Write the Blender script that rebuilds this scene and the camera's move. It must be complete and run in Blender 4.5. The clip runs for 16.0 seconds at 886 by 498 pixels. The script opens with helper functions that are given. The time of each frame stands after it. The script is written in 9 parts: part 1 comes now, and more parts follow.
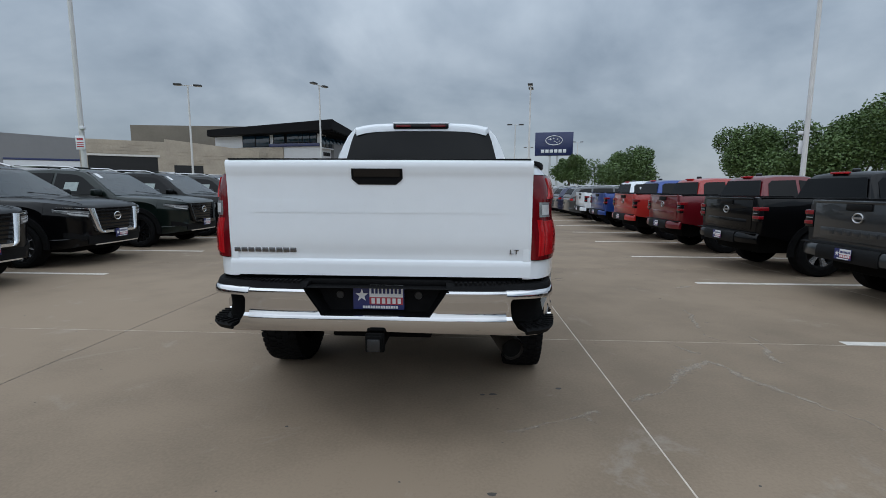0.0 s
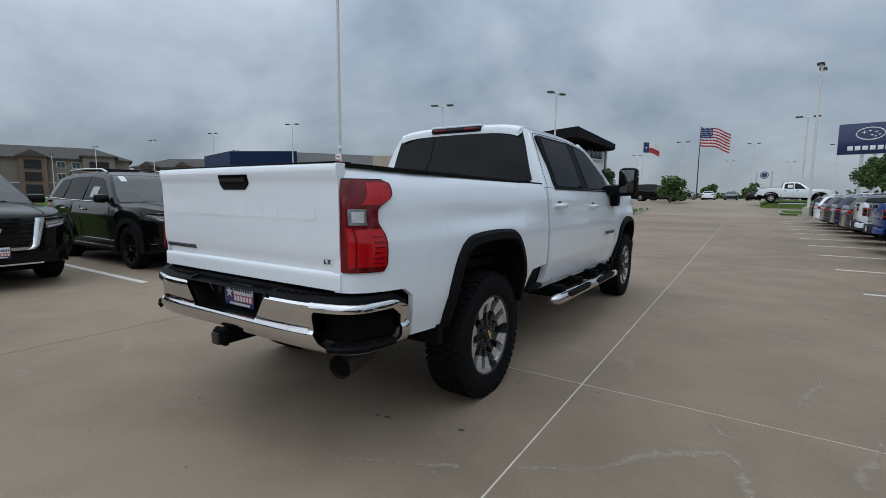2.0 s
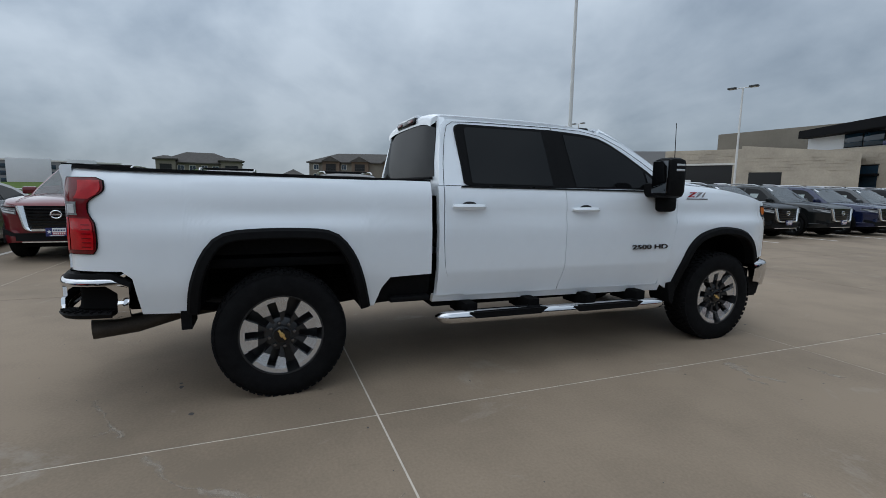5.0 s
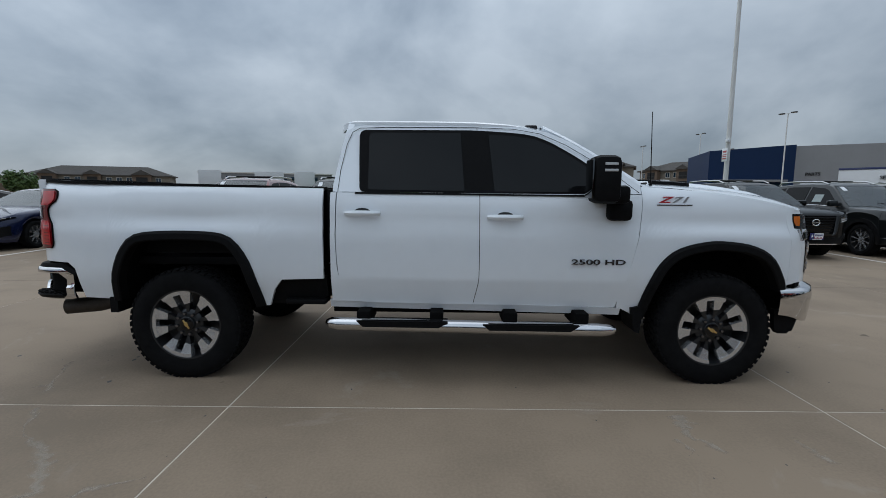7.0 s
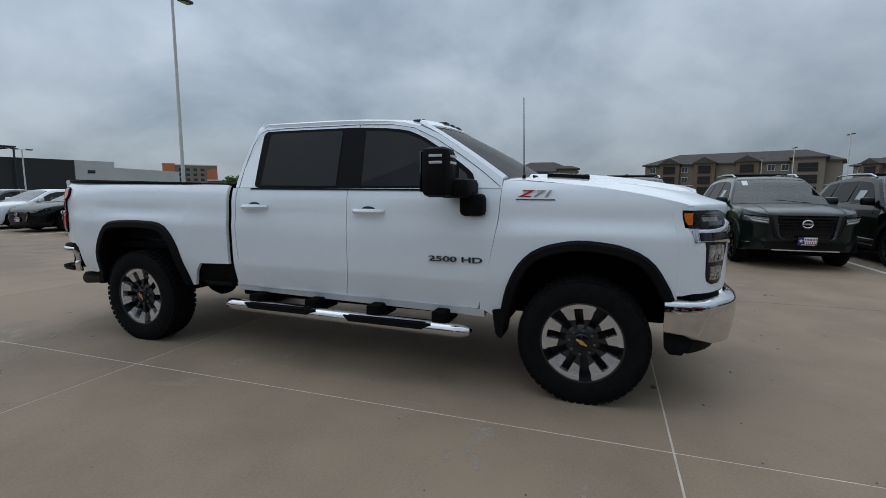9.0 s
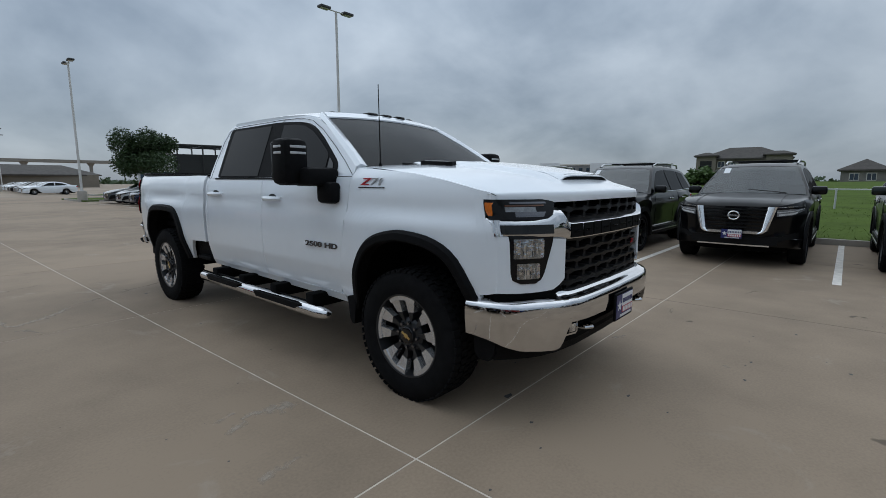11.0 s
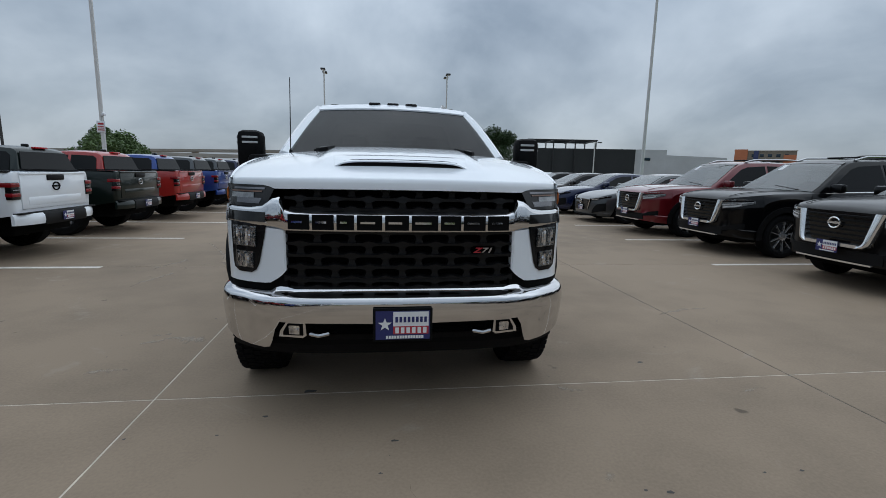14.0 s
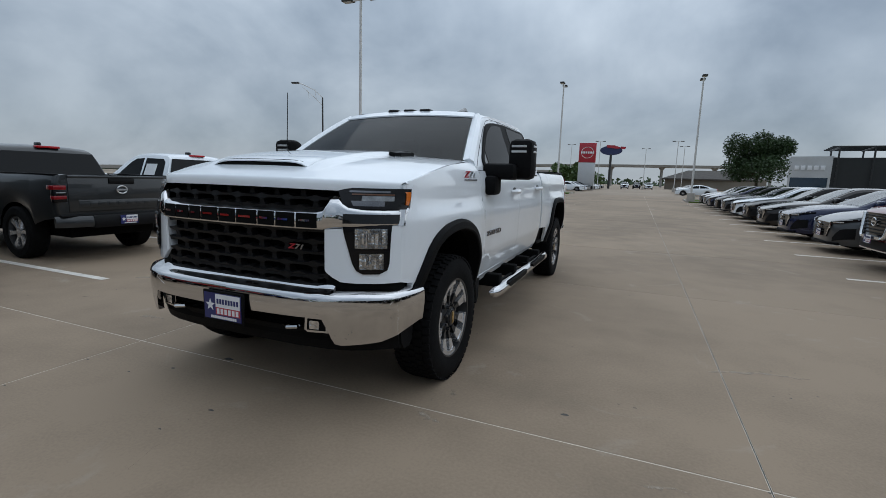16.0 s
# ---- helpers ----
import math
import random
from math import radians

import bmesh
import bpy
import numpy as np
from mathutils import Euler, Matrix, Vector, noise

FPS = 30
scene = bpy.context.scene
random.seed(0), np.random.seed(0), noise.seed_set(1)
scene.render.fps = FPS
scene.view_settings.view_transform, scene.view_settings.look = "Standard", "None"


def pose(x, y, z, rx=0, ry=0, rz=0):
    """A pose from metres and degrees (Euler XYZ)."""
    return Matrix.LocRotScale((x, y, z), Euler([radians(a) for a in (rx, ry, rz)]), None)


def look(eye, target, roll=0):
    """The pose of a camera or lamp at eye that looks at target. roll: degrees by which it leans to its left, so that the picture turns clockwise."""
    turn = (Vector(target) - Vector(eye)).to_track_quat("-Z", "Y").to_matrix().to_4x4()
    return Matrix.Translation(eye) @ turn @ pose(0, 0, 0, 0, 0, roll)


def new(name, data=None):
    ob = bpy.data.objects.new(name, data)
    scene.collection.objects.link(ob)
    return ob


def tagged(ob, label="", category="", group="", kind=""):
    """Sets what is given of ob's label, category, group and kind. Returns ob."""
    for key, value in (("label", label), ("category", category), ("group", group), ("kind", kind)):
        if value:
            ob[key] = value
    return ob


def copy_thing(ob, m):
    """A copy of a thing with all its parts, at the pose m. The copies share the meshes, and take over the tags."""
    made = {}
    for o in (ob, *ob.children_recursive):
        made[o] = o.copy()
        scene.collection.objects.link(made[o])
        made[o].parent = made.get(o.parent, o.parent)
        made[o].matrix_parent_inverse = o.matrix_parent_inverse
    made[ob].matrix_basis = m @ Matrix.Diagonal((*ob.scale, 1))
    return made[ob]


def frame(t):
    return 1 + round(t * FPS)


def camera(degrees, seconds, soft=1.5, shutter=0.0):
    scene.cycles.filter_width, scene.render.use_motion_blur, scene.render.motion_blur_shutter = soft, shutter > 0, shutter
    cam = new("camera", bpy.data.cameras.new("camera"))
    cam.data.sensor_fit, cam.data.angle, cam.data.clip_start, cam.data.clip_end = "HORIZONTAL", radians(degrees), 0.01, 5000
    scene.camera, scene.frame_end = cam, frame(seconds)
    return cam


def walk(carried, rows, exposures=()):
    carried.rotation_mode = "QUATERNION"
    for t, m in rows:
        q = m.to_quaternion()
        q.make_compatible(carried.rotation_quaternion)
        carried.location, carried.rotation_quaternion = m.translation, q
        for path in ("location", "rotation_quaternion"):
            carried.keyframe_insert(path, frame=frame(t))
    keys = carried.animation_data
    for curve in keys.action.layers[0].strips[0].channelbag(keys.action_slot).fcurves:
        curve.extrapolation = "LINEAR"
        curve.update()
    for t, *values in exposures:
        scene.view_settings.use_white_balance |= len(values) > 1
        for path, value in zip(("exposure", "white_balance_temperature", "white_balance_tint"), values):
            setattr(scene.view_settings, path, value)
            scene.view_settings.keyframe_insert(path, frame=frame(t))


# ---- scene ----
cam = camera(86.9, 16.0, 0.5)
PATH = [
    (0, (0.471, -2.371, 1.368), (0.372, -0.39, 1.112), 0.3),
    (0.5, (0.992, -2.249, 1.374), (0.621, -0.3, 1.121), 0.3),
    (1, (1.493, -2.045, 1.373), (0.858, -0.165, 1.126), 0.3),
    (1.5, (1.976, -1.79, 1.378), (1.1, -0.008, 1.138), 0.4),
    (2, (2.449, -1.485, 1.37), (1.358, 0.175, 1.139), 0.5),
    (2.5, (2.852, -1.096, 1.369), (1.576, 0.427, 1.141), 0.5),
    (3, (3.221, -0.685, 1.362), (1.786, 0.69, 1.135), 0.5),
    (3.5, (3.551, -0.234, 1.366), (1.976, 0.978, 1.138), 0.3),
    (4, (3.853, 0.219, 1.366), (2.162, 1.262, 1.14), 0.1),
    (4.2, (3.951, 0.409, 1.371), (2.221, 1.385, 1.141), 0.3),
    (6.3, (4.422, 2.572, 1.456), (2.452, 2.811, 1.201), 0.8),
    (6.5, (4.44, 2.784, 1.459), (2.462, 2.942, 1.211), 0.6),
    (7, (4.476, 3.294, 1.442), (2.491, 3.274, 1.201), 0.5),
    (7.5, (4.472, 3.824, 1.418), (2.495, 3.629, 1.184), 0.4),
    (8, (4.426, 4.37, 1.427), (2.473, 4.014, 1.188), 0.2),
    (8.5, (4.317, 4.918, 1.404), (2.398, 4.406, 1.169), 0.2),
    (9, (4.149, 5.438, 1.413), (2.278, 4.776, 1.169), 0.2),
    (9.5, (3.942, 5.96, 1.39), (2.132, 5.143, 1.149), 0.3),
    (10, (3.68, 6.451, 1.402), (1.952, 5.477, 1.147), 0.2),
    (10.2, (3.568, 6.651, 1.403), (1.878, 5.614, 1.139), 0.1),
    (12.3, (1.927, 8.254, 1.385), (0.864, 6.587, 1.081), 0.5),
    (12.5, (1.723, 8.353, 1.395), (0.741, 6.638, 1.085), 0.6),
    (13, (1.194, 8.513, 1.403), (0.429, 6.692, 1.09), 1.0),
    (13.5, (0.659, 8.631, 1.4), (0.133, 6.728, 1.076), 1.1),
    (14, (0.114, 8.653, 1.395), (-0.15, 6.698, 1.066), 1.3),
    (14.5, (-0.436, 8.641, 1.392), (-0.434, 6.669, 1.058), 1.4),
    (15, (-1.0, 8.566, 1.386), (-0.737, 6.61, 1.059), 1.5),
    (15.5, (-1.583, 8.445, 1.383), (-1.064, 6.539, 1.067), 1.5),
    (16, (-2.145, 8.222, 1.371), (-1.38, 6.399, 1.07), 1.8),
]
STOPS = [(0, 0.22), (4.2, 0.22), (6.3, 0.06), (10.2, 0.02), (12.3, 0.06), (16, 0.04)]
walk(cam, [(t, look(eye, target, roll)) for t, eye, target, roll in PATH], STOPS)

# ---- sky and light: an even overcast sky, brighter overhead ----
world = bpy.data.worlds.new("overcast")
scene.world = world
world.use_nodes = True


def sky_nodes(nt):
    nt.nodes.clear()
    N, L = nt.nodes.new, nt.links.new
    out, bg = N("ShaderNodeOutputWorld"), N("ShaderNodeBackground")
    co, sep = N("ShaderNodeTexCoord"), N("ShaderNodeSeparateXYZ")
    L(co.outputs["Generated"], sep.inputs[0])
    # flat cloud layer: x / (z + c), y / (z + c)
    add = N("ShaderNodeMath"); add.operation = "ADD"; add.inputs[1].default_value = 0.6
    ab = N("ShaderNodeMath"); ab.operation = "MAXIMUM"; ab.inputs[1].default_value = 0.0
    L(sep.outputs[2], ab.inputs[0]); L(ab.outputs[0], add.inputs[0])
    comb = N("ShaderNodeCombineXYZ")
    for i in (0, 1):
        d = N("ShaderNodeMath"); d.operation = "DIVIDE"
        L(sep.outputs[i], d.inputs[0]); L(add.outputs[0], d.inputs[1]); L(d.outputs[0], comb.inputs[i])
    big, fine = N("ShaderNodeTexNoise"), N("ShaderNodeTexNoise")
    big.inputs["Scale"].default_value, big.inputs["Detail"].default_value, big.inputs["Roughness"].default_value = 1.9, 6.0, 0.52
    big.inputs["Distortion"].default_value = 0.5
    fine.inputs["Scale"].default_value, fine.inputs["Detail"].default_value = 5.5, 6.0
    L(comb.outputs[0], big.inputs["Vector"]); L(comb.outputs[0], fine.inputs["Vector"])
    mixn = N("ShaderNodeMath"); mixn.operation = "MULTIPLY_ADD"; mixn.inputs[1].default_value = 0.36
    L(fine.outputs[0], mixn.inputs[0]); L(big.outputs[0], mixn.inputs[2])
    ramp = N("ShaderNodeValToRGB")
    r = ramp.color_ramp
    r.elements[0].position, r.elements[0].color = 0.46, SKY_DARK
    r.elements[1].position, r.elements[1].color = 0.84, SKY_LIGHT
    r.elements.new(0.62).color = SKY_MID
    L(mixn.outputs[0], ramp.inputs[0])
    # brightness by height over the horizon
    hgt = N("ShaderNodeMapRange")
    hgt.interpolation_type = "SMOOTHSTEP"
    hgt.inputs["From Min"].default_value, hgt.inputs["From Max"].default_value = 0.0, 0.85
    hgt.inputs["To Min"].default_value, hgt.inputs["To Max"].default_value = SKY_LOW, SKY_HIGH
    L(ab.outputs[0], hgt.inputs["Value"])
    # heavier cloud to the north
    north = N("ShaderNodeMapRange")
    north.inputs["From Min"].default_value, north.inputs["From Max"].default_value = -1.0, 1.0
    north.inputs["To Min"].default_value, north.inputs["To Max"].default_value = 1.06, 0.82
    L(sep.outputs[1], north.inputs["Value"])
    level = N("ShaderNodeMath"); level.operation = "MULTIPLY"
    L(hgt.outputs[0], level.inputs[0]); L(north.outputs[0], level.inputs[1])
    mul = N("ShaderNodeMix"); mul.data_type = "RGBA"; mul.blend_type = "MULTIPLY"; mul.inputs[0].default_value = 1.0
    L(ramp.outputs[0], mul.inputs[6]); L(level.outputs[0], mul.inputs[7])
    # clear-sky tint seen through the thin cloud
    sky = N("ShaderNodeTexSky")
    sky.sky_type, sky.sun_disc = "NISHITA", False
    sky.sun_elevation, sky.sun_rotation = radians(58), radians(200)
    dim = N("ShaderNodeMix"); dim.data_type = "RGBA"; dim.blend_type = "MULTIPLY"; dim.inputs[0].default_value = 1.0
    dim.inputs[7].default_value = (0.09, 0.09, 0.09, 1)
    L(sky.outputs[0], dim.inputs[6])
    both = N("ShaderNodeMix"); both.data_type = "RGBA"; both.inputs[0].default_value = 0.88
    L(dim.outputs[2], both.inputs[6]); L(mul.outputs[2], both.inputs[7])
    L(both.outputs[2], bg.inputs[0]); bg.inputs[1].default_value = 1.0
    L(bg.outputs[0], out.inputs[0])


SKY_DARK, SKY_MID, SKY_LIGHT = (0.223, 0.280, 0.350, 1), (0.331, 0.398, 0.476, 1), (0.485, 0.560, 0.642, 1)
SKY_LOW, SKY_HIGH = 0.82, 2.05
sky_nodes(world.node_tree)
sun = new("sun", bpy.data.lights.new("sun", "SUN"))
sun.data.energy, sun.data.angle, sun.data.color = 0.84, radians(120), (0.95, 0.98, 1.0)
sun.matrix_world = look((-16, -18, 34), (0, 3, 0))


# ---- materials ----
def material(name, col, rough=0.5, metal=0.0, coat=0.0, scale=0.0, vary=0.0, bump=0.0, bscale=None, detail=5.0, rvary=0.0, random_tint=0.0, dark=None, spec=0.5):
    """A Principled material: two scales of noise vary its colour, a third gives relief."""
    m = bpy.data.materials.new(name)
    m.use_nodes = True
    nt = m.node_tree
    N, L, p = nt.nodes.new, nt.links.new, nt.nodes["Principled BSDF"]
    p.inputs["Base Color"].default_value = (*col, 1)
    p.inputs["Roughness"].default_value, p.inputs["Metallic"].default_value = rough, metal
    p.inputs["Coat Weight"].default_value, p.inputs["Coat Roughness"].default_value = coat, 0.025
    p.inputs["Specular IOR Level"].default_value = spec
    if scale:
        co = N("ShaderNodeTexCoord")
        a, b = N("ShaderNodeTexNoise"), N("ShaderNodeTexNoise")
        a.inputs["Scale"].default_value, a.inputs["Detail"].default_value = scale, detail
        b.inputs["Scale"].default_value, b.inputs["Detail"].default_value = scale * 9.0, 3.0
        for n in (a, b):
            L(co.outputs["Object"], n.inputs["Vector"])
        s = N("ShaderNodeMath"); s.operation = "MULTIPLY_ADD"; s.inputs[1].default_value = 0.45
        L(b.outputs[0], s.inputs[0]); L(a.outputs[0], s.inputs[2])
        ramp = N("ShaderNodeValToRGB")
        ramp.color_ramp.elements[0].position, ramp.color_ramp.elements[1].position = 0.45, 1.0
        lo = dark or tuple(c * (1 - vary) for c in col)
        ramp.color_ramp.elements[0].color = (*lo, 1)
        ramp.color_ramp.elements[1].color = (*(min(1, c * (1 + vary)) for c in col), 1)
        L(s.outputs[0], ramp.inputs[0])
        last = ramp.outputs[0]
        if random_tint:
            info = N("ShaderNodeObjectInfo")
            mr = N("ShaderNodeMapRange")
            mr.inputs["To Min"].default_value, mr.inputs["To Max"].default_value = 1 - random_tint, 1 + random_tint
            L(info.outputs["Random"], mr.inputs["Value"])
            mx = N("ShaderNodeMix"); mx.data_type = "RGBA"; mx.blend_type = "MULTIPLY"; mx.inputs[0].default_value = 1
            L(last, mx.inputs[6]); L(mr.outputs[0], mx.inputs[7])
            last = mx.outputs[2]
        L(last, p.inputs["Base Color"])
        if rvary:
            mr = N("ShaderNodeMapRange")
            mr.inputs["To Min"].default_value, mr.inputs["To Max"].default_value = max(0.02, rough - rvary), min(1, rough + rvary)
            L(a.outputs[0], mr.inputs["Value"]); L(mr.outputs[0], p.inputs["Roughness"])
        if bump:
            n = N("ShaderNodeTexNoise")
            n.inputs["Scale"].default_value, n.inputs["Detail"].default_value = bscale or scale * 25, 4.0
            L(co.outputs["Object"], n.inputs["Vector"])
            bp = N("ShaderNodeBump")
            bp.inputs["Strength"].default_value, bp.inputs["Distance"].default_value = bump, 0.01
            L(n.outputs[0], bp.inputs["Height"]); L(bp.outputs[0], p.inputs["Normal"])
    return m


def paint(name, col, metal=0.0, rough=0.3, coat=0.9):
    return material(name, col, rough, metal, coat, 1.2, 0.025, rvary=0.015, spec=0.3)


def glass(name, tint, gloss=0.03, see=0.25, face=0.036, edge=0.95):
    """Window glass: reflection by Fresnel over tinted clear glass."""
    m = bpy.data.materials.new(name)
    m.use_nodes = True
    nt = m.node_tree
    nt.nodes.clear()
    N, L = nt.nodes.new, nt.links.new
    out, mix, fr = N("ShaderNodeOutputMaterial"), N("ShaderNodeMixShader"), N("ShaderNodeLayerWeight")
    gl, tr, df, inner = N("ShaderNodeBsdfGlossy"), N("ShaderNodeBsdfTransparent"), N("ShaderNodeBsdfDiffuse"), N("ShaderNodeMixShader")
    fr.inputs[0].default_value = 0.5
    pw, fl = N("ShaderNodeMath"), N("ShaderNodeMath")
    pw.operation, fl.operation = "POWER", "MULTIPLY_ADD"
    pw.inputs[1].default_value, fl.inputs[1].default_value, fl.inputs[2].default_value = 4.0, edge, face
    L(fr.outputs["Facing"], pw.inputs[0]); L(pw.outputs[0], fl.inputs[0])
    gl.inputs["Roughness"].default_value = gloss
    tr.inputs[0].default_value = (*tint, 1)
    df.inputs[0].default_value = (0.006, 0.0065, 0.007, 1)
    inner.inputs[0].default_value = see
    L(df.outputs[0], inner.inputs[1]); L(tr.outputs[0], inner.inputs[2])
    L(fl.outputs[0], mix.inputs[0]); L(inner.outputs[0], mix.inputs[1]); L(gl.outputs[0], mix.inputs[2])
    L(mix.outputs[0], out.inputs[0])
    return m


def emissive_free_lens(name, col, rough=0.1):
    m = material(name, col, rough, 0.0, 0.3, 14.0, 0.25, bump=0.06, bscale=60.0, spec=0.3)
    return m


M_WHITE = paint("white_paint", (0.785, 0.82, 0.855), 0.0, 0.26)
M_BLACKPAINT = material("black_paint", (0.0022, 0.0022, 0.0027), 0.3, 0, 0.42, 1.2, 0.05, spec=0.06)
M_REDPAINT = paint("red_paint", (0.13, 0.005, 0.010), 0.25, 0.28)
M_BRIGHTRED = paint("bright_red_paint", (0.36, 0.022, 0.018), 0.0, 0.28)
M_GREENPAINT = paint("dark_green_paint", (0.005, 0.011, 0.009), 0.3, 0.28, 0.45)
M_GREYPAINT = paint("grey_paint", (0.06, 0.064, 0.068), 0.45, 0.3)
M_CHARCOAL = paint("charcoal_paint", (0.009, 0.0105, 0.011), 0.2, 0.3, 0.45)
M_IRONPAINT = paint("iron_grey_paint", (0.030, 0.032, 0.034), 0.3, 0.3, 0.6)
M_SILVERPAINT = paint("silver_paint", (0.34, 0.35, 0.36), 0.5, 0.3)
M_BLUEPAINT = paint("blue_paint", (0.012, 0.05, 0.24), 0.3, 0.28)
M_NAVYPAINT = paint("navy_paint", (0.006, 0.012, 0.05), 0.3, 0.26)
M_BROWNPAINT = paint("brown_black_paint", (0.016, 0.012, 0.011), 0.3, 0.28)
M_CHROME = material("chrome", (0.63, 0.63, 0.64), 0.06, 1.0, 0, 3.0, 0.04, rvary=0.03)
M_BRIGHT = material("bright_plated_trim", (0.78, 0.79, 0.80), 0.14, 0.9, 0.2, 3.0, 0.05)
M_LAMPGREY = material("clear_lamp_cover", (0.22, 0.23, 0.24), 0.12, 0.3, 0.6, 24.0, 0.5, bump=0.3, bscale=40.0)
M_SATIN = material("satin_metal", (0.55, 0.55, 0.56), 0.28, 1.0, 0, 8.0, 0.08)
M_MACHINED = material("machined_aluminium", (0.62, 0.62, 0.63), 0.26, 0.75, 0, 20.0, 0.06)
M_DARKMETAL = material("dark_grey_metal", (0.028, 0.029, 0.031), 0.38, 0.5, 0.2, 12.0, 0.15)
M_PLASTIC = material("black_plastic", (0.006, 0.006, 0.0065), 0.62, 0, 0, 30.0, 0.25, bump=0.15, bscale=400.0, spec=0.08)
M_GRILLE = material("grille_plastic", (0.007, 0.007, 0.0075), 0.5, 0, 0, 30.0, 0.2, spec=0.22)
M_GLOSSBLACK = material("gloss_black", (0.004, 0.004, 0.0045), 0.12, 0, 0.3, 8.0, 0.1, spec=0.3)
M_RUBBER = material("tyre_rubber", (0.008, 0.008, 0.0085), 0.85, 0, 0, 18.0, 0.3, bump=0.25, bscale=220.0, spec=0.07)
M_UNDER = material("underbody_black", (0.004, 0.004, 0.004), 0.9, 0, 0, 6.0, 0.3, spec=0.08)
M_SEAM = material("seam_black", (0.003, 0.003, 0.003), 0.8, spec=0.1)
M_TINT = glass("tinted_glass", (0.10, 0.11, 0.12), 0.012, 0.0, 0.022, 0.3)
M_SCREEN = glass("windscreen_glass", (0.50, 0.57, 0.57), 0.006, 0.72, 0.085, 0.9)
M_TRUCKSCREEN = glass("shaded_windscreen_glass", (0.30, 0.34, 0.33), 0.006, 0.62, 0.03, 0.30)
M_REDLENS = emissive_free_lens("red_lens", (0.42, 0.006, 0.010))
M_TAILRED = emissive_free_lens("tail_red_lens", (0.20, 0.006, 0.010))
M_DARKRED = emissive_free_lens("dark_red_lens", (0.13, 0.003, 0.006))
M_DARKAMBER = material("dark_amber_lens", (0.10, 0.035, 0.012), 0.2, 0, 0.2, 20.0, 0.4)
M_AMBER = emissive_free_lens("amber_lens", (0.65, 0.16, 0.02))
M_CLEAR = emissive_free_lens("clear_lens", (0.50, 0.51, 0.52), 0.08)
M_SMOKED = material("smoked_lens", (0.005, 0.005, 0.006), 0.2, 0, 0.15, 14.0, 0.3, spec=0.2)
M_DARKGLASS = glass("dark_side_glass", (0.05, 0.05, 0.05), 0.008, 0.0, 0.02, 0.28)
M_CLAD = material("cladding_black", (0.005, 0.005, 0.0055), 0.55, 0, 0, 12.0, 0.2, spec=0.15)
M_REFLECT = material("lamp_reflector", (0.72, 0.73, 0.75), 0.10, 0.95, 0.3, 30.0, 0.6, bump=1.0, bscale=32.0)
M_REFLECTDIM = material("dim_lamp_reflector", (0.34, 0.35, 0.36), 0.12, 0.9, 0.5, 30.0, 0.7, bump=1.0, bscale=26.0)
M_MIRROR = material("mirror_glass", (0.09, 0.095, 0.10), 0.015, 1.0)
M_INTERIOR = material("dark_interior", (0.018, 0.018, 0.019), 0.8, 0, 0, 5.0, 0.25)
M_PAPER = material("white_paper", (0.72, 0.73, 0.74), 0.7, 0, 0, 4.0, 0.05)
# M_PAPER again, with the dimming and green of tinted glass in its colour
M_SHADEDPAPER = material("paper_dimmed_as_by_glass", (0.30, 0.35, 0.34), 0.5, 0, 0.3, 12.0, 0.15)
M_GOLD = material("gold_badge", (0.66, 0.44, 0.16), 0.25, 0.7, 0.5)
M_BADGE = material("dark_chrome_badge", (0.16, 0.16, 0.17), 0.22, 0.9)
M_REDBADGE = material("red_badge", (0.42, 0.02, 0.03), 0.35)
M_PLATEBLUE = material("plate_blue", (0.012, 0.019, 0.12), 0.4, 0, 0.3, 10.0, 0.06)
M_PLATERED = material("plate_red", (0.42, 0.03, 0.05), 0.4, 0, 0.3, 10.0, 0.06)
M_PLATEWHITE = material("plate_white", (0.75, 0.75, 0.76), 0.4, 0, 0.3, 10.0, 0.04)
M_EXHAUST = material("dull_steel", (0.065, 0.056, 0.048), 0.6, 0.6, 0, 9.0, 0.3)


# ---- mesh helpers ----
def curve(pts):
    """A smooth curve through (a, value) pairs that does not overshoot."""
    xs, vs = np.array([p[0] for p in pts], float), np.array([p[1] for p in pts], float)
    d = np.diff(vs) / np.diff(xs)
    m = np.zeros(len(xs))
    if len(xs) > 2:
        for i in range(1, len(xs) - 1):
            m[i] = 0.0 if d[i - 1] * d[i] <= 0 else 2 * d[i - 1] * d[i] / (d[i - 1] + d[i])
    m[0], m[-1] = d[0], d[-1]

    def f(a):
        a = min(max(a, xs[0]), xs[-1])
        i = min(int(np.searchsorted(xs, a, side="right")) - 1, len(xs) - 2)
        i = max(i, 0)
        h = xs[i + 1] - xs[i]
        t = (a - xs[i]) / h
        return float((2 * t**3 - 3 * t**2 + 1) * vs[i] + (t**3 - 2 * t**2 + t) * h * m[i] + (3 * t**2 - 2 * t**3) * vs[i + 1] + (t**3 - t**2) * h * m[i + 1])

    return f


def broken(pts):
    """A broken line through (a, value) pairs."""
    xs, vs = [p[0] for p in pts], [p[1] for p in pts]
    return lambda a: float(np.interp(a, xs, vs))


def link(name, bm, mat, parent=None, angle=32.0, flip=True):
    if flip:
        bmesh.ops.recalc_face_normals(bm, faces=bm.faces)
    me = bpy.data.meshes.new(name)
    bm.to_mesh(me)
    bm.free()
    me.polygons.foreach_set("use_smooth", [True] * len(me.polygons))
    me.set_sharp_from_angle(angle=radians(angle))
    me.materials.append(mat)
    ob = new(name, me)
    if parent:
        ob.parent = parent
    return ob


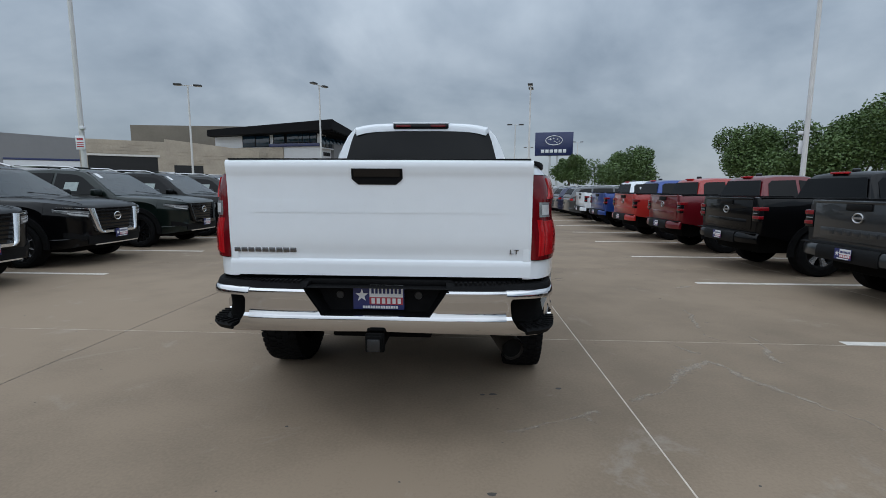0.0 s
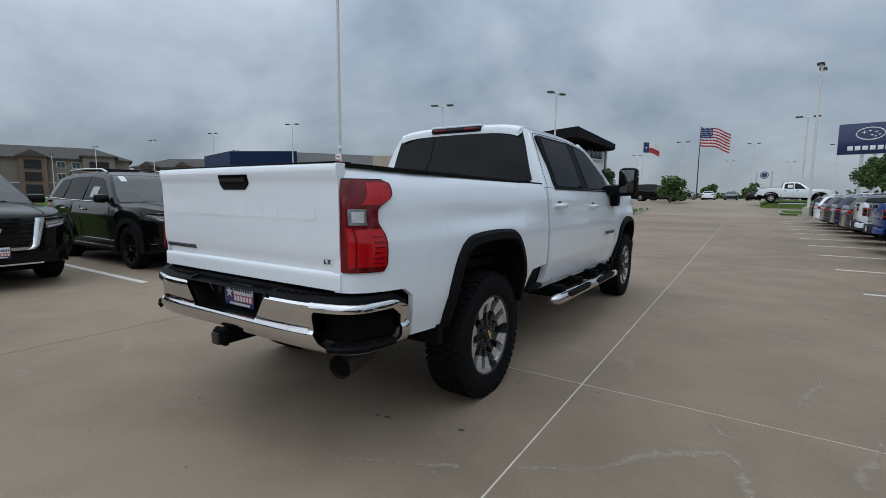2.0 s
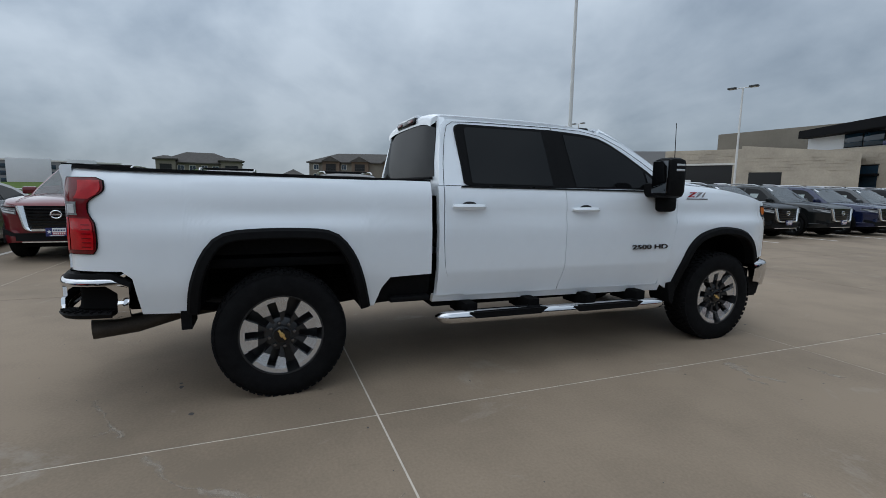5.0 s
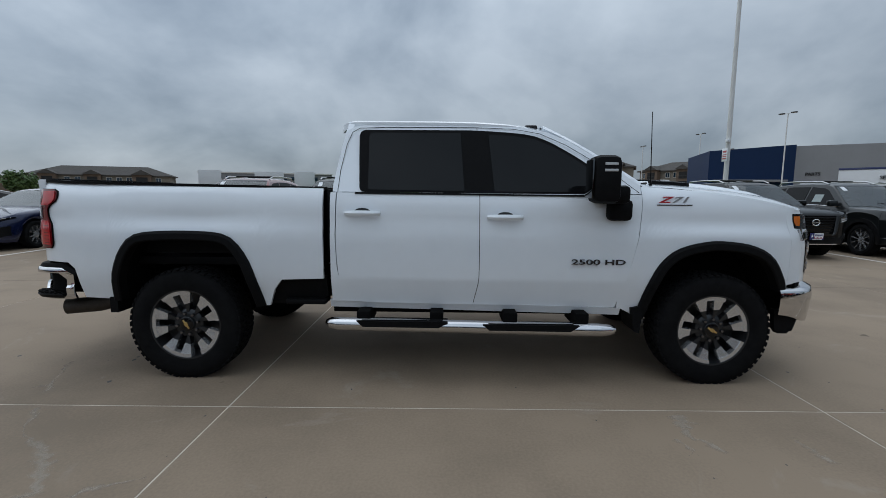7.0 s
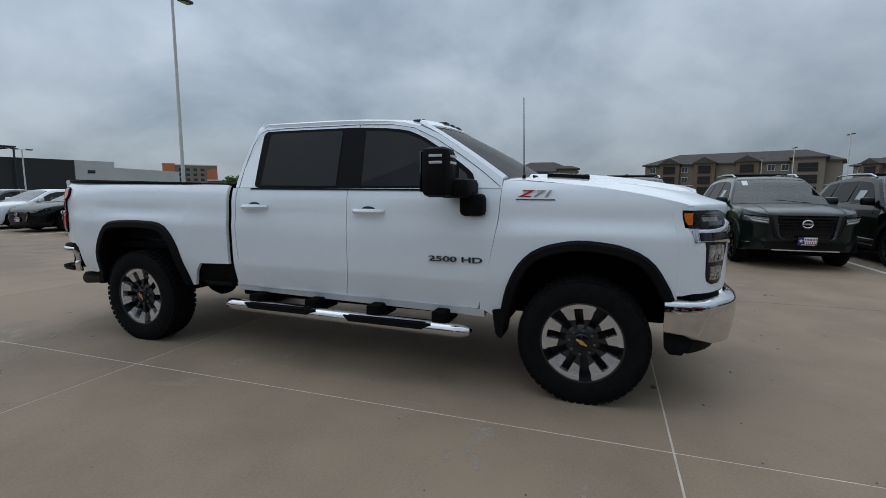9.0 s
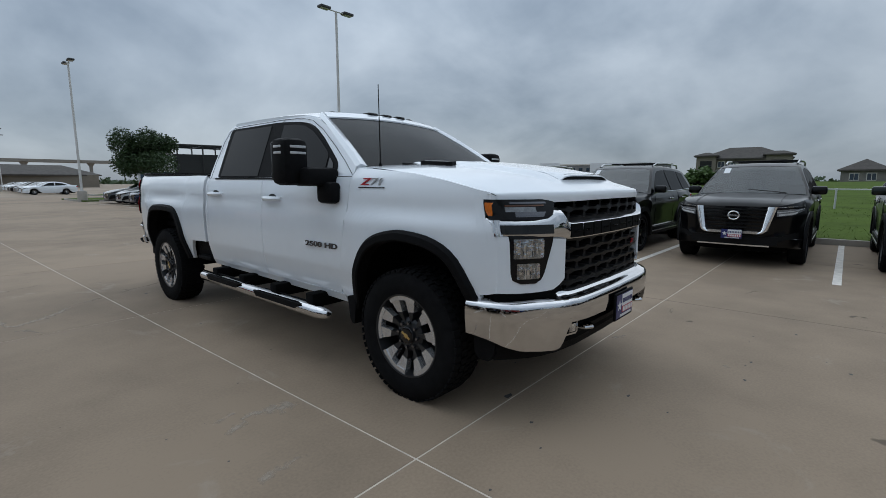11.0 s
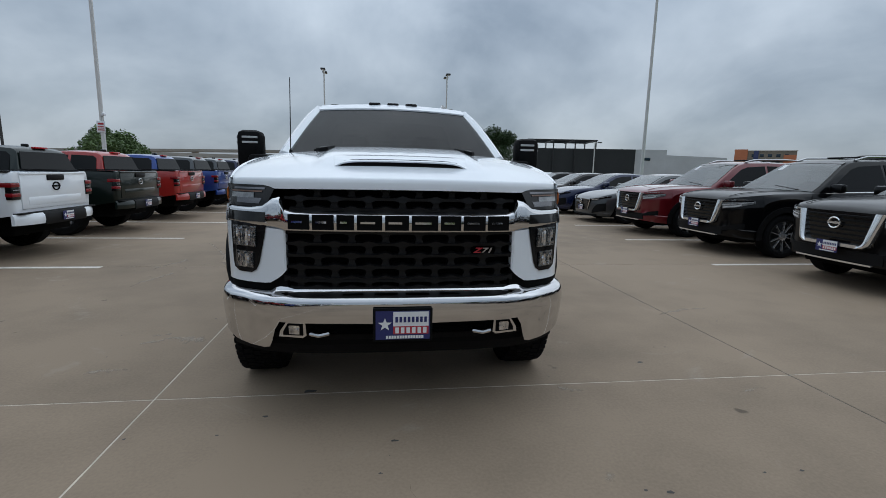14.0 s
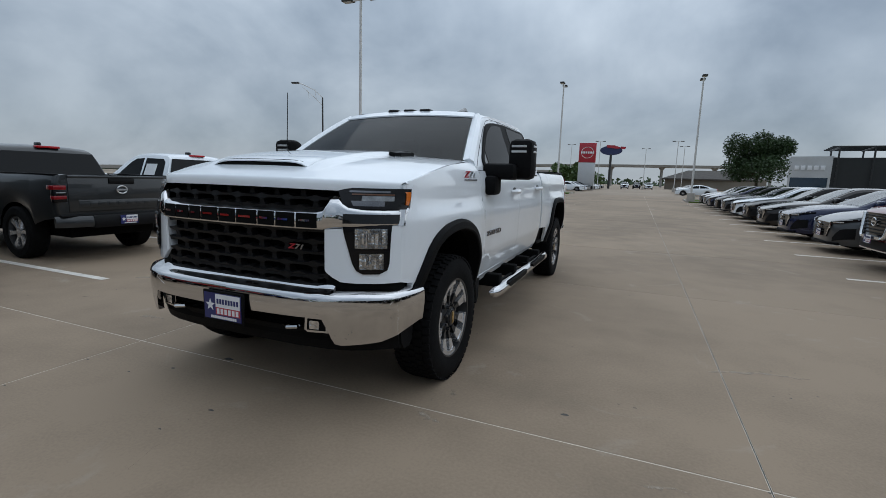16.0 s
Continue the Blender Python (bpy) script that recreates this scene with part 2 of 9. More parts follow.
def part(name, bm, mat, parent, label="", angle=32.0):
    ob = link(name, bm, mat, parent, angle)
    if label:
        ob["label"] = label
    return ob


def painted(ob, mat):
    """Lets this object carry its own paint over a shared mesh."""
    ob.material_slots[0].link = "OBJECT"
    ob.material_slots[0].material = mat
    ob["coat"] = 1
    return ob


def thing(name, label, category, group="", kind=""):
    return tagged(new(name), label, category, group, kind)


def box(bm, x0, x1, y0, y1, z0, z1, bevel=0.0, seg=2):
    g = bmesh.ops.create_cube(bm, size=1.0)
    vs = g["verts"]
    for v in vs:
        v.co = Vector((x0 + (v.co.x + 0.5) * (x1 - x0), y0 + (v.co.y + 0.5) * (y1 - y0), z0 + (v.co.z + 0.5) * (z1 - z0)))
    if bevel:
        es = list({e for v in vs for e in v.link_edges})
        bmesh.ops.bevel(bm, geom=es, offset=bevel, segments=seg, affect="EDGES", profile=0.5)
    return bm


def boxes(*rows, bevel=0.0):
    bm = bmesh.new()
    for r in rows:
        box(bm, *r[:6], bevel=r[6] if len(r) > 6 else bevel)
    return bm


def rings(bm, loops, closed=True, caps=True):
    """Joins loops of points of the same length by faces."""
    vs = [[bm.verts.new(p) for p in lp] for lp in loops]
    n = len(vs[0])
    for a, b in zip(vs, vs[1:]):
        for i in range(n if closed else n - 1):
            j = (i + 1) % n
            bm.faces.new((a[i], a[j], b[j], b[i]))
    if caps and closed:
        bm.faces.new(vs[0][::-1])
        bm.faces.new(vs[-1])
    return vs


def tube(bm, pts, r, seg=8, caps=True):
    """A round bar along points; r is one radius or one a point."""
    pts = [Vector(p) for p in pts]
    rs = r if isinstance(r, (list, tuple)) else [r] * len(pts)
    loops = []
    for i, p in enumerate(pts):
        d = (pts[min(i + 1, len(pts) - 1)] - pts[max(i - 1, 0)]).normalized()
        up = Vector((0, 0, 1)) if abs(d.z) < 0.9 else Vector((1, 0, 0))
        a = d.cross(up).normalized()
        b = a.cross(d).normalized()
        loops.append([p + rs[i] * (math.cos(t) * a + math.sin(t) * b) for t in (2 * math.pi * k / seg for k in range(seg))])
    rings(bm, loops, True, caps)
    return bm


def lathe(bm, prof, seg=40, axis="x", at=(0, 0, 0)):
    """A turned shape from (radius, along) pairs round the x or z axis."""
    loops = []
    for k in range(seg):
        c, s = math.cos(2 * math.pi * k / seg), math.sin(2 * math.pi * k / seg)
        loops.append([(at[0] + a, at[1] + r * c, at[2] + r * s) if axis == "x" else (at[0] + r * c, at[1] + r * s, at[2] + a) for r, a in prof])
    vs = [[bm.verts.new(p) for p in lp] for lp in loops]
    for k in range(seg):
        a, b = vs[k], vs[(k + 1) % seg]
        for i in range(len(prof) - 1):
            bm.faces.new((a[i], a[i + 1], b[i + 1], b[i]))
    bmesh.ops.remove_doubles(bm, verts=bm.verts, dist=1e-5)
    return bm


def plate(bm, poly, place, thick):
    """A slab: poly of (a, b) pairs laid on a surface by place(a, b, depth), thick inwards."""
    top = [bm.verts.new(place(a, b, 0.0)) for a, b in poly]
    low = [bm.verts.new(place(a, b, thick)) for a, b in poly]
    bm.faces.new(top)
    bm.faces.new(low[::-1])
    n = len(poly)
    for i in range(n):
        bm.faces.new((top[i], low[i], low[(i + 1) % n], top[(i + 1) % n]))
    return bm


def grid(bm, us, vs, place, depth=None):
    """A skin over us x vs; with depth, its rim closes on a back that lies that much deeper."""
    g = [[bm.verts.new(place(u, v, 0.0)) for v in vs] for u in us]
    for i in range(len(us) - 1):
        for j in range(len(vs) - 1):
            bm.faces.new((g[i][j], g[i + 1][j], g[i + 1][j + 1], g[i][j + 1]))
    if depth:
        h = [[bm.verts.new(place(u, v, depth)) for v in vs] for u in us]
        n, m = len(us), len(vs)
        for i in range(n - 1):
            for j in range(m - 1):
                bm.faces.new((h[i][j], h[i][j + 1], h[i + 1][j + 1], h[i + 1][j]))
        rim = [(i, 0) for i in range(n)] + [(n - 1, j) for j in range(1, m)] + [(i, m - 1) for i in range(n - 2, -1, -1)] + [(0, j) for j in range(m - 2, 0, -1)]
        for a, b in zip(rim, rim[1:] + rim[:1]):
            bm.faces.new((g[b[0]][b[1]], g[a[0]][a[1]], h[a[0]][a[1]], h[b[0]][b[1]]))
    return bm


def span(a, b, n):
    return [a + (b - a) * i / n for i in range(n + 1)]


def mirrored(bm):
    """Doubles all geometry over x = 0."""
    g = bmesh.ops.duplicate(bm, geom=list(bm.verts) + list(bm.edges) + list(bm.faces))
    vs = [e for e in g["geom"] if isinstance(e, bmesh.types.BMVert)]
    for v in vs:
        v.co.x = -v.co.x
    bmesh.ops.reverse_faces(bm, faces=[e for e in g["geom"] if isinstance(e, bmesh.types.BMFace)])
    return bm


def lettering(name, text, size, depth, mat, parent, m, align="CENTER", bold=0.0, stretch=1.0, slant=0.0):
    """Raised writing with the built-in font, as a mesh."""
    cu = bpy.data.curves.new(name, "FONT")
    cu.body, cu.size, cu.extrude, cu.align_x, cu.align_y, cu.offset, cu.shear = text, size, depth, align, "CENTER", bold, slant
    tmp = bpy.data.objects.new(name, cu)
    scene.collection.objects.link(tmp)
    me = bpy.data.meshes.new_from_object(tmp.evaluated_get(bpy.context.evaluated_depsgraph_get()))
    bpy.data.objects.remove(tmp)
    me.transform(Matrix.Diagonal((stretch, 1, 1, 1)))
    me.transform(m)
    me.materials.clear()
    me.materials.append(mat)
    ob = new(name, me)
    ob.parent = parent
    return ob


def upright(at, facing):
    """Lays the xy plane of a sign upright at a place; facing: the heading in degrees that it looks to (0 is +y, 90 is -x)."""
    return Matrix.Translation(at) @ Euler((radians(90), 0, radians(facing + 180))).to_matrix().to_4x4()


# ---- the white pickup truck in the middle; it points to +y, its tail is at y = 0.1 ----
truck = thing("pickup_truck", "white crew-cab heavy-duty pickup truck with chrome bumpers, parked on concrete", "pickup truck")
side_prof = curve([(0.48, 0.920), (0.58, 0.943), (0.70, 0.974), (0.768, 0.9915), (0.79, 0.996), (0.95, 1.003), (1.12, 1.005), (1.2, 0.993), (1.32, 0.988), (1.41, 0.968), (1.455, 0.945), (1.49, 0.905)])
side_plan = curve([(0.105, 0.80), (0.125, 0.845), (0.16, 0.885), (0.215, 0.92), (0.315, 0.955), (0.48, 0.985), (0.8, 1.0), (5.3, 1.0), (5.55, 0.996), (5.72, 0.984), (5.82, 0.970), (5.88, 0.956), (5.95, 0.935), (6.06, 0.905)])
house = curve([(1.40, 0.958), (1.46, 0.935), (1.88, 0.765), (1.94, 0.725), (1.965, 0.69)])
REAR_ARCH = [(0.745, 0.60), (0.76, 0.74), (0.80, 0.89), (0.85, 0.995), (0.93, 1.085), (1.03, 1.118), (1.3, 1.13), (1.55, 1.122), (1.65, 1.095), (1.73, 1.02), (1.80, 0.90), (1.86, 0.70), (1.89, 0.565)]
FRONT_ARCH = [(4.735, 0.51), (4.757, 0.583), (4.786, 0.706), (4.830, 0.828), (4.891, 0.934), (4.998, 1.025), (5.145, 1.073), (5.279, 1.091), (5.463, 1.077), (5.615, 1.032), (5.717, 0.957), (5.786, 0.850), (5.822, 0.783), (5.838, 0.74)]


def rounded(pts, n):
    """The same line as a smooth curve with n steps."""
    at = [0.0]
    for (a, b), (c, d) in zip(pts, pts[1:]):
        at.append(at[-1] + math.hypot(c - a, d - b))
    fa, fb = curve(list(zip(at, [p[0] for p in pts]))), curve(list(zip(at, [p[1] for p in pts])))
    return [(fa(t), fb(t)) for t in span(0, at[-1], n)]


REAR_ARCH, FRONT_ARCH = rounded(REAR_ARCH, 26), rounded(FRONT_ARCH, 26)


def tx(y, z):
    """Half width of the truck's lower body."""
    w = side_prof(z) * side_plan(y)
    for yc, half in ((1.31, 0.95), (5.28, 0.85)):
        k = max(0.0, 1 - abs(y - yc) / half)
        h = max(0.0, min(1.0, (1.24 - z) / 0.10))
        w += 0.022 * min(1.0, k * 2.2) * h * h * (3 - 2 * h)
    return w


def tside(s, ys, zb, zt, nz, off=0.0, depth=0.03, vs=None):
    bm = bmesh.new()
    vs = vs or span(0, 1, nz)
    return grid(bm, ys, vs, lambda y, v, d: (s * (tx(y, zb(y) + v * (zt(y) - zb(y))) + off - d), y, zb(y) + v * (zt(y) - zb(y))), depth)


def on_side(s, off=0.0, form=None):
    form = form or tx
    return lambda y, z, d: (s * (form(y, z) + off - d), y, z)


def on_pane(s, off=0.0):
    """The flat plane of the side windows."""
    return lambda y, z, d: (s * (0.935 - 0.405 * (z - 1.46) + off - d), y, z)


def on_house(s, off=0.0):
    return lambda y, z, d: (s * (house(z) + off - d), y, z)


def hood_edge(y):
    return HOOD_EDGE(y)


HOOD_EDGE = curve([(4.60, 1.50), (4.78, 1.492), (5.27, 1.457), (5.5, 1.424), (5.64, 1.399), (5.79, 1.365), (5.86, 1.348), (5.90, 1.338), (5.911, 1.333), (5.916, 1.326), (5.92, 1.312)])
BED_TOP = broken([(0.10, 1.506), (0.4, 1.492), (2.4, 1.462)])
BED_LOW = broken([(0.10, 0.89), (0.40, 0.885), (0.455, 0.84), (0.49, 0.61), (0.735, 0.605)] + REAR_ARCH + [(1.93, 0.565), (1.98, 0.70), (2.04, 0.775), (2.37, 0.785)])
FENDER_LOW = broken([(4.5, 0.572), (4.73, 0.565)] + FRONT_ARCH + [(6.1, 0.74)])


def build_truck_body():
    for s in (1, -1):
        ys = [0.105, 0.115, 0.13, 0.155, 0.185, 0.22, 0.265, 0.315, 0.365, 0.40, 0.43, 0.455, 0.472, 0.49, 0.55, 0.65, 0.735] + [p[0] for p in REAR_ARCH] + [1.93, 1.955, 1.98, 2.01, 2.04, 2.15, 2.26, 2.355]
        part("bed_side", tside(s, sorted(ys), BED_LOW, BED_TOP, 14), M_WHITE, truck)
        part("rail_cap", grid(bmesh.new(), [0.115, 0.13, 0.155, 0.185, 0.22, 0.265, 0.315, 0.4, 0.5, 0.65, 0.8, 1.1, 1.5, 2.0, 2.36], [0.0, 1.0], lambda y, v, d: (s * (tx(y, 1.47) + 0.004 - 0.085 * v), y, BED_TOP(y) + 0.012 - d), 0.02), M_PLASTIC, truck, "black plastic bed rail cap")
        part("bed_inner_wall", grid(bmesh.new(), [0.2, 2.36], [0.95, 1.47], lambda y, z, d: (s * (0.84 - d), y, z), 0.02), M_PLASTIC, truck)
        # black notch behind the cab, below the bed
        part("bed_corner_guard", plate(bmesh.new(), [(1.90, 0.565), (1.98, 0.70), (2.04, 0.785), (2.365, 0.795), (2.365, 0.63), (2.30, 0.60), (2.1, 0.575)], on_side(s, -0.055), 0.05), M_PLASTIC, truck)
        bm = boxes((min(s * 0.80, s * 0.965), max(s * 0.80, s * 0.965), 2.05, 2.36, 0.575, 0.615, 0.01))
        part("bed_step", bm, M_PLASTIC, truck)
        # doors
        def door(name, rear, front, low, nz=12):
            def place(u, v, d):
                z0 = 0.605 + v * 0.83
                y = rear(z0) + u * (front(z0) - rear(z0))
                z = low(y) + v * (1.435 - low(y))
                return (s * (tx(y, z) - d), y, z)
            return part(name, grid(bmesh.new(), span(0, 1, 14), [0, 0.06, 0.13, 0.19, 0.212, 0.236, 0.26, 0.34, 0.44, 0.54, 0.64, 0.72, 0.80, 0.87, 0.93, 1.0], place, 0.03), M_WHITE, truck)

        low = broken([(2.4, 0.595), (4.75, 0.575)])
        rear = door("rear_door", curve([(0.6, 2.66), (0.64, 2.58), (0.72, 2.505), (0.85, 2.468), (1.1, 2.455), (1.44, 2.463)]), curve([(0.6, 3.487), (0.84, 3.53), (1.44, 3.527)]), low)
        front = door("front_door", curve([(0.6, 3.492), (0.84, 3.535), (1.44, 3.532)]), curve([(0.6, 4.575), (0.98, 4.675), (1.27, 4.725), (1.44, 4.735)]), low)
        for d, y0, z0 in ((rear, 2.655, 1.283), (front, 3.72, 1.262)):
            bm = bmesh.new()
            loops = []
            for k in range(13):
                a = -1 + k / 6
                lift = 0.045 * (1 - a**4)
                y = y0 + 0.135 * a
                x = tx(y, z0) + 0.006
                h = 0.021 * (1 - 0.35 * abs(a) ** 3)
                loops.append([(s * (x + lift), y, z0 + h), (s * (x + lift + 0.01), y, z0), (s * (x + lift), y, z0 - h), (s * (x + lift - 0.02), y, z0 - h), (s * (x + lift - 0.02), y, z0 + h)])
            rings(bm, loops)
            part("handle", bm, M_WHITE, d)
            part("handle_cup", plate(bmesh.new(), [(y0 + 0.06 * math.cos(t), z0 + 0.012 + 0.026 * math.sin(t)) for t in span(0, 2 * math.pi, 16)[:-1]], on_side(s, 0.004), 0.01), M_DARKMETAL, d)
        # rear strip of the cab between door and bed
        strip = broken([(0.6, 2.66), (0.64, 2.58), (0.72, 2.505), (0.85, 2.468), (1.1, 2.455), (1.44, 2.463)])
        part("cab_corner", grid(bmesh.new(), span(0, 1, 4), span(0.605, 1.435, 16), lambda u, z, d: (s * (tx(2.4, z) - d), 2.412 + u * (strip(z) - 0.008 - 2.412), z), 0.06), M_WHITE, truck)
        part("rocker_panel", grid(bmesh.new(), span(2.39, 4.62, 10), span(0, 1, 4), lambda y, v, d: (s * (tx(y, 0.52 + 0.07 * v) - 0.012 + 0.012 * v - d), y, broken([(2.39, 0.555), (4.62, 0.515)])(y) + 0.062 * v - 0.004), 0.05), M_WHITE, truck)
        # house side: white frame, black surround, glass
        outline = [(2.425, 1.44), (2.427, 1.50), (2.447, 1.62), (2.475, 1.80), (2.50, 1.90), (2.545, 1.948), (2.62, 1.962), (3.0, 1.968), (3.5, 1.966), (3.85, 1.952), (4.05, 1.915), (4.22, 1.84), (4.45, 1.70), (4.62, 1.585), (4.735, 1.505), (4.735, 1.44)]
        part("cab_side", plate(bmesh.new(), outline, on_house(s), 0.05), M_WHITE, truck, angle=20)
        part("window_surround", plate(bmesh.new(), [(2.675, 1.440), (2.645, 1.446), (2.632, 1.458), (2.626, 1.475), (2.612, 1.70), (2.604, 1.87), (2.610, 1.895), (2.625, 1.911), (2.65, 1.919), (3.45, 1.921), (3.60, 1.915), (3.78, 1.903), (3.88, 1.892), (3.96, 1.876), (4.03, 1.850), (4.10, 1.817), (4.24, 1.735), (4.42, 1.615), (4.48, 1.572), (4.515, 1.54), (4.53, 1.50), (4.528, 1.455), (4.515, 1.432), (3.6, 1.438)], on_pane(s, 0.012), 0.03), M_PLASTIC, truck, "black window trim")
        part("rear_window", plate(bmesh.new(), [(2.70, 1.458), (2.692, 1.468), (2.68, 1.87), (2.688, 1.887), (2.71, 1.896), (3.385, 1.898), (3.415, 1.452)], on_pane(s, 0.016), 0.01), M_TINT, truck, "dark tinted glass")
        part("front_window", plate(bmesh.new(), [(3.64, 1.45), (3.60, 1.887), (3.78, 1.878), (3.95, 1.854), (4.08, 1.803), (4.22, 1.722), (4.36, 1.628), (4.385, 1.60), (4.395, 1.45)], on_pane(s, 0.016), 0.01), M_TINT, truck, "dark tinted glass")
        part("quarter_glass", plate(bmesh.new(), [(4.42, 1.45), (4.41, 1.585), (4.47, 1.538), (4.487, 1.50), (4.48, 1.45)], on_pane(s, 0.016), 0.01), M_GLOSSBLACK, truck)
        bm = tube(bmesh.new(), [on_house(s, 0.0005)(y, z, 0) for y, z in [(2.463, 1.44), (2.475, 1.60), (2.51, 1.80), (2.545, 1.90), (2.60, 1.935), (2.8, 1.945), (3.5, 1.947), (3.8, 1.935), (4.0, 1.898), (4.2, 1.806), (4.42, 1.67), (4.6, 1.545), (4.72, 1.45)]], 0.0022, 6)
        tube(bm, [on_house(s, 0.0005)(y, z, 0) for y, z in [(3.515, 1.913), (3.512, 1.962)]], 0.002, 6)
        part("door_seam", bm, M_SEAM, truck)
        part("belt_strip", plate(bmesh.new(), [(2.595, 1.425), (2.60, 1.438), (4.51, 1.430), (4.51, 1.417)], on_side(s, 0.006, lambda y, z: max(tx(y, z), house(z))), 0.02), M_PLASTIC, truck)
        # front fender
        ys = sorted([p[0] for p in FRONT_ARCH if p[0] < 5.85] + [4.59, 4.62, 5.86])
        def place(y, v, d):
            z = FENDER_LOW(y) + v * (hood_edge(y) - FENDER_LOW(y))
            lead = curve([(0.5, 4.555), (0.6, 4.58), (0.98, 4.680), (1.27, 4.730), (1.5, 4.740)])(z)
            y2 = max(y, lead)
            return (s * (tx(y2, z) - d), y2, z)
        part("front_fender", grid(bmesh.new(), ys, span(0, 1, 16), place, 0.03), M_WHITE, truck)
        # arch flares and wheel wells
        for arch, (yc, zc) in ((REAR_ARCH, (1.31, 0.55)), (FRONT_ARCH, (5.28, 0.5))):
            fine = arch
            loops, liner = [], []
            for i, (y, z) in enumerate(fine):
                (ya, za), (yb, zb) = fine[max(i - 1, 0)], fine[min(i + 1, len(fine) - 1)]
                n = Vector((zb - za, -(yb - ya))).normalized()
                if n.dot(Vector((yc - y, zc - z))) < 0:
                    n = -n
                w = 0.058
                x = tx(y, z)
                p = lambda k, dx: (s * (x + dx), y + n.x * k, z + n.y * k)
                loops.append([p(-0.012, -0.01), p(-0.012, 0.012), p(0.006, 0.03), p(w - 0.01, 0.034), p(w, 0.026), p(w, -0.06), p(0.0, -0.06)])
                liner.append([p(w - 0.004, -0.03), (s * 0.60, y + n.x * w, z + n.y * w)])
            part("wheel_arch_flare", rings(bm := bmesh.new(), loops) and bm, M_PLASTIC, truck, "black plastic arch flare")
            rings(bm := bmesh.new(), liner, False, False)
            part("wheel_well", bm, M_UNDER, truck)
        bm = bmesh.new()
        plate(bm, [(0.70, 0.50), (0.70, 0.62), (0.76, 0.62), (0.76, 0.50)], lambda y, z, d: (s * (0.98 - d), y, z), 0.26)
        part("mud_flap", bm, M_PLASTIC, truck)
        bm = bmesh.new()
        plate(bm, [(4.735, 0.39), (4.715, 0.42), (4.690, 0.58), (4.78, 0.60), (4.785, 0.56), (4.76, 0.385)], lambda y, z, d: (s * (0.99 - d), y, z), 0.24)
        part("mud_flap", bm, M_PLASTIC, truck)
        part("door_pillar", boxes((min(s * 0.90, s * 0.945), max(s * 0.90, s * 0.945), 3.42, 3.64, 0.60, 1.43), bevel=0.004), M_SEAM, truck)
        part("hinge_pillar", boxes((min(s * 0.88, s * 0.93), max(s * 0.88, s * 0.93), 4.50, 4.82, 0.60, 1.42), bevel=0.004), M_SEAM, truck)
        # chrome side step with black pads
        st = thing_part("side_step", s)
        for y0, y1, lo in ((2.625, 3.300, 0.0), (3.560, 4.270, -0.018)):
            # a tread pad let into the tube, with sloping ends and three ribs
            up = [(y0, 0.497), (y0 + 0.03, 0.496), (y1 - 0.03, 0.494), (y1, 0.492), (y1 - 0.065, 0.448), (y0 + 0.045, 0.452)]
            pad = part("step_pad", plate(bmesh.new(), [(y, z + lo) for y, z in up], lambda y, z, d: (s * (1.131 - d), y, z), 0.115), M_PLASTIC, st, "black tread pad")
            for x in (1.045, 1.075, 1.105):
                part("tread_rib", boxes((min(s * (x - 0.006), s * (x + 0.006)), max(s * (x - 0.006), s * (x + 0.006)), y0 + 0.04, y1 - 0.04, 0.492 + lo, 0.501 + lo, 0.002)), M_RUBBER, pad)
        for y in (2.665, 3.215, 3.772, 4.305):
            part("bracket", boxes((min(s * 0.72, s * 1.06), max(s * 0.72, s * 1.06), y - 0.05, y + 0.05, 0.44, 0.55, 0.01)), M_UNDER, st)
        # mirror
        mir = part("mirror", boxes((min(s * 1.11, s * 1.315), max(s * 1.11, s * 1.315), 4.27, 4.465, 1.375, 1.70, 0.05)), M_PLASTIC, truck, "tall black towing mirror")
        part("mirror_arm", boxes((min(s * 0.93, s * 1.2), max(s * 0.93, s * 1.2), 4.35, 4.57, 1.37, 1.50, 0.035), (min(s * 0.97, s * 1.075), max(s * 0.97, s * 1.075), 4.46, 4.64, 1.245, 1.40, 0.035)), M_PLASTIC, mir)
        part("mirror_glass", boxes((min(s * 1.135, s * 1.292), max(s * 1.135, s * 1.292), 4.262, 4.273, 1.41, 1.672, 0.003)), M_MIRROR, mir)
        for z in (1.598, 1.640):
            part("turn_signal", boxes((min(s * 1.26, s * 1.318), max(s * 1.26, s * 1.318), 4.335, 4.425, z - 0.009, z + 0.009, 0.004), (min(s * 1.14, s * 1.265), max(s * 1.14, s * 1.265), 4.40, 4.468, z - 0.009, z + 0.009, 0.004)), M_CLEAR, mir, "white light bar")
        # tail lamp wraps round the corner
        lamp_edge = curve([(0.945, 0.29), (0.985, 0.312), (1.05, 0.314), (1.13, 0.308), (1.175, 0.285), (1.21, 0.272), (1.25, 0.272), (1.285, 0.295), (1.315, 0.342), (1.35, 0.362), (1.395, 0.356), (1.415, 0.315)])
        def lamp(z0, z1, off, u0=0.0, u1=1.0, nz=14):
            def place(u, z, d):
                y = 0.115 + u * (lamp_edge(z) - 0.138)
                z = 0.990 + (z - 0.946) * 0.964
                return (s * (tx(y, z) + off - d), y - 0.010, z)
            return grid(bmesh.new(), span(u0, u1, 9), span(z0, z1, nz), place, 0.025)
        tl = part("tail_lamp", lamp(0.95, 1.412, 0.012, nz=24), M_DARKRED, truck, "red tail lamp with a clear centre")
        part("lamp_recess", lamp(0.946, 1.416, 0.008, 0.02, 1.03, 24), M_SEAM, tl)
        part("lens", lamp(0.975, 1.165, 0.018, 0.20, 0.93), M_REDLENS, tl)
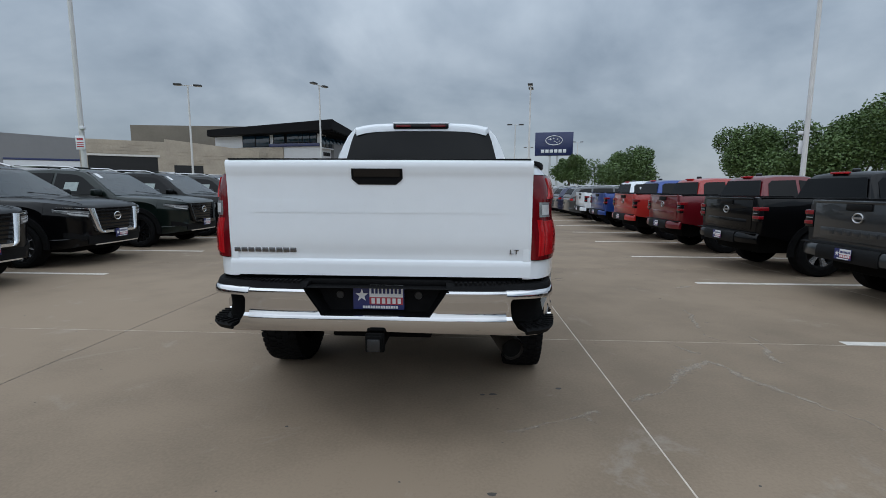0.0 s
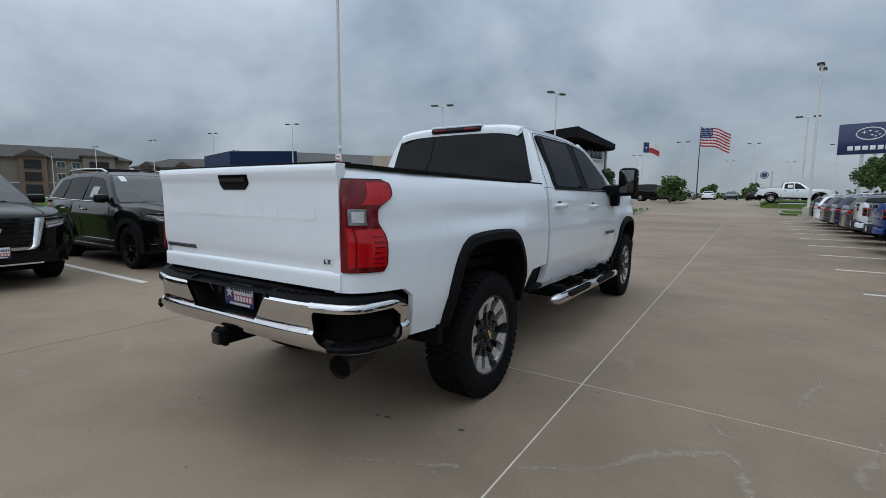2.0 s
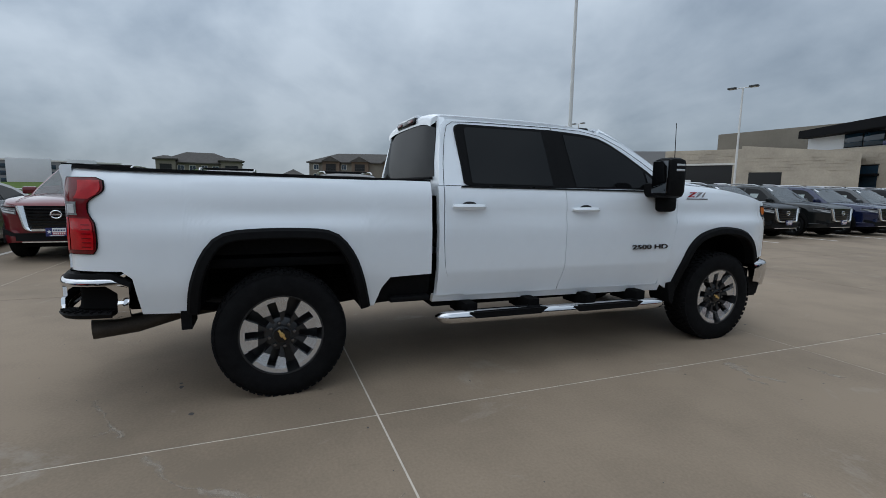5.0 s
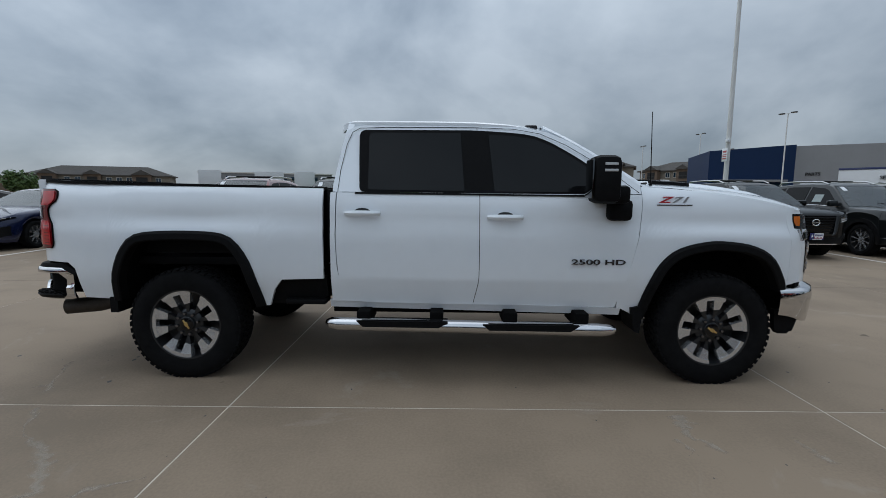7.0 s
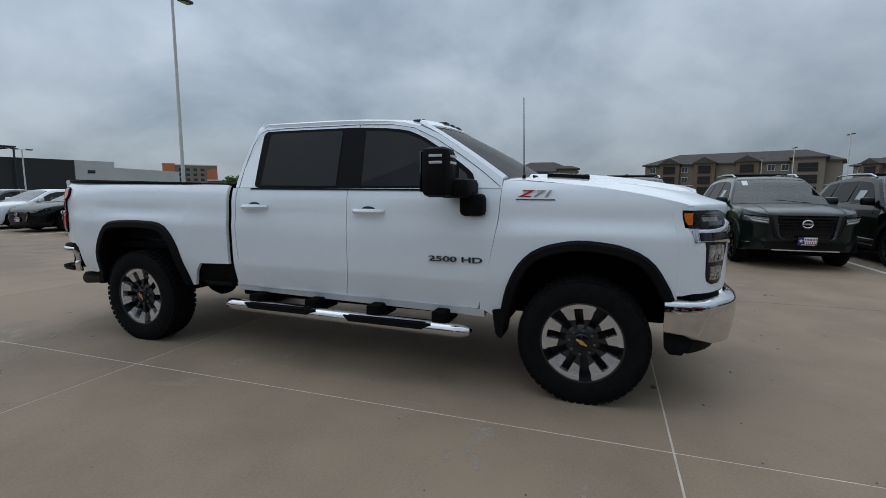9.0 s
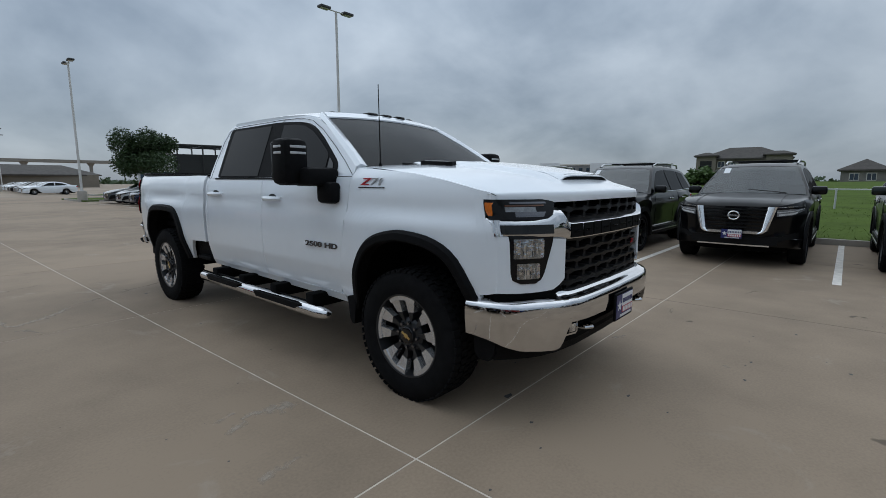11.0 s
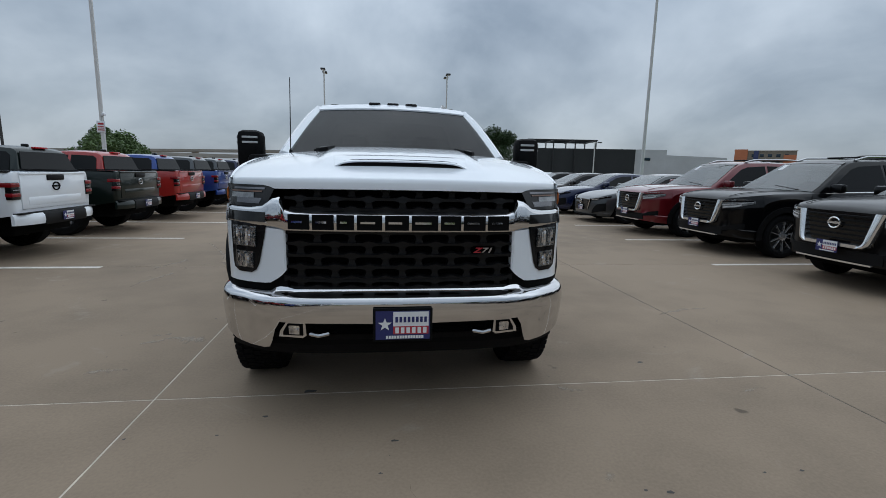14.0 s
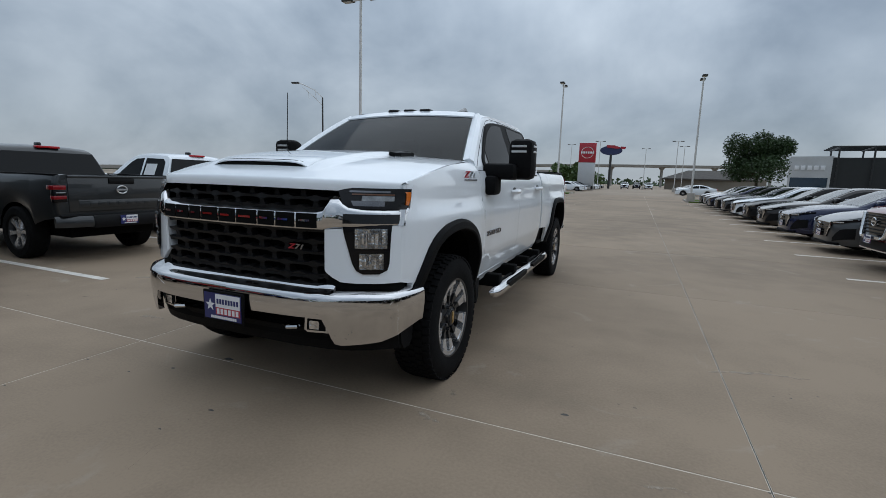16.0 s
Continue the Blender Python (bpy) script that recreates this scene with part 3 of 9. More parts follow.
        part("lens", lamp(1.285, 1.398, 0.018, 0.40, 0.94), M_REDLENS, tl)
        part("light_strip", lamp(0.97, 1.17, 0.017, 0.05, 0.15), M_REDLENS, tl)
        for k in range(6):
            z = 0.99 + k * 0.027
            part("lens_rib", lamp(z, z + 0.005, 0.021, 0.58, 0.86, 2), M_DARKRED, tl)
        part("reverse_lens", lamp(1.185, 1.266, 0.017, 0.10, 0.56, 6), M_LAMPGREY, tl)
        part("reverse_bulb", lamp(1.198, 1.252, 0.020, 0.16, 0.48, 6), M_CLEAR, tl)


def thing_part(name, s):
    bm = bmesh.new()
    x = s * 1.075
    tube(bm, [(x - s * 0.05, 2.385, 0.462), (x - s * 0.03, 2.40, 0.462), (x - s * 0.01, 2.43, 0.461), (x, 2.48, 0.459), (x, 3.4, 0.446), (x, 4.42, 0.432), (x - s * 0.008, 4.50, 0.430), (x - s * 0.022, 4.535, 0.429), (x - s * 0.04, 4.553, 0.429)], [0.012, 0.03, 0.045, 0.050, 0.050, 0.050, 0.045, 0.034, 0.014], 16)
    return part(name, bm, M_CHROME, truck, "chrome tube side step with black pads")


build_truck_body()


def build_truck_rear():
    # tailgate: a pressed panel with a spoiler lip, a crease and raised blocks
    def ty(x, z):
        k = curve([(0.895, 0.0), (0.978, 0.0), (0.988, 0.014), (1.004, 0.014), (1.08, 0.0), (1.33, -0.002), (1.425, -0.005), (1.455, -0.012), (1.50, -0.017), (1.515, -0.004)])(z)
        return 0.094 + k + 0.006 * (x / 0.8) ** 2
    gate = part("tailgate", grid(bmesh.new(), span(-0.814, 0.814, 16), [0.898, 0.92, 0.95, 0.975, 0.981, 0.988, 1.004, 1.02, 1.045, 1.08, 1.13, 1.18, 1.23, 1.28, 1.33, 1.38, 1.41, 1.425, 1.435, 1.445, 1.455, 1.475, 1.50, 1.51, 1.515], lambda x, z, d: (x, ty(x, z) + d, z), 0.06), M_WHITE, truck, angle=50)
    cup = broken([(1.385, 0.098), (1.415, 0.135), (1.47, 0.135)])
    def on_gate(z0, z1, shrink, off, dep):
        return grid(bmesh.new(), span(-1, 1, 8), span(z0, z1, 8), lambda u, z, d: (u * (cup(z) - shrink), ty(0, z) + off + d, z), dep)
    rec = part("handle_recess", on_gate(1.387, 1.470, 0.0, -0.004, 0.02), M_PLASTIC, gate, "black tailgate handle")
    part("handle", on_gate(1.428, 1.466, 0.014, -0.012, 0.01), M_GLOSSBLACK, rec)
    # raised blocks in place of the pressed lettering
    x = -0.665
    for w in (0.135, 0.14, 0.125, 0.15, 0.14, 0.145, 0.105, 0.125, 0.13):
        part("pressed_relief", boxes((x, x + w, ty(x + w / 2, 1.27) - 0.0018, 0.135, 1.238, 1.306)), M_WHITE, gate)
        x += w + 0.0155
    for i in range(9):
        x0 = -0.795 + i * 0.039
        part("badge_block", boxes((x0, x0 + 0.033, ty(x0, 1.034) - 0.005, ty(x0, 1.034) + 0.004, 1.022, 1.047, 0.002)), M_BADGE, gate, "dark chrome block" if i == 0 else "")
    lettering("trim_badge", "LT", 0.034, 0.004, M_BADGE, gate, upright((0.725, ty(0.725, 1.035) - 0.003, 1.035), 180), stretch=1.35)
    part("top_seam", boxes((-0.80, 0.80, 0.090, 0.20, 1.515, 1.523, 0.003)), M_PLASTIC, gate)
    part("bed_front_wall", boxes((-0.84, 0.84, 2.30, 2.355, 0.9, 1.46, 0.01)), M_PLASTIC, truck)
    part("bed_floor", boxes((-0.84, 0.84, 0.2, 2.33, 0.86, 0.92, 0.005)), M_PLASTIC, truck)
    part("sill_gap", boxes((-0.84, 0.84, 0.15, 0.26, 0.80, 0.90, 0.004)), M_UNDER, truck)

    # bumper along a curved plan
    plan = [(0.0, -0.022), (0.3, -0.021), (0.55, -0.014), (0.69, 0.002), (0.79, 0.026), (0.865, 0.055), (0.915, 0.095), (0.948, 0.155), (0.972, 0.26), (0.982, 0.36), (0.988, 0.46)]
    length = [0.0]
    for (a, b), (c, d) in zip(plan, plan[1:]):
        length.append(length[-1] + math.hypot(c - a, d - b))
    px, py = curve(list(zip(length, [p[0] for p in plan]))), curve(list(zip(length, [p[1] for p in plan])))
    end = length[-1] - 0.03
    s_in, s_out = length[3] + 0.015, length[-1] - 0.09
    bulge = curve([(0.585, 0.045), (0.62, 0.014), (0.665, 0.0), (0.70, 0.0), (0.706, 0.013), (0.82, 0.008), (0.836, 0.014), (0.846, 0.034)])
    def rb(s, z, d):
        e = 0.004
        t = Vector((px(min(s + e, end)) - px(s - e if s > e else 0), py(min(s + e, end)) - py(s - e if s > e else 0))).normalized()
        k = bulge(z) + d
        return (px(s) - t.y * k, py(s) + t.x * k, z)
    low = broken([(0, 0.622), (0.6, 0.610), (s_in + 0.1, 0.590), (s_out, 0.590), (end, 0.605)])
    top = broken([(0, 0.846), (s_out - 0.05, 0.846), (end, 0.79)])
    edge = broken([(0.70, 0.285), (0.846, 0.382)])
    c0, c1 = broken([(0.612, s_in + 0.10), (0.64, s_in + 0.045), (0.69, s_in + 0.012), (0.78, s_in), (0.80, s_in + 0.012)]), broken([(0.612, s_out - 0.035), (0.635, s_out), (0.755, s_out), (0.80, s_out - 0.06)])
    bm = bmesh.new()
    def skin(s0, s1, z0, z1, n, m):
        """A stretch of the bumper between two edges along it and two heights."""
        grid(bm, span(0, 1, n), span(0, 1, m), lambda u, v, d: (lambda z: (lambda q: rb(q, z, d))(s0(z) + u * (s1(z) - s0(z))))(z0(u) + v * (z1(u) - z0(u))), 0.02)
    k = lambda v: (lambda z: v)
    s0 = s_in - 0.02
    skin(k(0.0), k(s0), lambda u: low(s0 * u), k(0.703), 20, 7)
    skin(edge, k(s0), k(0.703), k(0.846), 12, 8)
    grid(bm, span(s0, end, 24), [0, 0.5, 1], lambda q, v, d: rb(q, low(q) + v * (0.612 - low(q)), d), 0.02)
    grid(bm, span(s0, end, 24), [0, 0.35, 0.7, 0.85, 1], lambda q, v, d: rb(q, min(0.80, top(q) - 0.005) + v * (top(q) - min(0.80, top(q) - 0.005)), d), 0.02)
    skin(k(s0), c0, k(0.612), k(0.80), 4, 12)
    skin(c1, k(end), k(0.612), lambda u: min(0.80, top(s_out + u * (end - s_out)) - 0.005), 5, 12)
    bump = part("rear_bumper", mirrored(bm), M_CHROME, truck, "polished chrome rear bumper")
    bm = bmesh.new()
    rings(bm, [[(-0.288 * w, y, 0.698), (0.288 * w, y, 0.698), (0.385 * w, y, 0.85), (-0.385 * w, y, 0.85)] for w, y in ((1.0, -0.004), (0.93, 0.115))], True, False)
    plate(bm, [(-0.27, 0.69), (0.27, 0.69), (0.36, 0.87), (-0.36, 0.87)], lambda a, b, d: (a, 0.115 + d, b), 0.02)
    well = part("plate_recess", bm, M_PLASTIC, bump, "black recess round the plate")
    for x in (-0.215, 0.215):
        bm = lathe(bmesh.new(), [(0.0, 0.0), (0.02, 0.0), (0.022, 0.008), (0.0, 0.008)], 12, "x")
        bmesh.ops.rotate(bm, verts=bm.verts, matrix=Matrix.Rotation(math.pi / 2, 3, "Z"))
        bmesh.ops.translate(bm, verts=bm.verts, vec=(x, 0.106, 0.79))
        part("plug", bm, M_DARKMETAL, well)
    for flip in (1, -1):
        at = lambda q, z, d: (lambda w: (flip * w[0], w[1], w[2]))(rb(q, z, d))
        deep = 0.105
        bm = grid(bmesh.new(), span(0, 1, 14), span(0.60, 0.815, 4), lambda u, z, d: at(c0(z) - 0.01 + u * (c1(z) - c0(z) + 0.02), z, deep * (1 - 0.5 * u) + d), 0.01)
        grid(bm, span(0, 1, 14), [0.012, 1.0], lambda u, v, d: at(c0(0.79) - 0.01 + u * (c1(0.79) - c0(0.79) + 0.02), 0.806 + d, deep * v * (1 - 0.5 * u)), 0.01)
        part("corner_recess", bm, M_UNDER, bump, "black corner step recess")
        bm = grid(bmesh.new(), span(0, 1, 14), [-0.18, 0.0, 0.5, 1.0], lambda u, v, d: at(s_in + 0.09 + u * (s_out - s_in - 0.125), 0.640 - (0.012 if v < 0 else 0.0) - d, deep * v * (1 - 0.5 * u)), 0.024)
        step = part("step_tread", bm, M_PLASTIC, bump, "black ribbed corner step")
        for i in range(9):
            q = s_in + 0.115 + i * (s_out - s_in - 0.17) / 8
            part("tread_rib", tube(bmesh.new(), [at(q, 0.643, -0.006), at(q, 0.643, 0.07 * (1 - 0.05 * i))], 0.0055, 6), M_PLASTIC, step)
    part("bumper_floor", boxes((-0.84, 0.84, 0.13, 0.42, 0.625, 0.66, 0.01)), M_UNDER, bump)
    part("centre_ledge", boxes((-0.40, 0.40, 0.085, 0.15, 0.850, 0.880, 0.006)), M_PLASTIC, bump)
    bm = grid(bmesh.new(), span(0.372, end, 22), [0.0, 0.12, 0.3, 1.0], lambda s, v, d: (lambda q: (q[0] * (1 - 0.03 * v), q[1] + v * broken([(0.37, 0.155), (0.8, 0.10), (1.0, 0.03), (end, 0.015)])(s) + 0.004, top(s) - 0.006 + (0.0, 0.016, 0.03, 0.032)[(0.0, 0.12, 0.3, 1.0).index(v)] - d))(rb(s, 0.84, 0.0)), 0.03)
    pad = part("bumper_pad", mirrored(bm), M_PLASTIC, bump, "black ribbed step pad")
    rib_y = broken([(0.4, 0.035), (0.6, 0.045), (0.74, 0.075), (0.85, 0.125)])
    for i in range(15):
        for sg in (1, -1):
            x = sg * (0.42 + 0.0255 * i)
            part("pad_rib", boxes((x - 0.007, x + 0.007, rib_y(abs(x)), rib_y(abs(x)) + 0.055, 0.868, 0.878)), M_PLASTIC, pad)
    dealer_plate(truck, (0, 0.097, 0.787), 0.139, 0.072, 180)
    # hitch, exhaust, spare wheel
    h = part("hitch_receiver", boxes((-0.042, 0.042, -0.055, 0.30, 0.525, 0.609, 0.008), (-0.05, 0.05, -0.04, -0.01, 0.517, 0.617, 0.008), (-0.28, 0.28, 0.18, 0.26, 0.53, 0.60, 0.01)), M_UNDER, truck)
    part("hitch_socket", boxes((-0.032, 0.032, -0.068, -0.055, 0.53, 0.594, 0.002)), M_DARKMETAL, h)
    bm = bmesh.new()
    tube(bm, [(0.50, 1.0, 0.56), (0.60, 0.65, 0.535), (0.69, 0.40, 0.495), (0.735, 0.165, 0.482)], [0.05, 0.052, 0.062, 0.064], 20, False)
    tube(bm, [(0.735, 0.17, 0.482), (0.70, 0.33, 0.49)], [0.056, 0.052], 20, False)
    ex = part("exhaust_pipe", bm, M_EXHAUST, truck)
    part("exhaust_bore", tube(bmesh.new(), [(0.733, 0.185, 0.482), (0.71, 0.30, 0.488)], 0.055, 20), M_SEAM, ex)
    part("spare_wheel", lathe(bmesh.new(), [(0.2, -0.1), (0.36, -0.11), (0.40, -0.07), (0.40, 0.07), (0.36, 0.11), (0.2, 0.1), (0.2, -0.1)], 32, "z", (0, 0.75, 0.62)), M_RUBBER, truck)


def dealer_plate(owner, at, hw, hh, facing, frame=0.0, m=None):
    """A dealer's blue, white and red plate: a star and plain bars."""
    mm = m or upright(at, facing)
    def flat(rows, mat, name, parent, dz):
        bm = bmesh.new()
        for x0, x1, z0, z1 in rows:
            box(bm, x0, x1, z0, z1, dz, dz + 0.002)
        bmesh.ops.transform(bm, matrix=mm, verts=bm.verts)
        return part(name, bm, mat, parent)
    base = flat([(-hw, hw, -hh, hh)], M_PLATEBLUE, "dealer_plate", owner, 0.004)
    if frame:
        bm = bmesh.new()
        box(bm, -hw - frame, hw + frame, -hh - frame, hh + frame, -0.012, 0.003, 0.006)
        bmesh.ops.transform(bm, matrix=mm, verts=bm.verts)
        part("plate_bracket", bm, M_PLASTIC, base)
    flat([(-0.36 * hw, 0.95 * hw, -0.06 * hh, 0.95 * hh)], M_PLATEWHITE, "white_field", base, 0.0062)
    flat([(-0.36 * hw, 0.95 * hw, -0.62 * hh, -0.07 * hh)], M_PLATERED, "red_field", base, 0.0062)
    w, gap = 0.095 * hw, 0.152 * hw
    flat([(-0.28 * hw + i * gap, -0.28 * hw + i * gap + w, 0.22 * hh, 0.60 * hh) for i in range(8)], M_PLATEBLUE, "blue_bars", base, 0.0084)["kind"] = "stuff"
    w, gap = 0.13 * hw, 0.205 * hw
    flat([(-0.28 * hw + i * gap, -0.28 * hw + i * gap + w, -0.55 * hh, -0.14 * hh) for i in range(6)], M_PLATEWHITE, "white_bars", base, 0.0084)["kind"] = "stuff"
    flat([(-0.62 * hw + i * 0.1 * hw, -0.62 * hw + i * 0.1 * hw + 0.08 * hw, -0.92 * hh, -0.72 * hh) for i in range(14)], M_PLATEWHITE, "lower_bars", base, 0.0084)["kind"] = "stuff"
    bm = bmesh.new()
    pts = []
    for k in range(10):
        r = (0.26 if k % 2 == 0 else 0.105) * hw
        a = math.pi / 2 + k * math.pi / 5
        pts.append((-0.66 * hw + r * math.cos(a), 0.06 * hh + r * math.sin(a)))
    plate(bm, pts, lambda a, b, d: mm @ Vector((a, b, 0.0084 - d)), 0.002)
    part("star", bm, M_PLATEWHITE, base)
    return base


build_truck_rear()


def build_truck_cab():
    rx = lambda y, u: u * broken([(2.45, 0.655), (2.47, 0.675), (2.6, 0.70), (4.0, 0.705), (4.1, 0.70)])(y)
    rz = curve([(2.45, 1.972), (2.462, 1.990), (2.49, 2.004), (2.55, 2.010), (3.2, 2.010), (3.6, 2.002), (3.9, 1.974), (4.03, 1.946)])
    part("roof", grid(bmesh.new(), [2.45, 2.456, 2.465, 2.49, 2.54, 2.7, 2.9, 3.2, 3.5, 3.75, 3.9, 4.03], span(-1, 1, 16), lambda y, u, d: (rx(y, u), y + 0.06 * (1 - u * u) * max(0, (y - 3.2) / 0.83) , rz(y) - 0.024 * abs(u) ** 7 + 0.022 * (1 - abs(u) ** 3) - d), 0.05), M_WHITE, truck)
    # raised ribs on the roof
    # back wall with its window
    by = broken([(1.44, 2.41), (1.62, 2.42), (1.99, 2.475)])
    half = broken([(1.44, 0.925), (1.6, 0.855), (1.9, 0.745), (1.95, 0.715), (1.99, 0.67)])
    part("cab_back", grid(bmesh.new(), span(-1, 1, 12), span(1.36, 1.99, 10), lambda u, z, d: (u * half(z), by(z) + 0.03 * u**4 + d, z), 0.05), M_WHITE, truck)
    gh = broken([(1.50, 0.81), (1.62, 0.775), (1.90, 0.70), (1.952, 0.675)])
    part("back_window", grid(bmesh.new(), span(-1, 1, 12), span(1.505, 1.952, 4), lambda u, z, d: (u * gh(z), by(z) - 0.012 + 0.03 * u**4 + d, z), 0.008), M_TINT, truck, "dark tinted rear window")
    part("back_window_trim", boxes((-0.80, 0.80, 2.397, 2.425, 1.483, 1.503, 0.004)), M_PLASTIC, truck)
    l = part("high_brake_lamp", boxes((-0.28, 0.28, 2.432, 2.52, 1.962, 2.018, 0.018)), M_SMOKED, truck, "smoked high brake lamp")
    for x in (-0.175, 0.175):
        part("red_lens", boxes((x - 0.075, x + 0.075, 2.427, 2.438, 1.980, 2.004, 0.003)), M_DARKRED, l)
    part("lamp_eyebrow", boxes((-0.285, 0.285, 2.445, 2.56, 2.012, 2.034, 0.008)), M_WHITE, l)
    # windscreen and pillars
    def ws(u, v, d):
        top, bot = (0.662, 4.03, 1.952), (0.845, 4.76, 1.508)
        hw = top[0] + (bot[0] - top[0]) * v
        bow = (0.06 + 0.13 * v) * (1 - u * u)
        y = top[1] + (bot[1] - top[1]) * v + bow
        z = top[2] + (bot[2] - top[2]) * v + 0.022 * (1 - u * u) * (1 - v) + 0.015 * math.sin(math.pi * v)
        return (u * hw, y - 0.4 * d, z - d)
    part("windscreen", grid(bmesh.new(), span(-1, 1, 14), span(0, 1, 10), ws, 0.006), M_TRUCKSCREEN, truck, "curved windscreen")
    part("windscreen_header", grid(bmesh.new(), span(-1.0, 1.0, 14), [-0.03, 0.0, 0.04, 0.085], lambda u, v, d: (lambda q: (q[0], q[1] + 0.004, q[2] + 0.010 - d))(ws(u, v, 0)), 0.012), M_WHITE, truck)
    for s in (1, -1):
        bm = bmesh.new()
        loops = []
        for v in span(0, 1, 8):
            a = Vector(ws(s, v, 0))
            y = 4.03 + 0.705 * v
            z = broken([(4.03, 1.945), (4.22, 1.845), (4.45, 1.70), (4.62, 1.585), (4.735, 1.505)])(y)
            b = Vector((s * house(z), y, z))
            m = (a + b) / 2 + Vector((s * 0.004, 0.004, 0.02))
            loops.append([a - Vector((s * 0.02, 0, 0)), m, b, b - Vector((s * 0.05, 0, 0.03)), a - Vector((s * 0.05, 0, 0.04))])
        rings(bm, loops)
        part("windscreen_pillar", bm, M_WHITE, truck)
    # cowl, wipers
    part("cowl", grid(bmesh.new(), span(-1, 1, 12), span(0, 1, 3), lambda u, v, d: (u * 0.86, 4.70 + 0.165 * (1 - u * u) + 0.15 * v, 1.50 - 0.012 * v + 0.012 * (1 - u * u) - d), 0.02), M_PLASTIC, truck)
    for x0, x1 in ((-0.7, -0.1), (0.02, 0.62)):
        part("wiper", tube(bmesh.new(), [(x0, 4.84, 1.515), ((x0 + x1) / 2, 4.915, 1.525), (x1, 4.90, 1.53)], 0.008, 6), M_PLASTIC, truck)
    # clearance lamps, fin, whip aerial
    for x, y in ((-0.54, 3.93), (0.54, 3.93)):
        part("roof_marker_lamp", boxes((x - 0.042, x + 0.042, y - 0.02, y + 0.085, 1.95, 1.992, 0.016)), M_SMOKED, truck)
    bm = boxes(*[(x - 0.055, x + 0.055, 3.98, 4.08, 1.975, 2.014, 0.014) for x in (-0.17, 0.0, 0.17)])
    box(bm, -0.24, 0.24, 3.99, 4.05, 1.975, 1.995, 0.006)
    part("roof_marker_lamp", bm, M_SMOKED, truck, "row of smoked roof marker lamps")
    bm = bmesh.new()
    rings(bm, [[(-0.495 - a, y0, z), (-0.495 + a, y0, z), (-0.495 + a, y1, z), (-0.495 - a, y1, z)] for a, y0, y1, z in ((0.042, 3.80, 4.03, 1.965), (0.030, 3.81, 3.99, 1.990), (0.016, 3.82, 3.93, 2.015), (0.006, 3.83, 3.875, 2.040))])
    part("aerial_fin", bm, M_GLOSSBLACK, truck)
    bm = tube(bmesh.new(), [(0.80, 4.86, 1.47), (0.80, 4.86, 1.53)], 0.012, 8)
    tube(bm, [(0.80, 4.86, 1.53), (0.795, 4.845, 2.065)], [0.0042, 0.003], 6)
    part("whip_aerial", bm, M_PLASTIC, truck)
    # cabin seen through the glass
    part("dashboard", boxes((-0.78, 0.78, 4.05, 4.55, 1.05, 1.42, 0.06)), M_INTERIOR, truck)
    for x in (-0.40, 0.40):
        for y in (3.25, 2.62):
            seat = boxes((x - 0.26, x + 0.26, y, y + 0.15, 0.95, 1.58, 0.05), (x - 0.13, x + 0.13, y + 0.02, y + 0.12, 1.60, 1.76, 0.04), (x - 0.26, x + 0.26, y, y + 0.5, 0.88, 1.0, 0.05))
            part("seat", seat, M_INTERIOR, truck)
    part("steering_wheel", tube(bmesh.new(), [(-0.40 + 0.19 * math.cos(a), 3.93 + 0.07 * math.sin(a), 1.36 + 0.17 * math.sin(a)) for a in span(0, 2 * math.pi, 24)], 0.016, 8, False), M_INTERIOR, truck)
    part("cabin_floor", boxes((-0.9, 0.9, 2.42, 4.7, 0.60, 0.66)), M_UNDER, truck)


build_truck_cab()


FRONT_PLAN = curve([(0.0, 6.235), (0.4, 6.222), (0.6, 6.193), (0.68, 6.160), (0.75, 6.112), (0.85, 6.040), (0.91, 5.980), (0.945, 5.925), (0.96, 5.87)])
FRONT_LEAN = curve([(0.74, 0.0), (0.9, 0.0), (1.1, 0.0), (1.19, -0.006), (1.25, -0.024), (1.31, -0.052), (1.34, -0.06)])

LEAN_SHARE = curve([(0.0, 1.0), (0.68, 1.0), (0.85, 0.5), (0.945, 0.25)])

# below the cross bar the corners jut forward
JUT = curve([(0.0, 0.0), (0.6, 0.0), (0.70, 0.008), (0.80, 0.022), (0.90, 0.033), (0.96, 0.035)])
JUT_LOW = broken([(0.7, 1.0), (1.08, 1.0), (1.19, 0.25), (1.25, 0.0)])


def face(x, z, d):
    return (x, FRONT_PLAN(abs(x)) + FRONT_LEAN(z) * LEAN_SHARE(abs(x)) + JUT(abs(x)) * JUT_LOW(z) - d, z)


def wrap(s, p, z, d):
    """The front corner: p 0 to 1 runs over the face from x 0.60 to 0.945, then back along the side, 0.11 m for each unit."""
    if p <= 1:
        return face(s * (0.60 + 0.345 * p), z, d)
    yc = FRONT_PLAN(0.945) + 0.25 * FRONT_LEAN(z) + JUT(0.945) * JUT_LOW(z)
    y = yc - 0.11 * (p - 1)
    k = min(1.0, (p - 1) / 0.2)
    return (s * (0.945 + (tx(y, z) - 0.945) * k - d), y - d * 0.5, z)


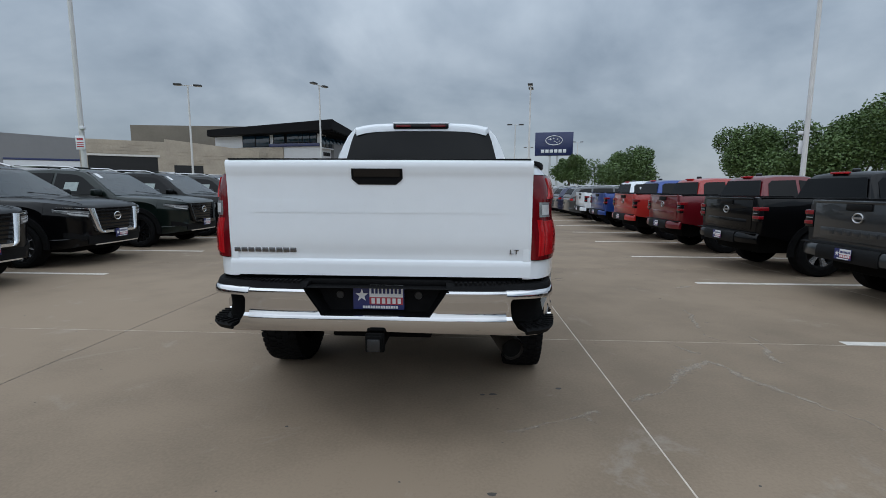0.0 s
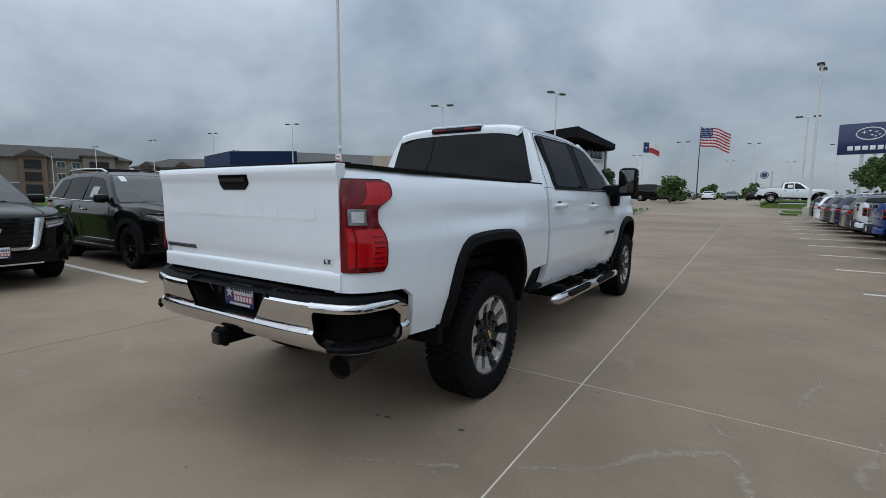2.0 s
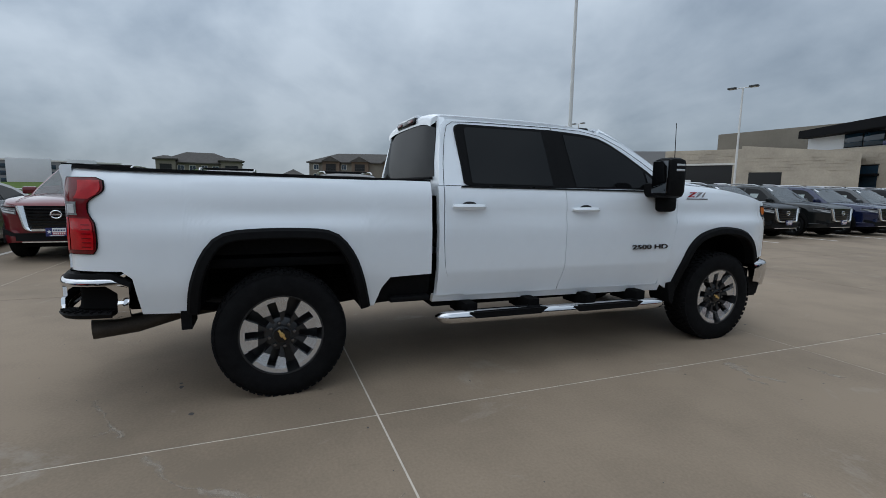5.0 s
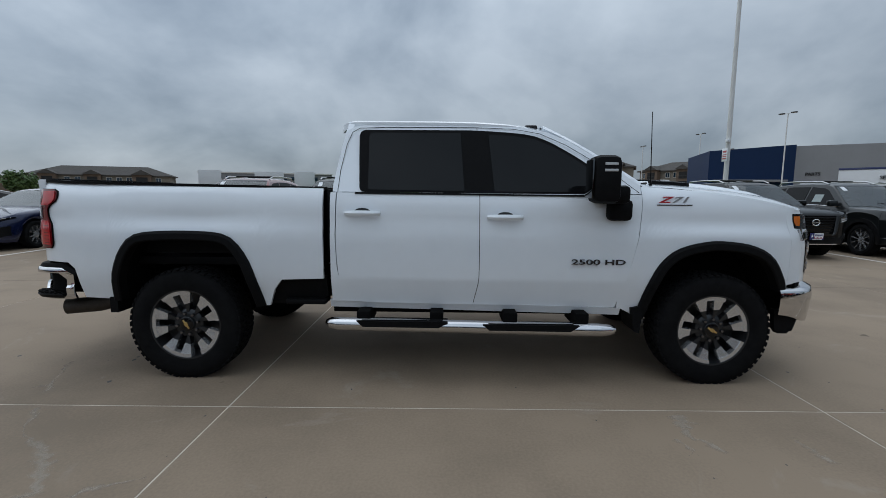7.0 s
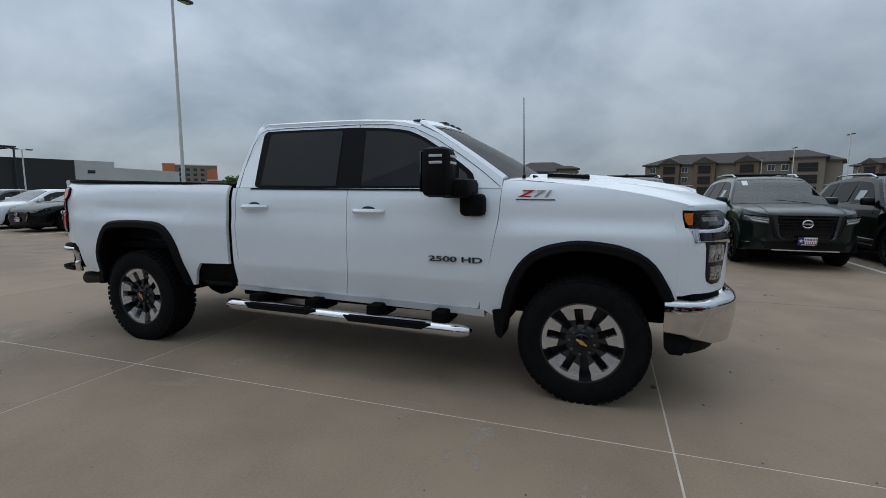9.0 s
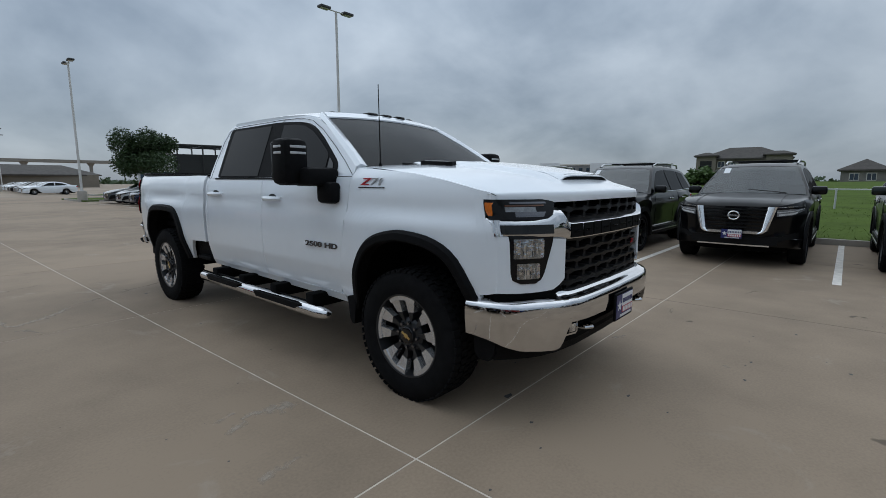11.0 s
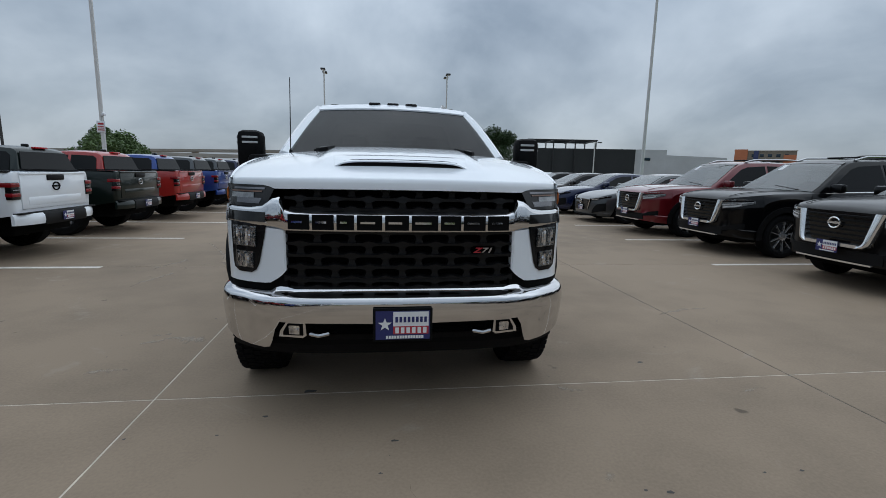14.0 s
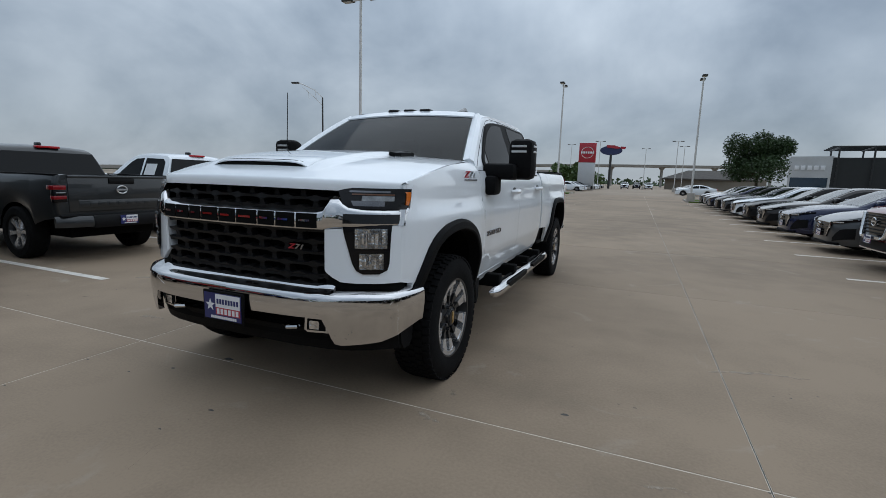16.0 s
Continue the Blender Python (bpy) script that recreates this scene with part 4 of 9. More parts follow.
def build_truck_front():
    # bonnet with a raised middle and an intake slot
    fall = curve([(0.0, 1.304), (0.004, 1.320), (0.009, 1.328), (0.018, 1.332), (0.06, 1.342), (0.13, 1.359), (0.28, 1.393), (0.42, 1.418), (0.65, 1.451), (1.1, 1.490), (1.5, 1.50)])
    def bonnet_at(u, w, d):
        """u across, -1 to 1; w along, 0 at the windscreen and 1 at the front edge."""
        back, front = 4.76 + 0.12 * (1 - u * u), FRONT_PLAN(abs(u) * 0.935) - 0.012
        y = back + w * (front - back)
        x = u * (tx(min(y, 6.05), hood_edge(min(y, 6.05))) - 0.012)
        a = abs(x)
        crown = 0.036 * (1 - (a / 0.94) ** 2) * min(1.0, 0.35 + (front - y) / 0.45)
        k = max(0.0, min(1.0, (0.50 - a) / 0.085))
        rise = k * k * (3 - 2 * k) * curve([(0.0, 0.0), (0.14, 0.0), (0.18, 0.003), (0.24, 0.016), (0.32, 0.026), (0.8, 0.030), (1.3, 0.02)])(front - y)
        return (x, y, fall(front - y) + crown + rise + 0.006 - 0.004 * abs(u) ** 20 - d)
    us = [-1, -0.985, -0.95, -0.88, -0.8, -0.7, -0.6, -0.55, -0.525, -0.5, -0.475, -0.45, -0.42, -0.36, -0.28, -0.14]
    us = us + [0] + [-u for u in us[::-1]]
    ws = [0, 0.08, 0.2, 0.32, 0.44, 0.55, 0.65, 0.74, 0.80, 0.845, 0.88, 0.905, 0.925, 0.945, 0.96, 0.973, 0.983, 0.991, 0.996, 1.0]
    bonnet = part("bonnet", grid(bmesh.new(), us, ws, bonnet_at, 0.03), M_WHITE, truck, angle=45)
    for s in (1, -1):
        part("bonnet_seam", tube(bmesh.new(), [(lambda q: (q[0] + s * 0.003, q[1], q[2] - 0.002))(bonnet_at(s, w, 0)) for w in span(0.12, 0.995, 24)], 0.0018, 6), M_SEAM, bonnet)
    # intake in the raised middle: a black mouth facing forward under a white lip
    def scoop(u, dist, lift):
        back, front = 4.76 + 0.12 * (1 - u * u), FRONT_PLAN(abs(u) * 0.935) - 0.012
        x, y, z = bonnet_at(u, 1 - dist / (front - back), 0)
        return (x, y, z + lift)
    end = lambda u: 1 - (abs(u) / 0.41) ** 8
    part("bonnet_intake", grid(bmesh.new(), span(-0.395, 0.395, 16), [0, 0.5, 1], lambda u, v, d: scoop(u, 0.190 + d + 0.006 * v, -0.004 + 0.030 * v * end(u)), 0.02), M_SEAM, bonnet, "black intake slot")
    part("intake_lip", grid(bmesh.new(), span(-0.41, 0.41, 18), [0, 0.08, 0.25, 0.5, 0.75, 1.0], lambda u, v, d: scoop(u, 0.188 + 0.19 * v, (0.030 * (1 - v) ** 1.6) * end(u) + 0.0015 * (1 - v) - d), 0.007), M_WHITE, bonnet, angle=50)
    for s in (1, -1):
        vent = [(s * u, w) for u, w in ((0.50, 0.10), (0.58, 0.11), (0.60, 0.14), (0.60, 0.31), (0.57, 0.335), (0.51, 0.32))]
        up = lambda h: (lambda u, w, d: (lambda q: (q[0], q[1], q[2] + h - d))(bonnet_at(u, w, 0)))
        bd = part("bonnet_vent", plate(bmesh.new(), vent, up(0.026), 0.03), M_PLASTIC, bonnet, "black vent trim with a light bar")
        for k in range(7):
            w = 0.14 + 0.025 * k
            part("vent_mark", plate(bmesh.new(), [(s * 0.54, w), (s * 0.575, w), (s * 0.575, w + 0.018), (s * 0.54, w + 0.018)], up(0.029), 0.004), M_SATIN, bd)

    def fascia(xs, zb, zt, off, dep, nz=4):
        return mirrored(grid(bmesh.new(), xs, span(0, 1, nz), lambda x, v, d: face(x, zb(x) + v * (zt(x) - zb(x)), d - off), dep))
    c = lambda v: (lambda x: v)
    part("grille_backing", fascia(span(0, 0.74, 8), c(0.74), c(1.33), -0.10, 0.01), M_SEAM, truck)
    # honeycomb of long slots: thin bars and staggered bridges set back between them
    def mesh(z0, z1, rows, half, name):
        bm = bmesh.new()
        step = (z1 - z0) / rows
        for r in range(rows + 1):
            z = z0 + r * step
            # each bar swells between the slots and thins over their middles
            sect = []
            for x in span(-half(z), half(z), 72):
                w = abs(((x / 0.176 + (0.0 if r % 2 else 0.5)) % 1.0) - 0.5) * 2
                t = 0.007 + 0.012 * max(0.0, w - 0.55) / 0.45
                sect.append([face(x, z - t - 0.004, 0.075), face(x, z + t + 0.004, 0.075), face(x, z + t, 0.016), face(x, z - t, 0.022)])
            rings(bm, sect)
        for r in range(rows):
            z = z0 + (r + 0.5) * step
            for k in range(-7, 8):
                x = (k + (0.5 if r % 2 else 0.0)) * 0.176
                if abs(x) > half(z) - 0.03:
                    continue
                y = FRONT_PLAN(abs(x)) + FRONT_LEAN(z)
                h = step / 2
                rings(bm, [[(x - a, y - dy, z - h), (x + a, y - dy, z - h), (x + a * 0.55, y - dy, z), (x + a, y - dy, z + h), (x - a, y - dy, z + h), (x - a * 0.55, y - dy, z)] for a, dy in ((0.034, 0.08), (0.026, 0.034))])
        return part(name, bm, M_GRILLE, truck, "black grille with long staggered slots")
    mesh(1.186, 1.296, 2, broken([(1.17, 0.57), (1.30, 0.64)]), "upper_grille")
    mesh(0.822, 1.068, 4, lambda z: 0.615, "lower_grille")
    mesh(0.772, 0.812, 1, lambda z: 0.585, "grille_foot")
    # chrome cross bar with a bright upper ledge and dark blocks
    low, high = broken([(0, 1.070), (0.60, 1.072), (0.66, 1.084), (0.955, 1.105)]), broken([(0, 1.182), (0.55, 1.182), (0.60, 1.200), (0.628, 1.262), (0.672, 1.262), (0.735, 1.206), (0.955, 1.200)])
    roll = curve([(0.0, -0.012), (0.06, 0.006), (0.14, 0.012), (0.72, 0.014), (0.82, 0.008), (1.0, -0.03)])
    bm = grid(bmesh.new(), [0, 0.15, 0.3, 0.45, 0.56, 0.60, 0.615, 0.628, 0.645, 0.664, 0.68, 0.70, 0.72, 0.79, 0.85, 0.9, 0.935, 0.955], [0, 0.06, 0.14, 0.4, 0.72, 0.78, 0.86, 1.0], lambda x, v, d: face(x, low(x) + v * (high(x) - low(x)), d - roll(v)), 0.05)
    bar = part("cross_bar", mirrored(bm), M_CHROME, truck, "chrome cross bar with dark raised blocks")
    x = -0.575
    for w in (0.12, 0.12, 0.11, 0.14, 0.125, 0.13, 0.09, 0.11, 0.11):
        def strip(t0, t1, z0, z1, deep):
            return rings(bm := bmesh.new(), [[face(t, z0, -0.012), face(t, z1, -0.012), face(t, z1, -deep), face(t, z0, -deep)] for t in span(t0, t1, 3)]) and bm
        block = part("bar_block", strip(x + 0.004, x + w + 0.002, 1.086, 1.163, 0.0175), M_SEAM, bar)
        part("block_slit", strip(x + 0.040, x + w - 0.016, 1.119, 1.130, 0.021), M_CHROME, block)
        x += w + 0.0125
    for s in (1, -1):
        def cell(p0, p1, z0, z1, off, dep, n=6, nz=6):
            """A pane on the front corner between p0(z) and p1(z)."""
            return grid(bmesh.new(), span(0, 1, n), span(z0, z1, nz), lambda u, z, d: wrap(s, p0(z) + u * (p1(z) - p0(z)), z, d - off), dep)
        k = lambda v: (lambda z: v)
        part("wing_inset", cell(k(0.30), k(0.98), 1.116, 1.166, 0.016, 0.006, 10, 3), M_GLOSSBLACK, bar)
        part("wing_end", cell(k(0.97), k(1.13), 1.104, 1.192, 0.010, 0.03), M_CHROME, bar)
        # white corner panel from the bumper up to the cross bar
        foot, brim = broken([(0.0, 0.868), (0.05, 0.846), (0.22, 0.800), (0.4, 0.790), (1.0, 0.788), (1.62, 0.772), (1.95, 0.770)]), broken([(0.0, 1.08), (1.0, 1.106), (1.02, 1.19), (1.45, 1.195), (1.49, 1.30), (1.62, 1.325), (1.95, 1.325)])
        bm = grid(bmesh.new(), [0, 0.03, 0.07, 0.14, 0.25, 0.35, 0.5, 0.65, 0.8, 0.9, 0.96, 1.0, 1.02, 1.05, 1.1, 1.2, 1.3, 1.4, 1.45, 1.47, 1.49, 1.56, 1.62, 1.75, 1.95], span(0, 1, 10), lambda p, v, d: wrap(s, p, foot(p) + v * (brim(p) - foot(p)), d - 0.002 + 0.01 * max(0, 0.03 - p) / 0.03), 0.06)
        part("cheek", bm, M_WHITE, truck, angle=45)
        part("fender_tip", grid(bmesh.new(), [0.97, 1.0, 1.05, 1.1, 1.2, 1.3, 1.4, 1.5, 1.62], span(0, 1, 4), lambda p, v, d: wrap(s, p, 1.29 + v * (max(1.318, hood_edge(min(6.05, wrap(s, p, 1.31, 0)[1]))) - 1.29), d), 0.03), M_WHITE, truck)
        hl = part("headlamp", cell(broken([(1.19, 0.30), (1.305, 0.14)]), broken([(1.19, 1.16), (1.22, 1.41), (1.26, 1.47), (1.305, 1.45)]), 1.192, 1.303, 0.006, 0.08, 12), M_SMOKED, truck, "slim dark headlamp with an amber marker")
        part("amber_marker", cell(broken([(1.214, 1.08), (1.235, 1.02), (1.286, 1.0)]), broken([(1.214, 1.30), (1.235, 1.385), (1.27, 1.42), (1.286, 1.40)]), 1.214, 1.286, 0.010, 0.008), M_AMBER, hl)
        part("clear_lens", cell(k(0.50), k(0.90), 1.236, 1.262, 0.010, 0.01, 8), M_LAMPGREY, hl)
        part("amber_strip", cell(k(0.36), k(0.90), 1.266, 1.274, 0.010, 0.004, 8, 2), M_DARKAMBER, hl)
        part("running_lamp", cell(k(0.32), k(0.85), 1.280, 1.290, 0.010, 0.004, 8, 2), M_BADGE, hl)
        part("housing", cell(broken([(1.2, 0.42), (1.25, 0.34)]), k(0.80), 1.208, 1.236, 0.009, 0.004), M_BADGE, hl)
        inner, outer = broken([(0.842, 0.56), (0.862, 0.47), (0.90, 0.42), (1.06, 0.31), (1.11, 0.29)]), broken([(0.842, 0.78), (0.862, 0.87), (0.90, 0.89), (1.11, 0.91)])
        lw = part("lower_headlamp", cell(inner, outer, 0.842, 1.11, 0.008, 0.06, 10, 14), M_SMOKED, truck, "dark lower headlamp with two reflectors")
        for z0, z1, p0, p1 in ((0.982, 1.090, 0.46, 0.87), (0.868, 0.955, 0.52, 0.83)):
            part("reflector", cell(k(p0), k(p1), z0, z1, 0.011, 0.004, 8, 6), M_REFLECTDIM, lw)
            n = 9
            for m in range(n):
                # upright facets, each turned and cut off a little differently
                q, wd = p0 + 0.012 + m * (p1 - p0 - 0.02) / n, (p1 - p0) / n * (0.78, 0.5, 0.66)[m % 3]
                lo, hi = z0 + 0.006 + 0.02 * ((m * 5) % 3), z1 - 0.006 - 0.018 * ((m * 7) % 4) / 2
                turn = 0.006 * ((m * 5) % 4 - 1.5)
                part("reflector_facet", grid(bmesh.new(), [0.0, 1.0], [lo, (lo + hi) / 2, hi], lambda u, z, d: wrap(s, q + u * wd, z, d - 0.016 - turn * (u - 0.5)), 0.004), M_REFLECT, lw)
        part("bumper_gap", grid(bmesh.new(), [0.0, 0.1, 0.3, 0.6, 0.9, 1.0, 1.1, 1.3, 1.6], [0.70, 0.87], lambda p, z, d: wrap(s, p, z, d + 0.022), 0.03), M_SEAM, truck)
    gb = lettering("grille_badge", "Z", 0.038, 0.003, M_REDBADGE, truck, upright((-0.400, 6.212, 0.976), 0), bold=0.001, stretch=1.6, slant=0.3)
    lettering("numerals", "71", 0.038, 0.003, M_SATIN, gb, upright((-0.452, 6.212, 0.976), 0), bold=0.0008, stretch=1.6, slant=0.3)
    # bumper
    by = curve([(0.0, 6.302), (0.45, 6.293), (0.60, 6.270), (0.70, 6.240), (0.78, 6.200), (0.86, 6.142), (0.92, 6.092), (0.965, 6.035), (0.99, 5.975), (1.01, 5.895), (1.018, 5.83)])
    bz0 = broken([(0, 0.60), (0.63, 0.612), (0.655, 0.57), (0.675, 0.50), (0.69, 0.466), (0.72, 0.458), (0.90, 0.468), (0.97, 0.496), (1.018, 0.545)])
    bz1 = broken([(0, 0.768), (0.56, 0.768), (0.60, 0.776), (0.64, 0.778), (0.70, 0.756), (1.018, 0.752)])
    tuck = curve([(0.43, 0.036), (0.50, 0.018), (0.60, 0.005), (0.66, 0.0), (0.71, 0.003), (0.735, 0.014), (0.745, 0.04), (0.755, 0.07), (0.79, 0.10)])
    xs = [0, 0.1, 0.2, 0.3, 0.4, 0.5, 0.56, 0.6, 0.63, 0.645, 0.655, 0.665, 0.675, 0.69, 0.72, 0.76, 0.8, 0.84, 0.88, 0.91, 0.935, 0.955, 0.975, 0.99, 1.005, 1.013, 1.018]
    bw = lambda x, k: x - (k * max(0.0, (x - 0.80) / 0.218))
    fb = part("front_bumper", mirrored(grid(bmesh.new(), xs, [0, 0.08, 0.2, 0.35, 0.5, 0.62, 0.7, 0.76, 0.80, 0.84, 0.87, 0.90, 0.94, 1.0], lambda x, v, d: (lambda z: (bw(x, tuck(z)), by(x) - tuck(z) * (1 if x < 0.95 else (1.018 - x) / 0.068) - d, z))(bz0(x) + v * (bz1(x) - bz0(x))), 0.04)), M_CHROME, truck, "polished chrome front bumper", angle=40)
    part("lower_intake", mirrored(grid(bmesh.new(), span(0, 0.69, 6), [0.46, 0.52, 0.615], lambda x, z, d: (x, by(x) - 0.095 - d, z), 0.03)), M_SEAM, fb)
    for z in (0.535, 0.56, 0.585):
        rings(bm := bmesh.new(), [[(x, by(abs(x)) - 0.092, z - 0.005), (x, by(abs(x)) - 0.092, z + 0.005), (x, by(abs(x)) - 0.066, z)] for x in span(-0.46, 0.46, 10)])
        part("intake_bar", bm, M_PLASTIC, fb)
    part("air_dam", mirrored(grid(bmesh.new(), [0, 0.2, 0.4, 0.6, 0.72, 0.8, 0.88, 0.94], [0.40, 0.44, 0.52], lambda x, z, d: (x, by(x) - 0.10 - 0.3 * (0.47 - z) - d, z), 0.03)), M_PLASTIC, fb)
    for s in (1, -1):
        part("dam_side", plate(bmesh.new(), [(5.80, 0.57), (5.81, 0.42), (5.84, 0.385), (5.91, 0.385), (5.945, 0.43), (5.955, 0.50), (5.94, 0.57)], lambda y, z, d: (s * (0.95 - d), y, z), 0.05), M_PLASTIC, fb)
        tray = [(0.50, 0.525), (0.505, 0.597), (0.605, 0.597), (0.64, 0.545), (0.645, 0.515), (0.52, 0.512)]
        fog = part("fog_lamp", plate(bmesh.new(), [(s * a, b) for a, b in tray], lambda x, z, d: (x, by(abs(x)) - 0.055 - d, z), 0.02), M_CHROME, fb, "chrome-framed fog lamp")
        part("fog_bezel", plate(bmesh.new(), [(s * a, b) for a, b in ((0.518, 0.526), (0.52, 0.588), (0.598, 0.588), (0.622, 0.545), (0.622, 0.526))], lambda x, z, d: (x, by(abs(x)) - 0.051 - d, z), 0.006), M_SEAM, fog)
        part("fog_lens", plate(bmesh.new(), [(s * x, z) for x, z in ((0.536, 0.534), (0.534, 0.575), (0.54, 0.581), (0.586, 0.581), (0.592, 0.575), (0.590, 0.534))], lambda x, z, d: (x, by(abs(x)) - 0.046 - d, z), 0.006), M_REFLECT, fog)
        bm = tube(bmesh.new(), [(s * 0.385, 6.20, 0.545), (s * 0.39, 6.265, 0.545), (s * 0.43, 6.29, 0.545), (s * 0.47, 6.265, 0.545), (s * 0.475, 6.20, 0.545)], 0.013, 8)
        part("tow_hook", bm, M_CHROME, fb)
    dealer_plate(fb, (0, 6.322, 0.604), 0.140, 0.076, 0, 0.014)
    # side badges
    for s in (1, -1):
        f = 270 if s > 0 else 90
        lettering("weight_badge", "2500 HD", 0.054, 0.004, M_BADGE, truck, upright((s * (max(tx(4.42, 0.935), tx(4.60, 0.935)) + 0.003), 4.42, 0.932), f), bold=0.0010, stretch=2.0)
        b = lettering("package_badge", "71", 0.064, 0.004, M_SATIN, truck, upright((s * (tx(4.97, 1.40) + 0.005), 4.97 + s * 0.038, 1.398), f), bold=0.0012, stretch=1.95, slant=0.35)
        lettering("initial", "Z", 0.064, 0.004, M_REDBADGE, b, upright((s * (tx(4.97, 1.40) + 0.005), 4.97 - s * 0.075, 1.398), f), bold=0.0015, stretch=1.95, slant=0.35)
        part("badge_rule", boxes((min(s * (tx(4.97, 1.36) + 0.001), s * (tx(4.97, 1.36) + 0.006)), max(s * (tx(4.97, 1.36) + 0.001), s * (tx(4.97, 1.36) + 0.006)), 4.84, 5.10, 1.358, 1.366, 0.001)), M_BADGE, b)


build_truck_front()


def turned(name, prof, mat, parent, seg=48, angle=32.0):
    return part(name, lathe(bmesh.new(), prof, seg), mat, parent, angle=angle)


def truck_wheel(x, y):
    """Wheel at x, y with its outer face away from the truck's middle; radius 0.428."""
    s = 1 if x > 0 else -1
    R, w = 0.433, 0.137
    tyre = turned("wheel", [(0.262, -w * 0.8), (0.30, -w * 0.97), (0.36, -w), (0.40, -w * 0.93), (0.422, -w * 0.8), (0.422, w * 0.8), (0.40, w * 0.93), (0.36, w), (0.33, w * 1.0), (0.30, w * 0.98), (0.27, w * 0.9), (0.258, w * 0.75)], M_RUBBER, truck, 64)
    tyre["label"] = "all-terrain tyre on a machined alloy rim"
    bm = bmesh.new()
    n = 52
    for k in range(n):
        a = 2 * math.pi * k / n
        for j, (x0, x1, sh) in enumerate(((-0.92, -0.60, 0.0), (-0.55, -0.18, 0.5), (-0.14, 0.14, 0.2), (0.18, 0.55, 0.6), (0.60, 0.92, 0.1))):
            c = a + sh * 2 * math.pi / n
            vs = []
            for xx in (x0 * w, x1 * w):
                top = R - (0.008 if abs(xx) > 0.85 * w else 0.0)
                for da in (-0.041, 0.041):
                    for rr in (0.412, top):
                        vs.append(bm.verts.new((xx, rr * math.cos(c + da), rr * math.sin(c + da))))
            for f in ((0, 1, 3, 2), (4, 6, 7, 5), (0, 4, 5, 1), (2, 3, 7, 6), (1, 5, 7, 3)):
                bm.faces.new([vs[i] for i in f])
    part("tread", bm, M_RUBBER, tyre)
    rim = turned("rim", [(0.268, w * 0.72), (0.276, w * 0.86), (0.272, w * 0.91), (0.262, w * 0.90), (0.254, w * 0.6), (0.24, -0.02), (0.10, -0.03), (0.0, -0.03)], M_DARKMETAL, tyre)
    # five broad petals, each with a slot; open wedges between them
    def across(bm, rows, deep):
        """A bar along (radius, offset a, offset b, outward) rows."""
        rings(bm, [[(x, a, r), (x, b, r), (x - deep, b, r), (x - deep, a, r)] for r, a, b, x in rows])
        return bm
    for k in range(5):
        bm = bmesh.new()
        turn = Matrix.Rotation(2 * math.pi * k / 5, 4, "X")
        edge = lambda r: r * math.tan(radians(25.5))
        for sg in (1, -1):
            across(bm, [(0.150, sg * 0.027, sg * (edge(0.150) + 0.002), 0.096), (0.19, sg * 0.028, sg * (edge(0.19) + 0.002), 0.104), (0.232, sg * 0.028, sg * (edge(0.232)), 0.114), (0.247, sg * 0.028, sg * 0.112, 0.117)], 0.05)
        loops = []
        for t in span(-1, 1, 10):
            a = t * radians(26.5)
            inn, out = 0.232, 0.270
            loops.append([(0.1165, math.sin(a) * inn, math.cos(a) * inn), (0.1185, math.sin(a) * out, math.cos(a) * out), (0.07, math.sin(a) * out, math.cos(a) * out), (0.07, math.sin(a) * inn, math.cos(a) * inn)])
        rings(bm, loops)
        bmesh.ops.transform(bm, matrix=turn, verts=bm.verts)
        part("petal", bm, M_MACHINED, rim, "machined silver petal with a slot")
        for sg in (1, -1):
            bm = across(bmesh.new(), [(0.085, sg * 0.018, sg * 0.036, 0.084), (0.12, sg * 0.026, sg * 0.056, 0.088), (0.152, sg * 0.027, sg * 0.072, 0.0955)], 0.05)
            bmesh.ops.transform(bm, matrix=turn, verts=bm.verts)
            part("spoke", bm, M_DARKMETAL, rim)
    turned("hub", [(0.118, 0.03), (0.112, 0.070), (0.095, 0.080), (0.060, 0.084), (0.056, 0.104), (0.05, 0.108), (0.0, 0.109)], M_DARKMETAL, rim, 32)
    turned("hub_cap", [(0.054, 0.10), (0.052, 0.110), (0.046, 0.112), (0.0, 0.113)], M_GLOSSBLACK, rim, 32)
    for k in range(8):
        a = 2 * math.pi * (k + 0.5) / 8
        part("wheel_nut", lathe(bmesh.new(), [(0.0, 0.106), (0.0105, 0.104), (0.0125, 0.07)], 8, "x", (0, 0.082 * math.cos(a), 0.082 * math.sin(a))), M_BADGE, rim)
    part("hub_badge", boxes((0.111, 0.117, -0.040, 0.040, -0.0075, 0.0075, 0.002), (0.111, 0.1175, -0.014, 0.014, -0.014, 0.014, 0.002)), M_GOLD, rim, "gold badge")
    tyre.matrix_basis = pose(s * 0.897, y, 0.420, random.uniform(0, 360), 0, 0 if s > 0 else 180)
    return tyre


for wy in (1.295, 5.305):
    for wx in (1, -1):
        truck_wheel(wx, wy)
bm = boxes((-0.42, -0.30, 0.3, 5.9, 0.52, 0.68, 0.01), (0.30, 0.42, 0.3, 5.9, 0.52, 0.68, 0.01), (-0.28, 0.28, 4.6, 5.9, 0.40, 0.62, 0.04), (-0.88, 0.88, 2.4, 4.6, 0.50, 0.60, 0.01), (-0.60, 0.60, 0.7, 2.0, 1.14, 1.2, 0.01), (-0.62, 0.62, 4.6, 6.0, 0.66, 1.30, 0.02), (-0.62, -0.25, 2.6, 3.9, 0.42, 0.56, 0.05))
tube(bm, [(-0.75, 1.295, 0.418), (0.75, 1.295, 0.418)], 0.05, 12)
tube(bm, [(-0.75, 5.305, 0.418), (0.75, 5.305, 0.418)], 0.045, 12)
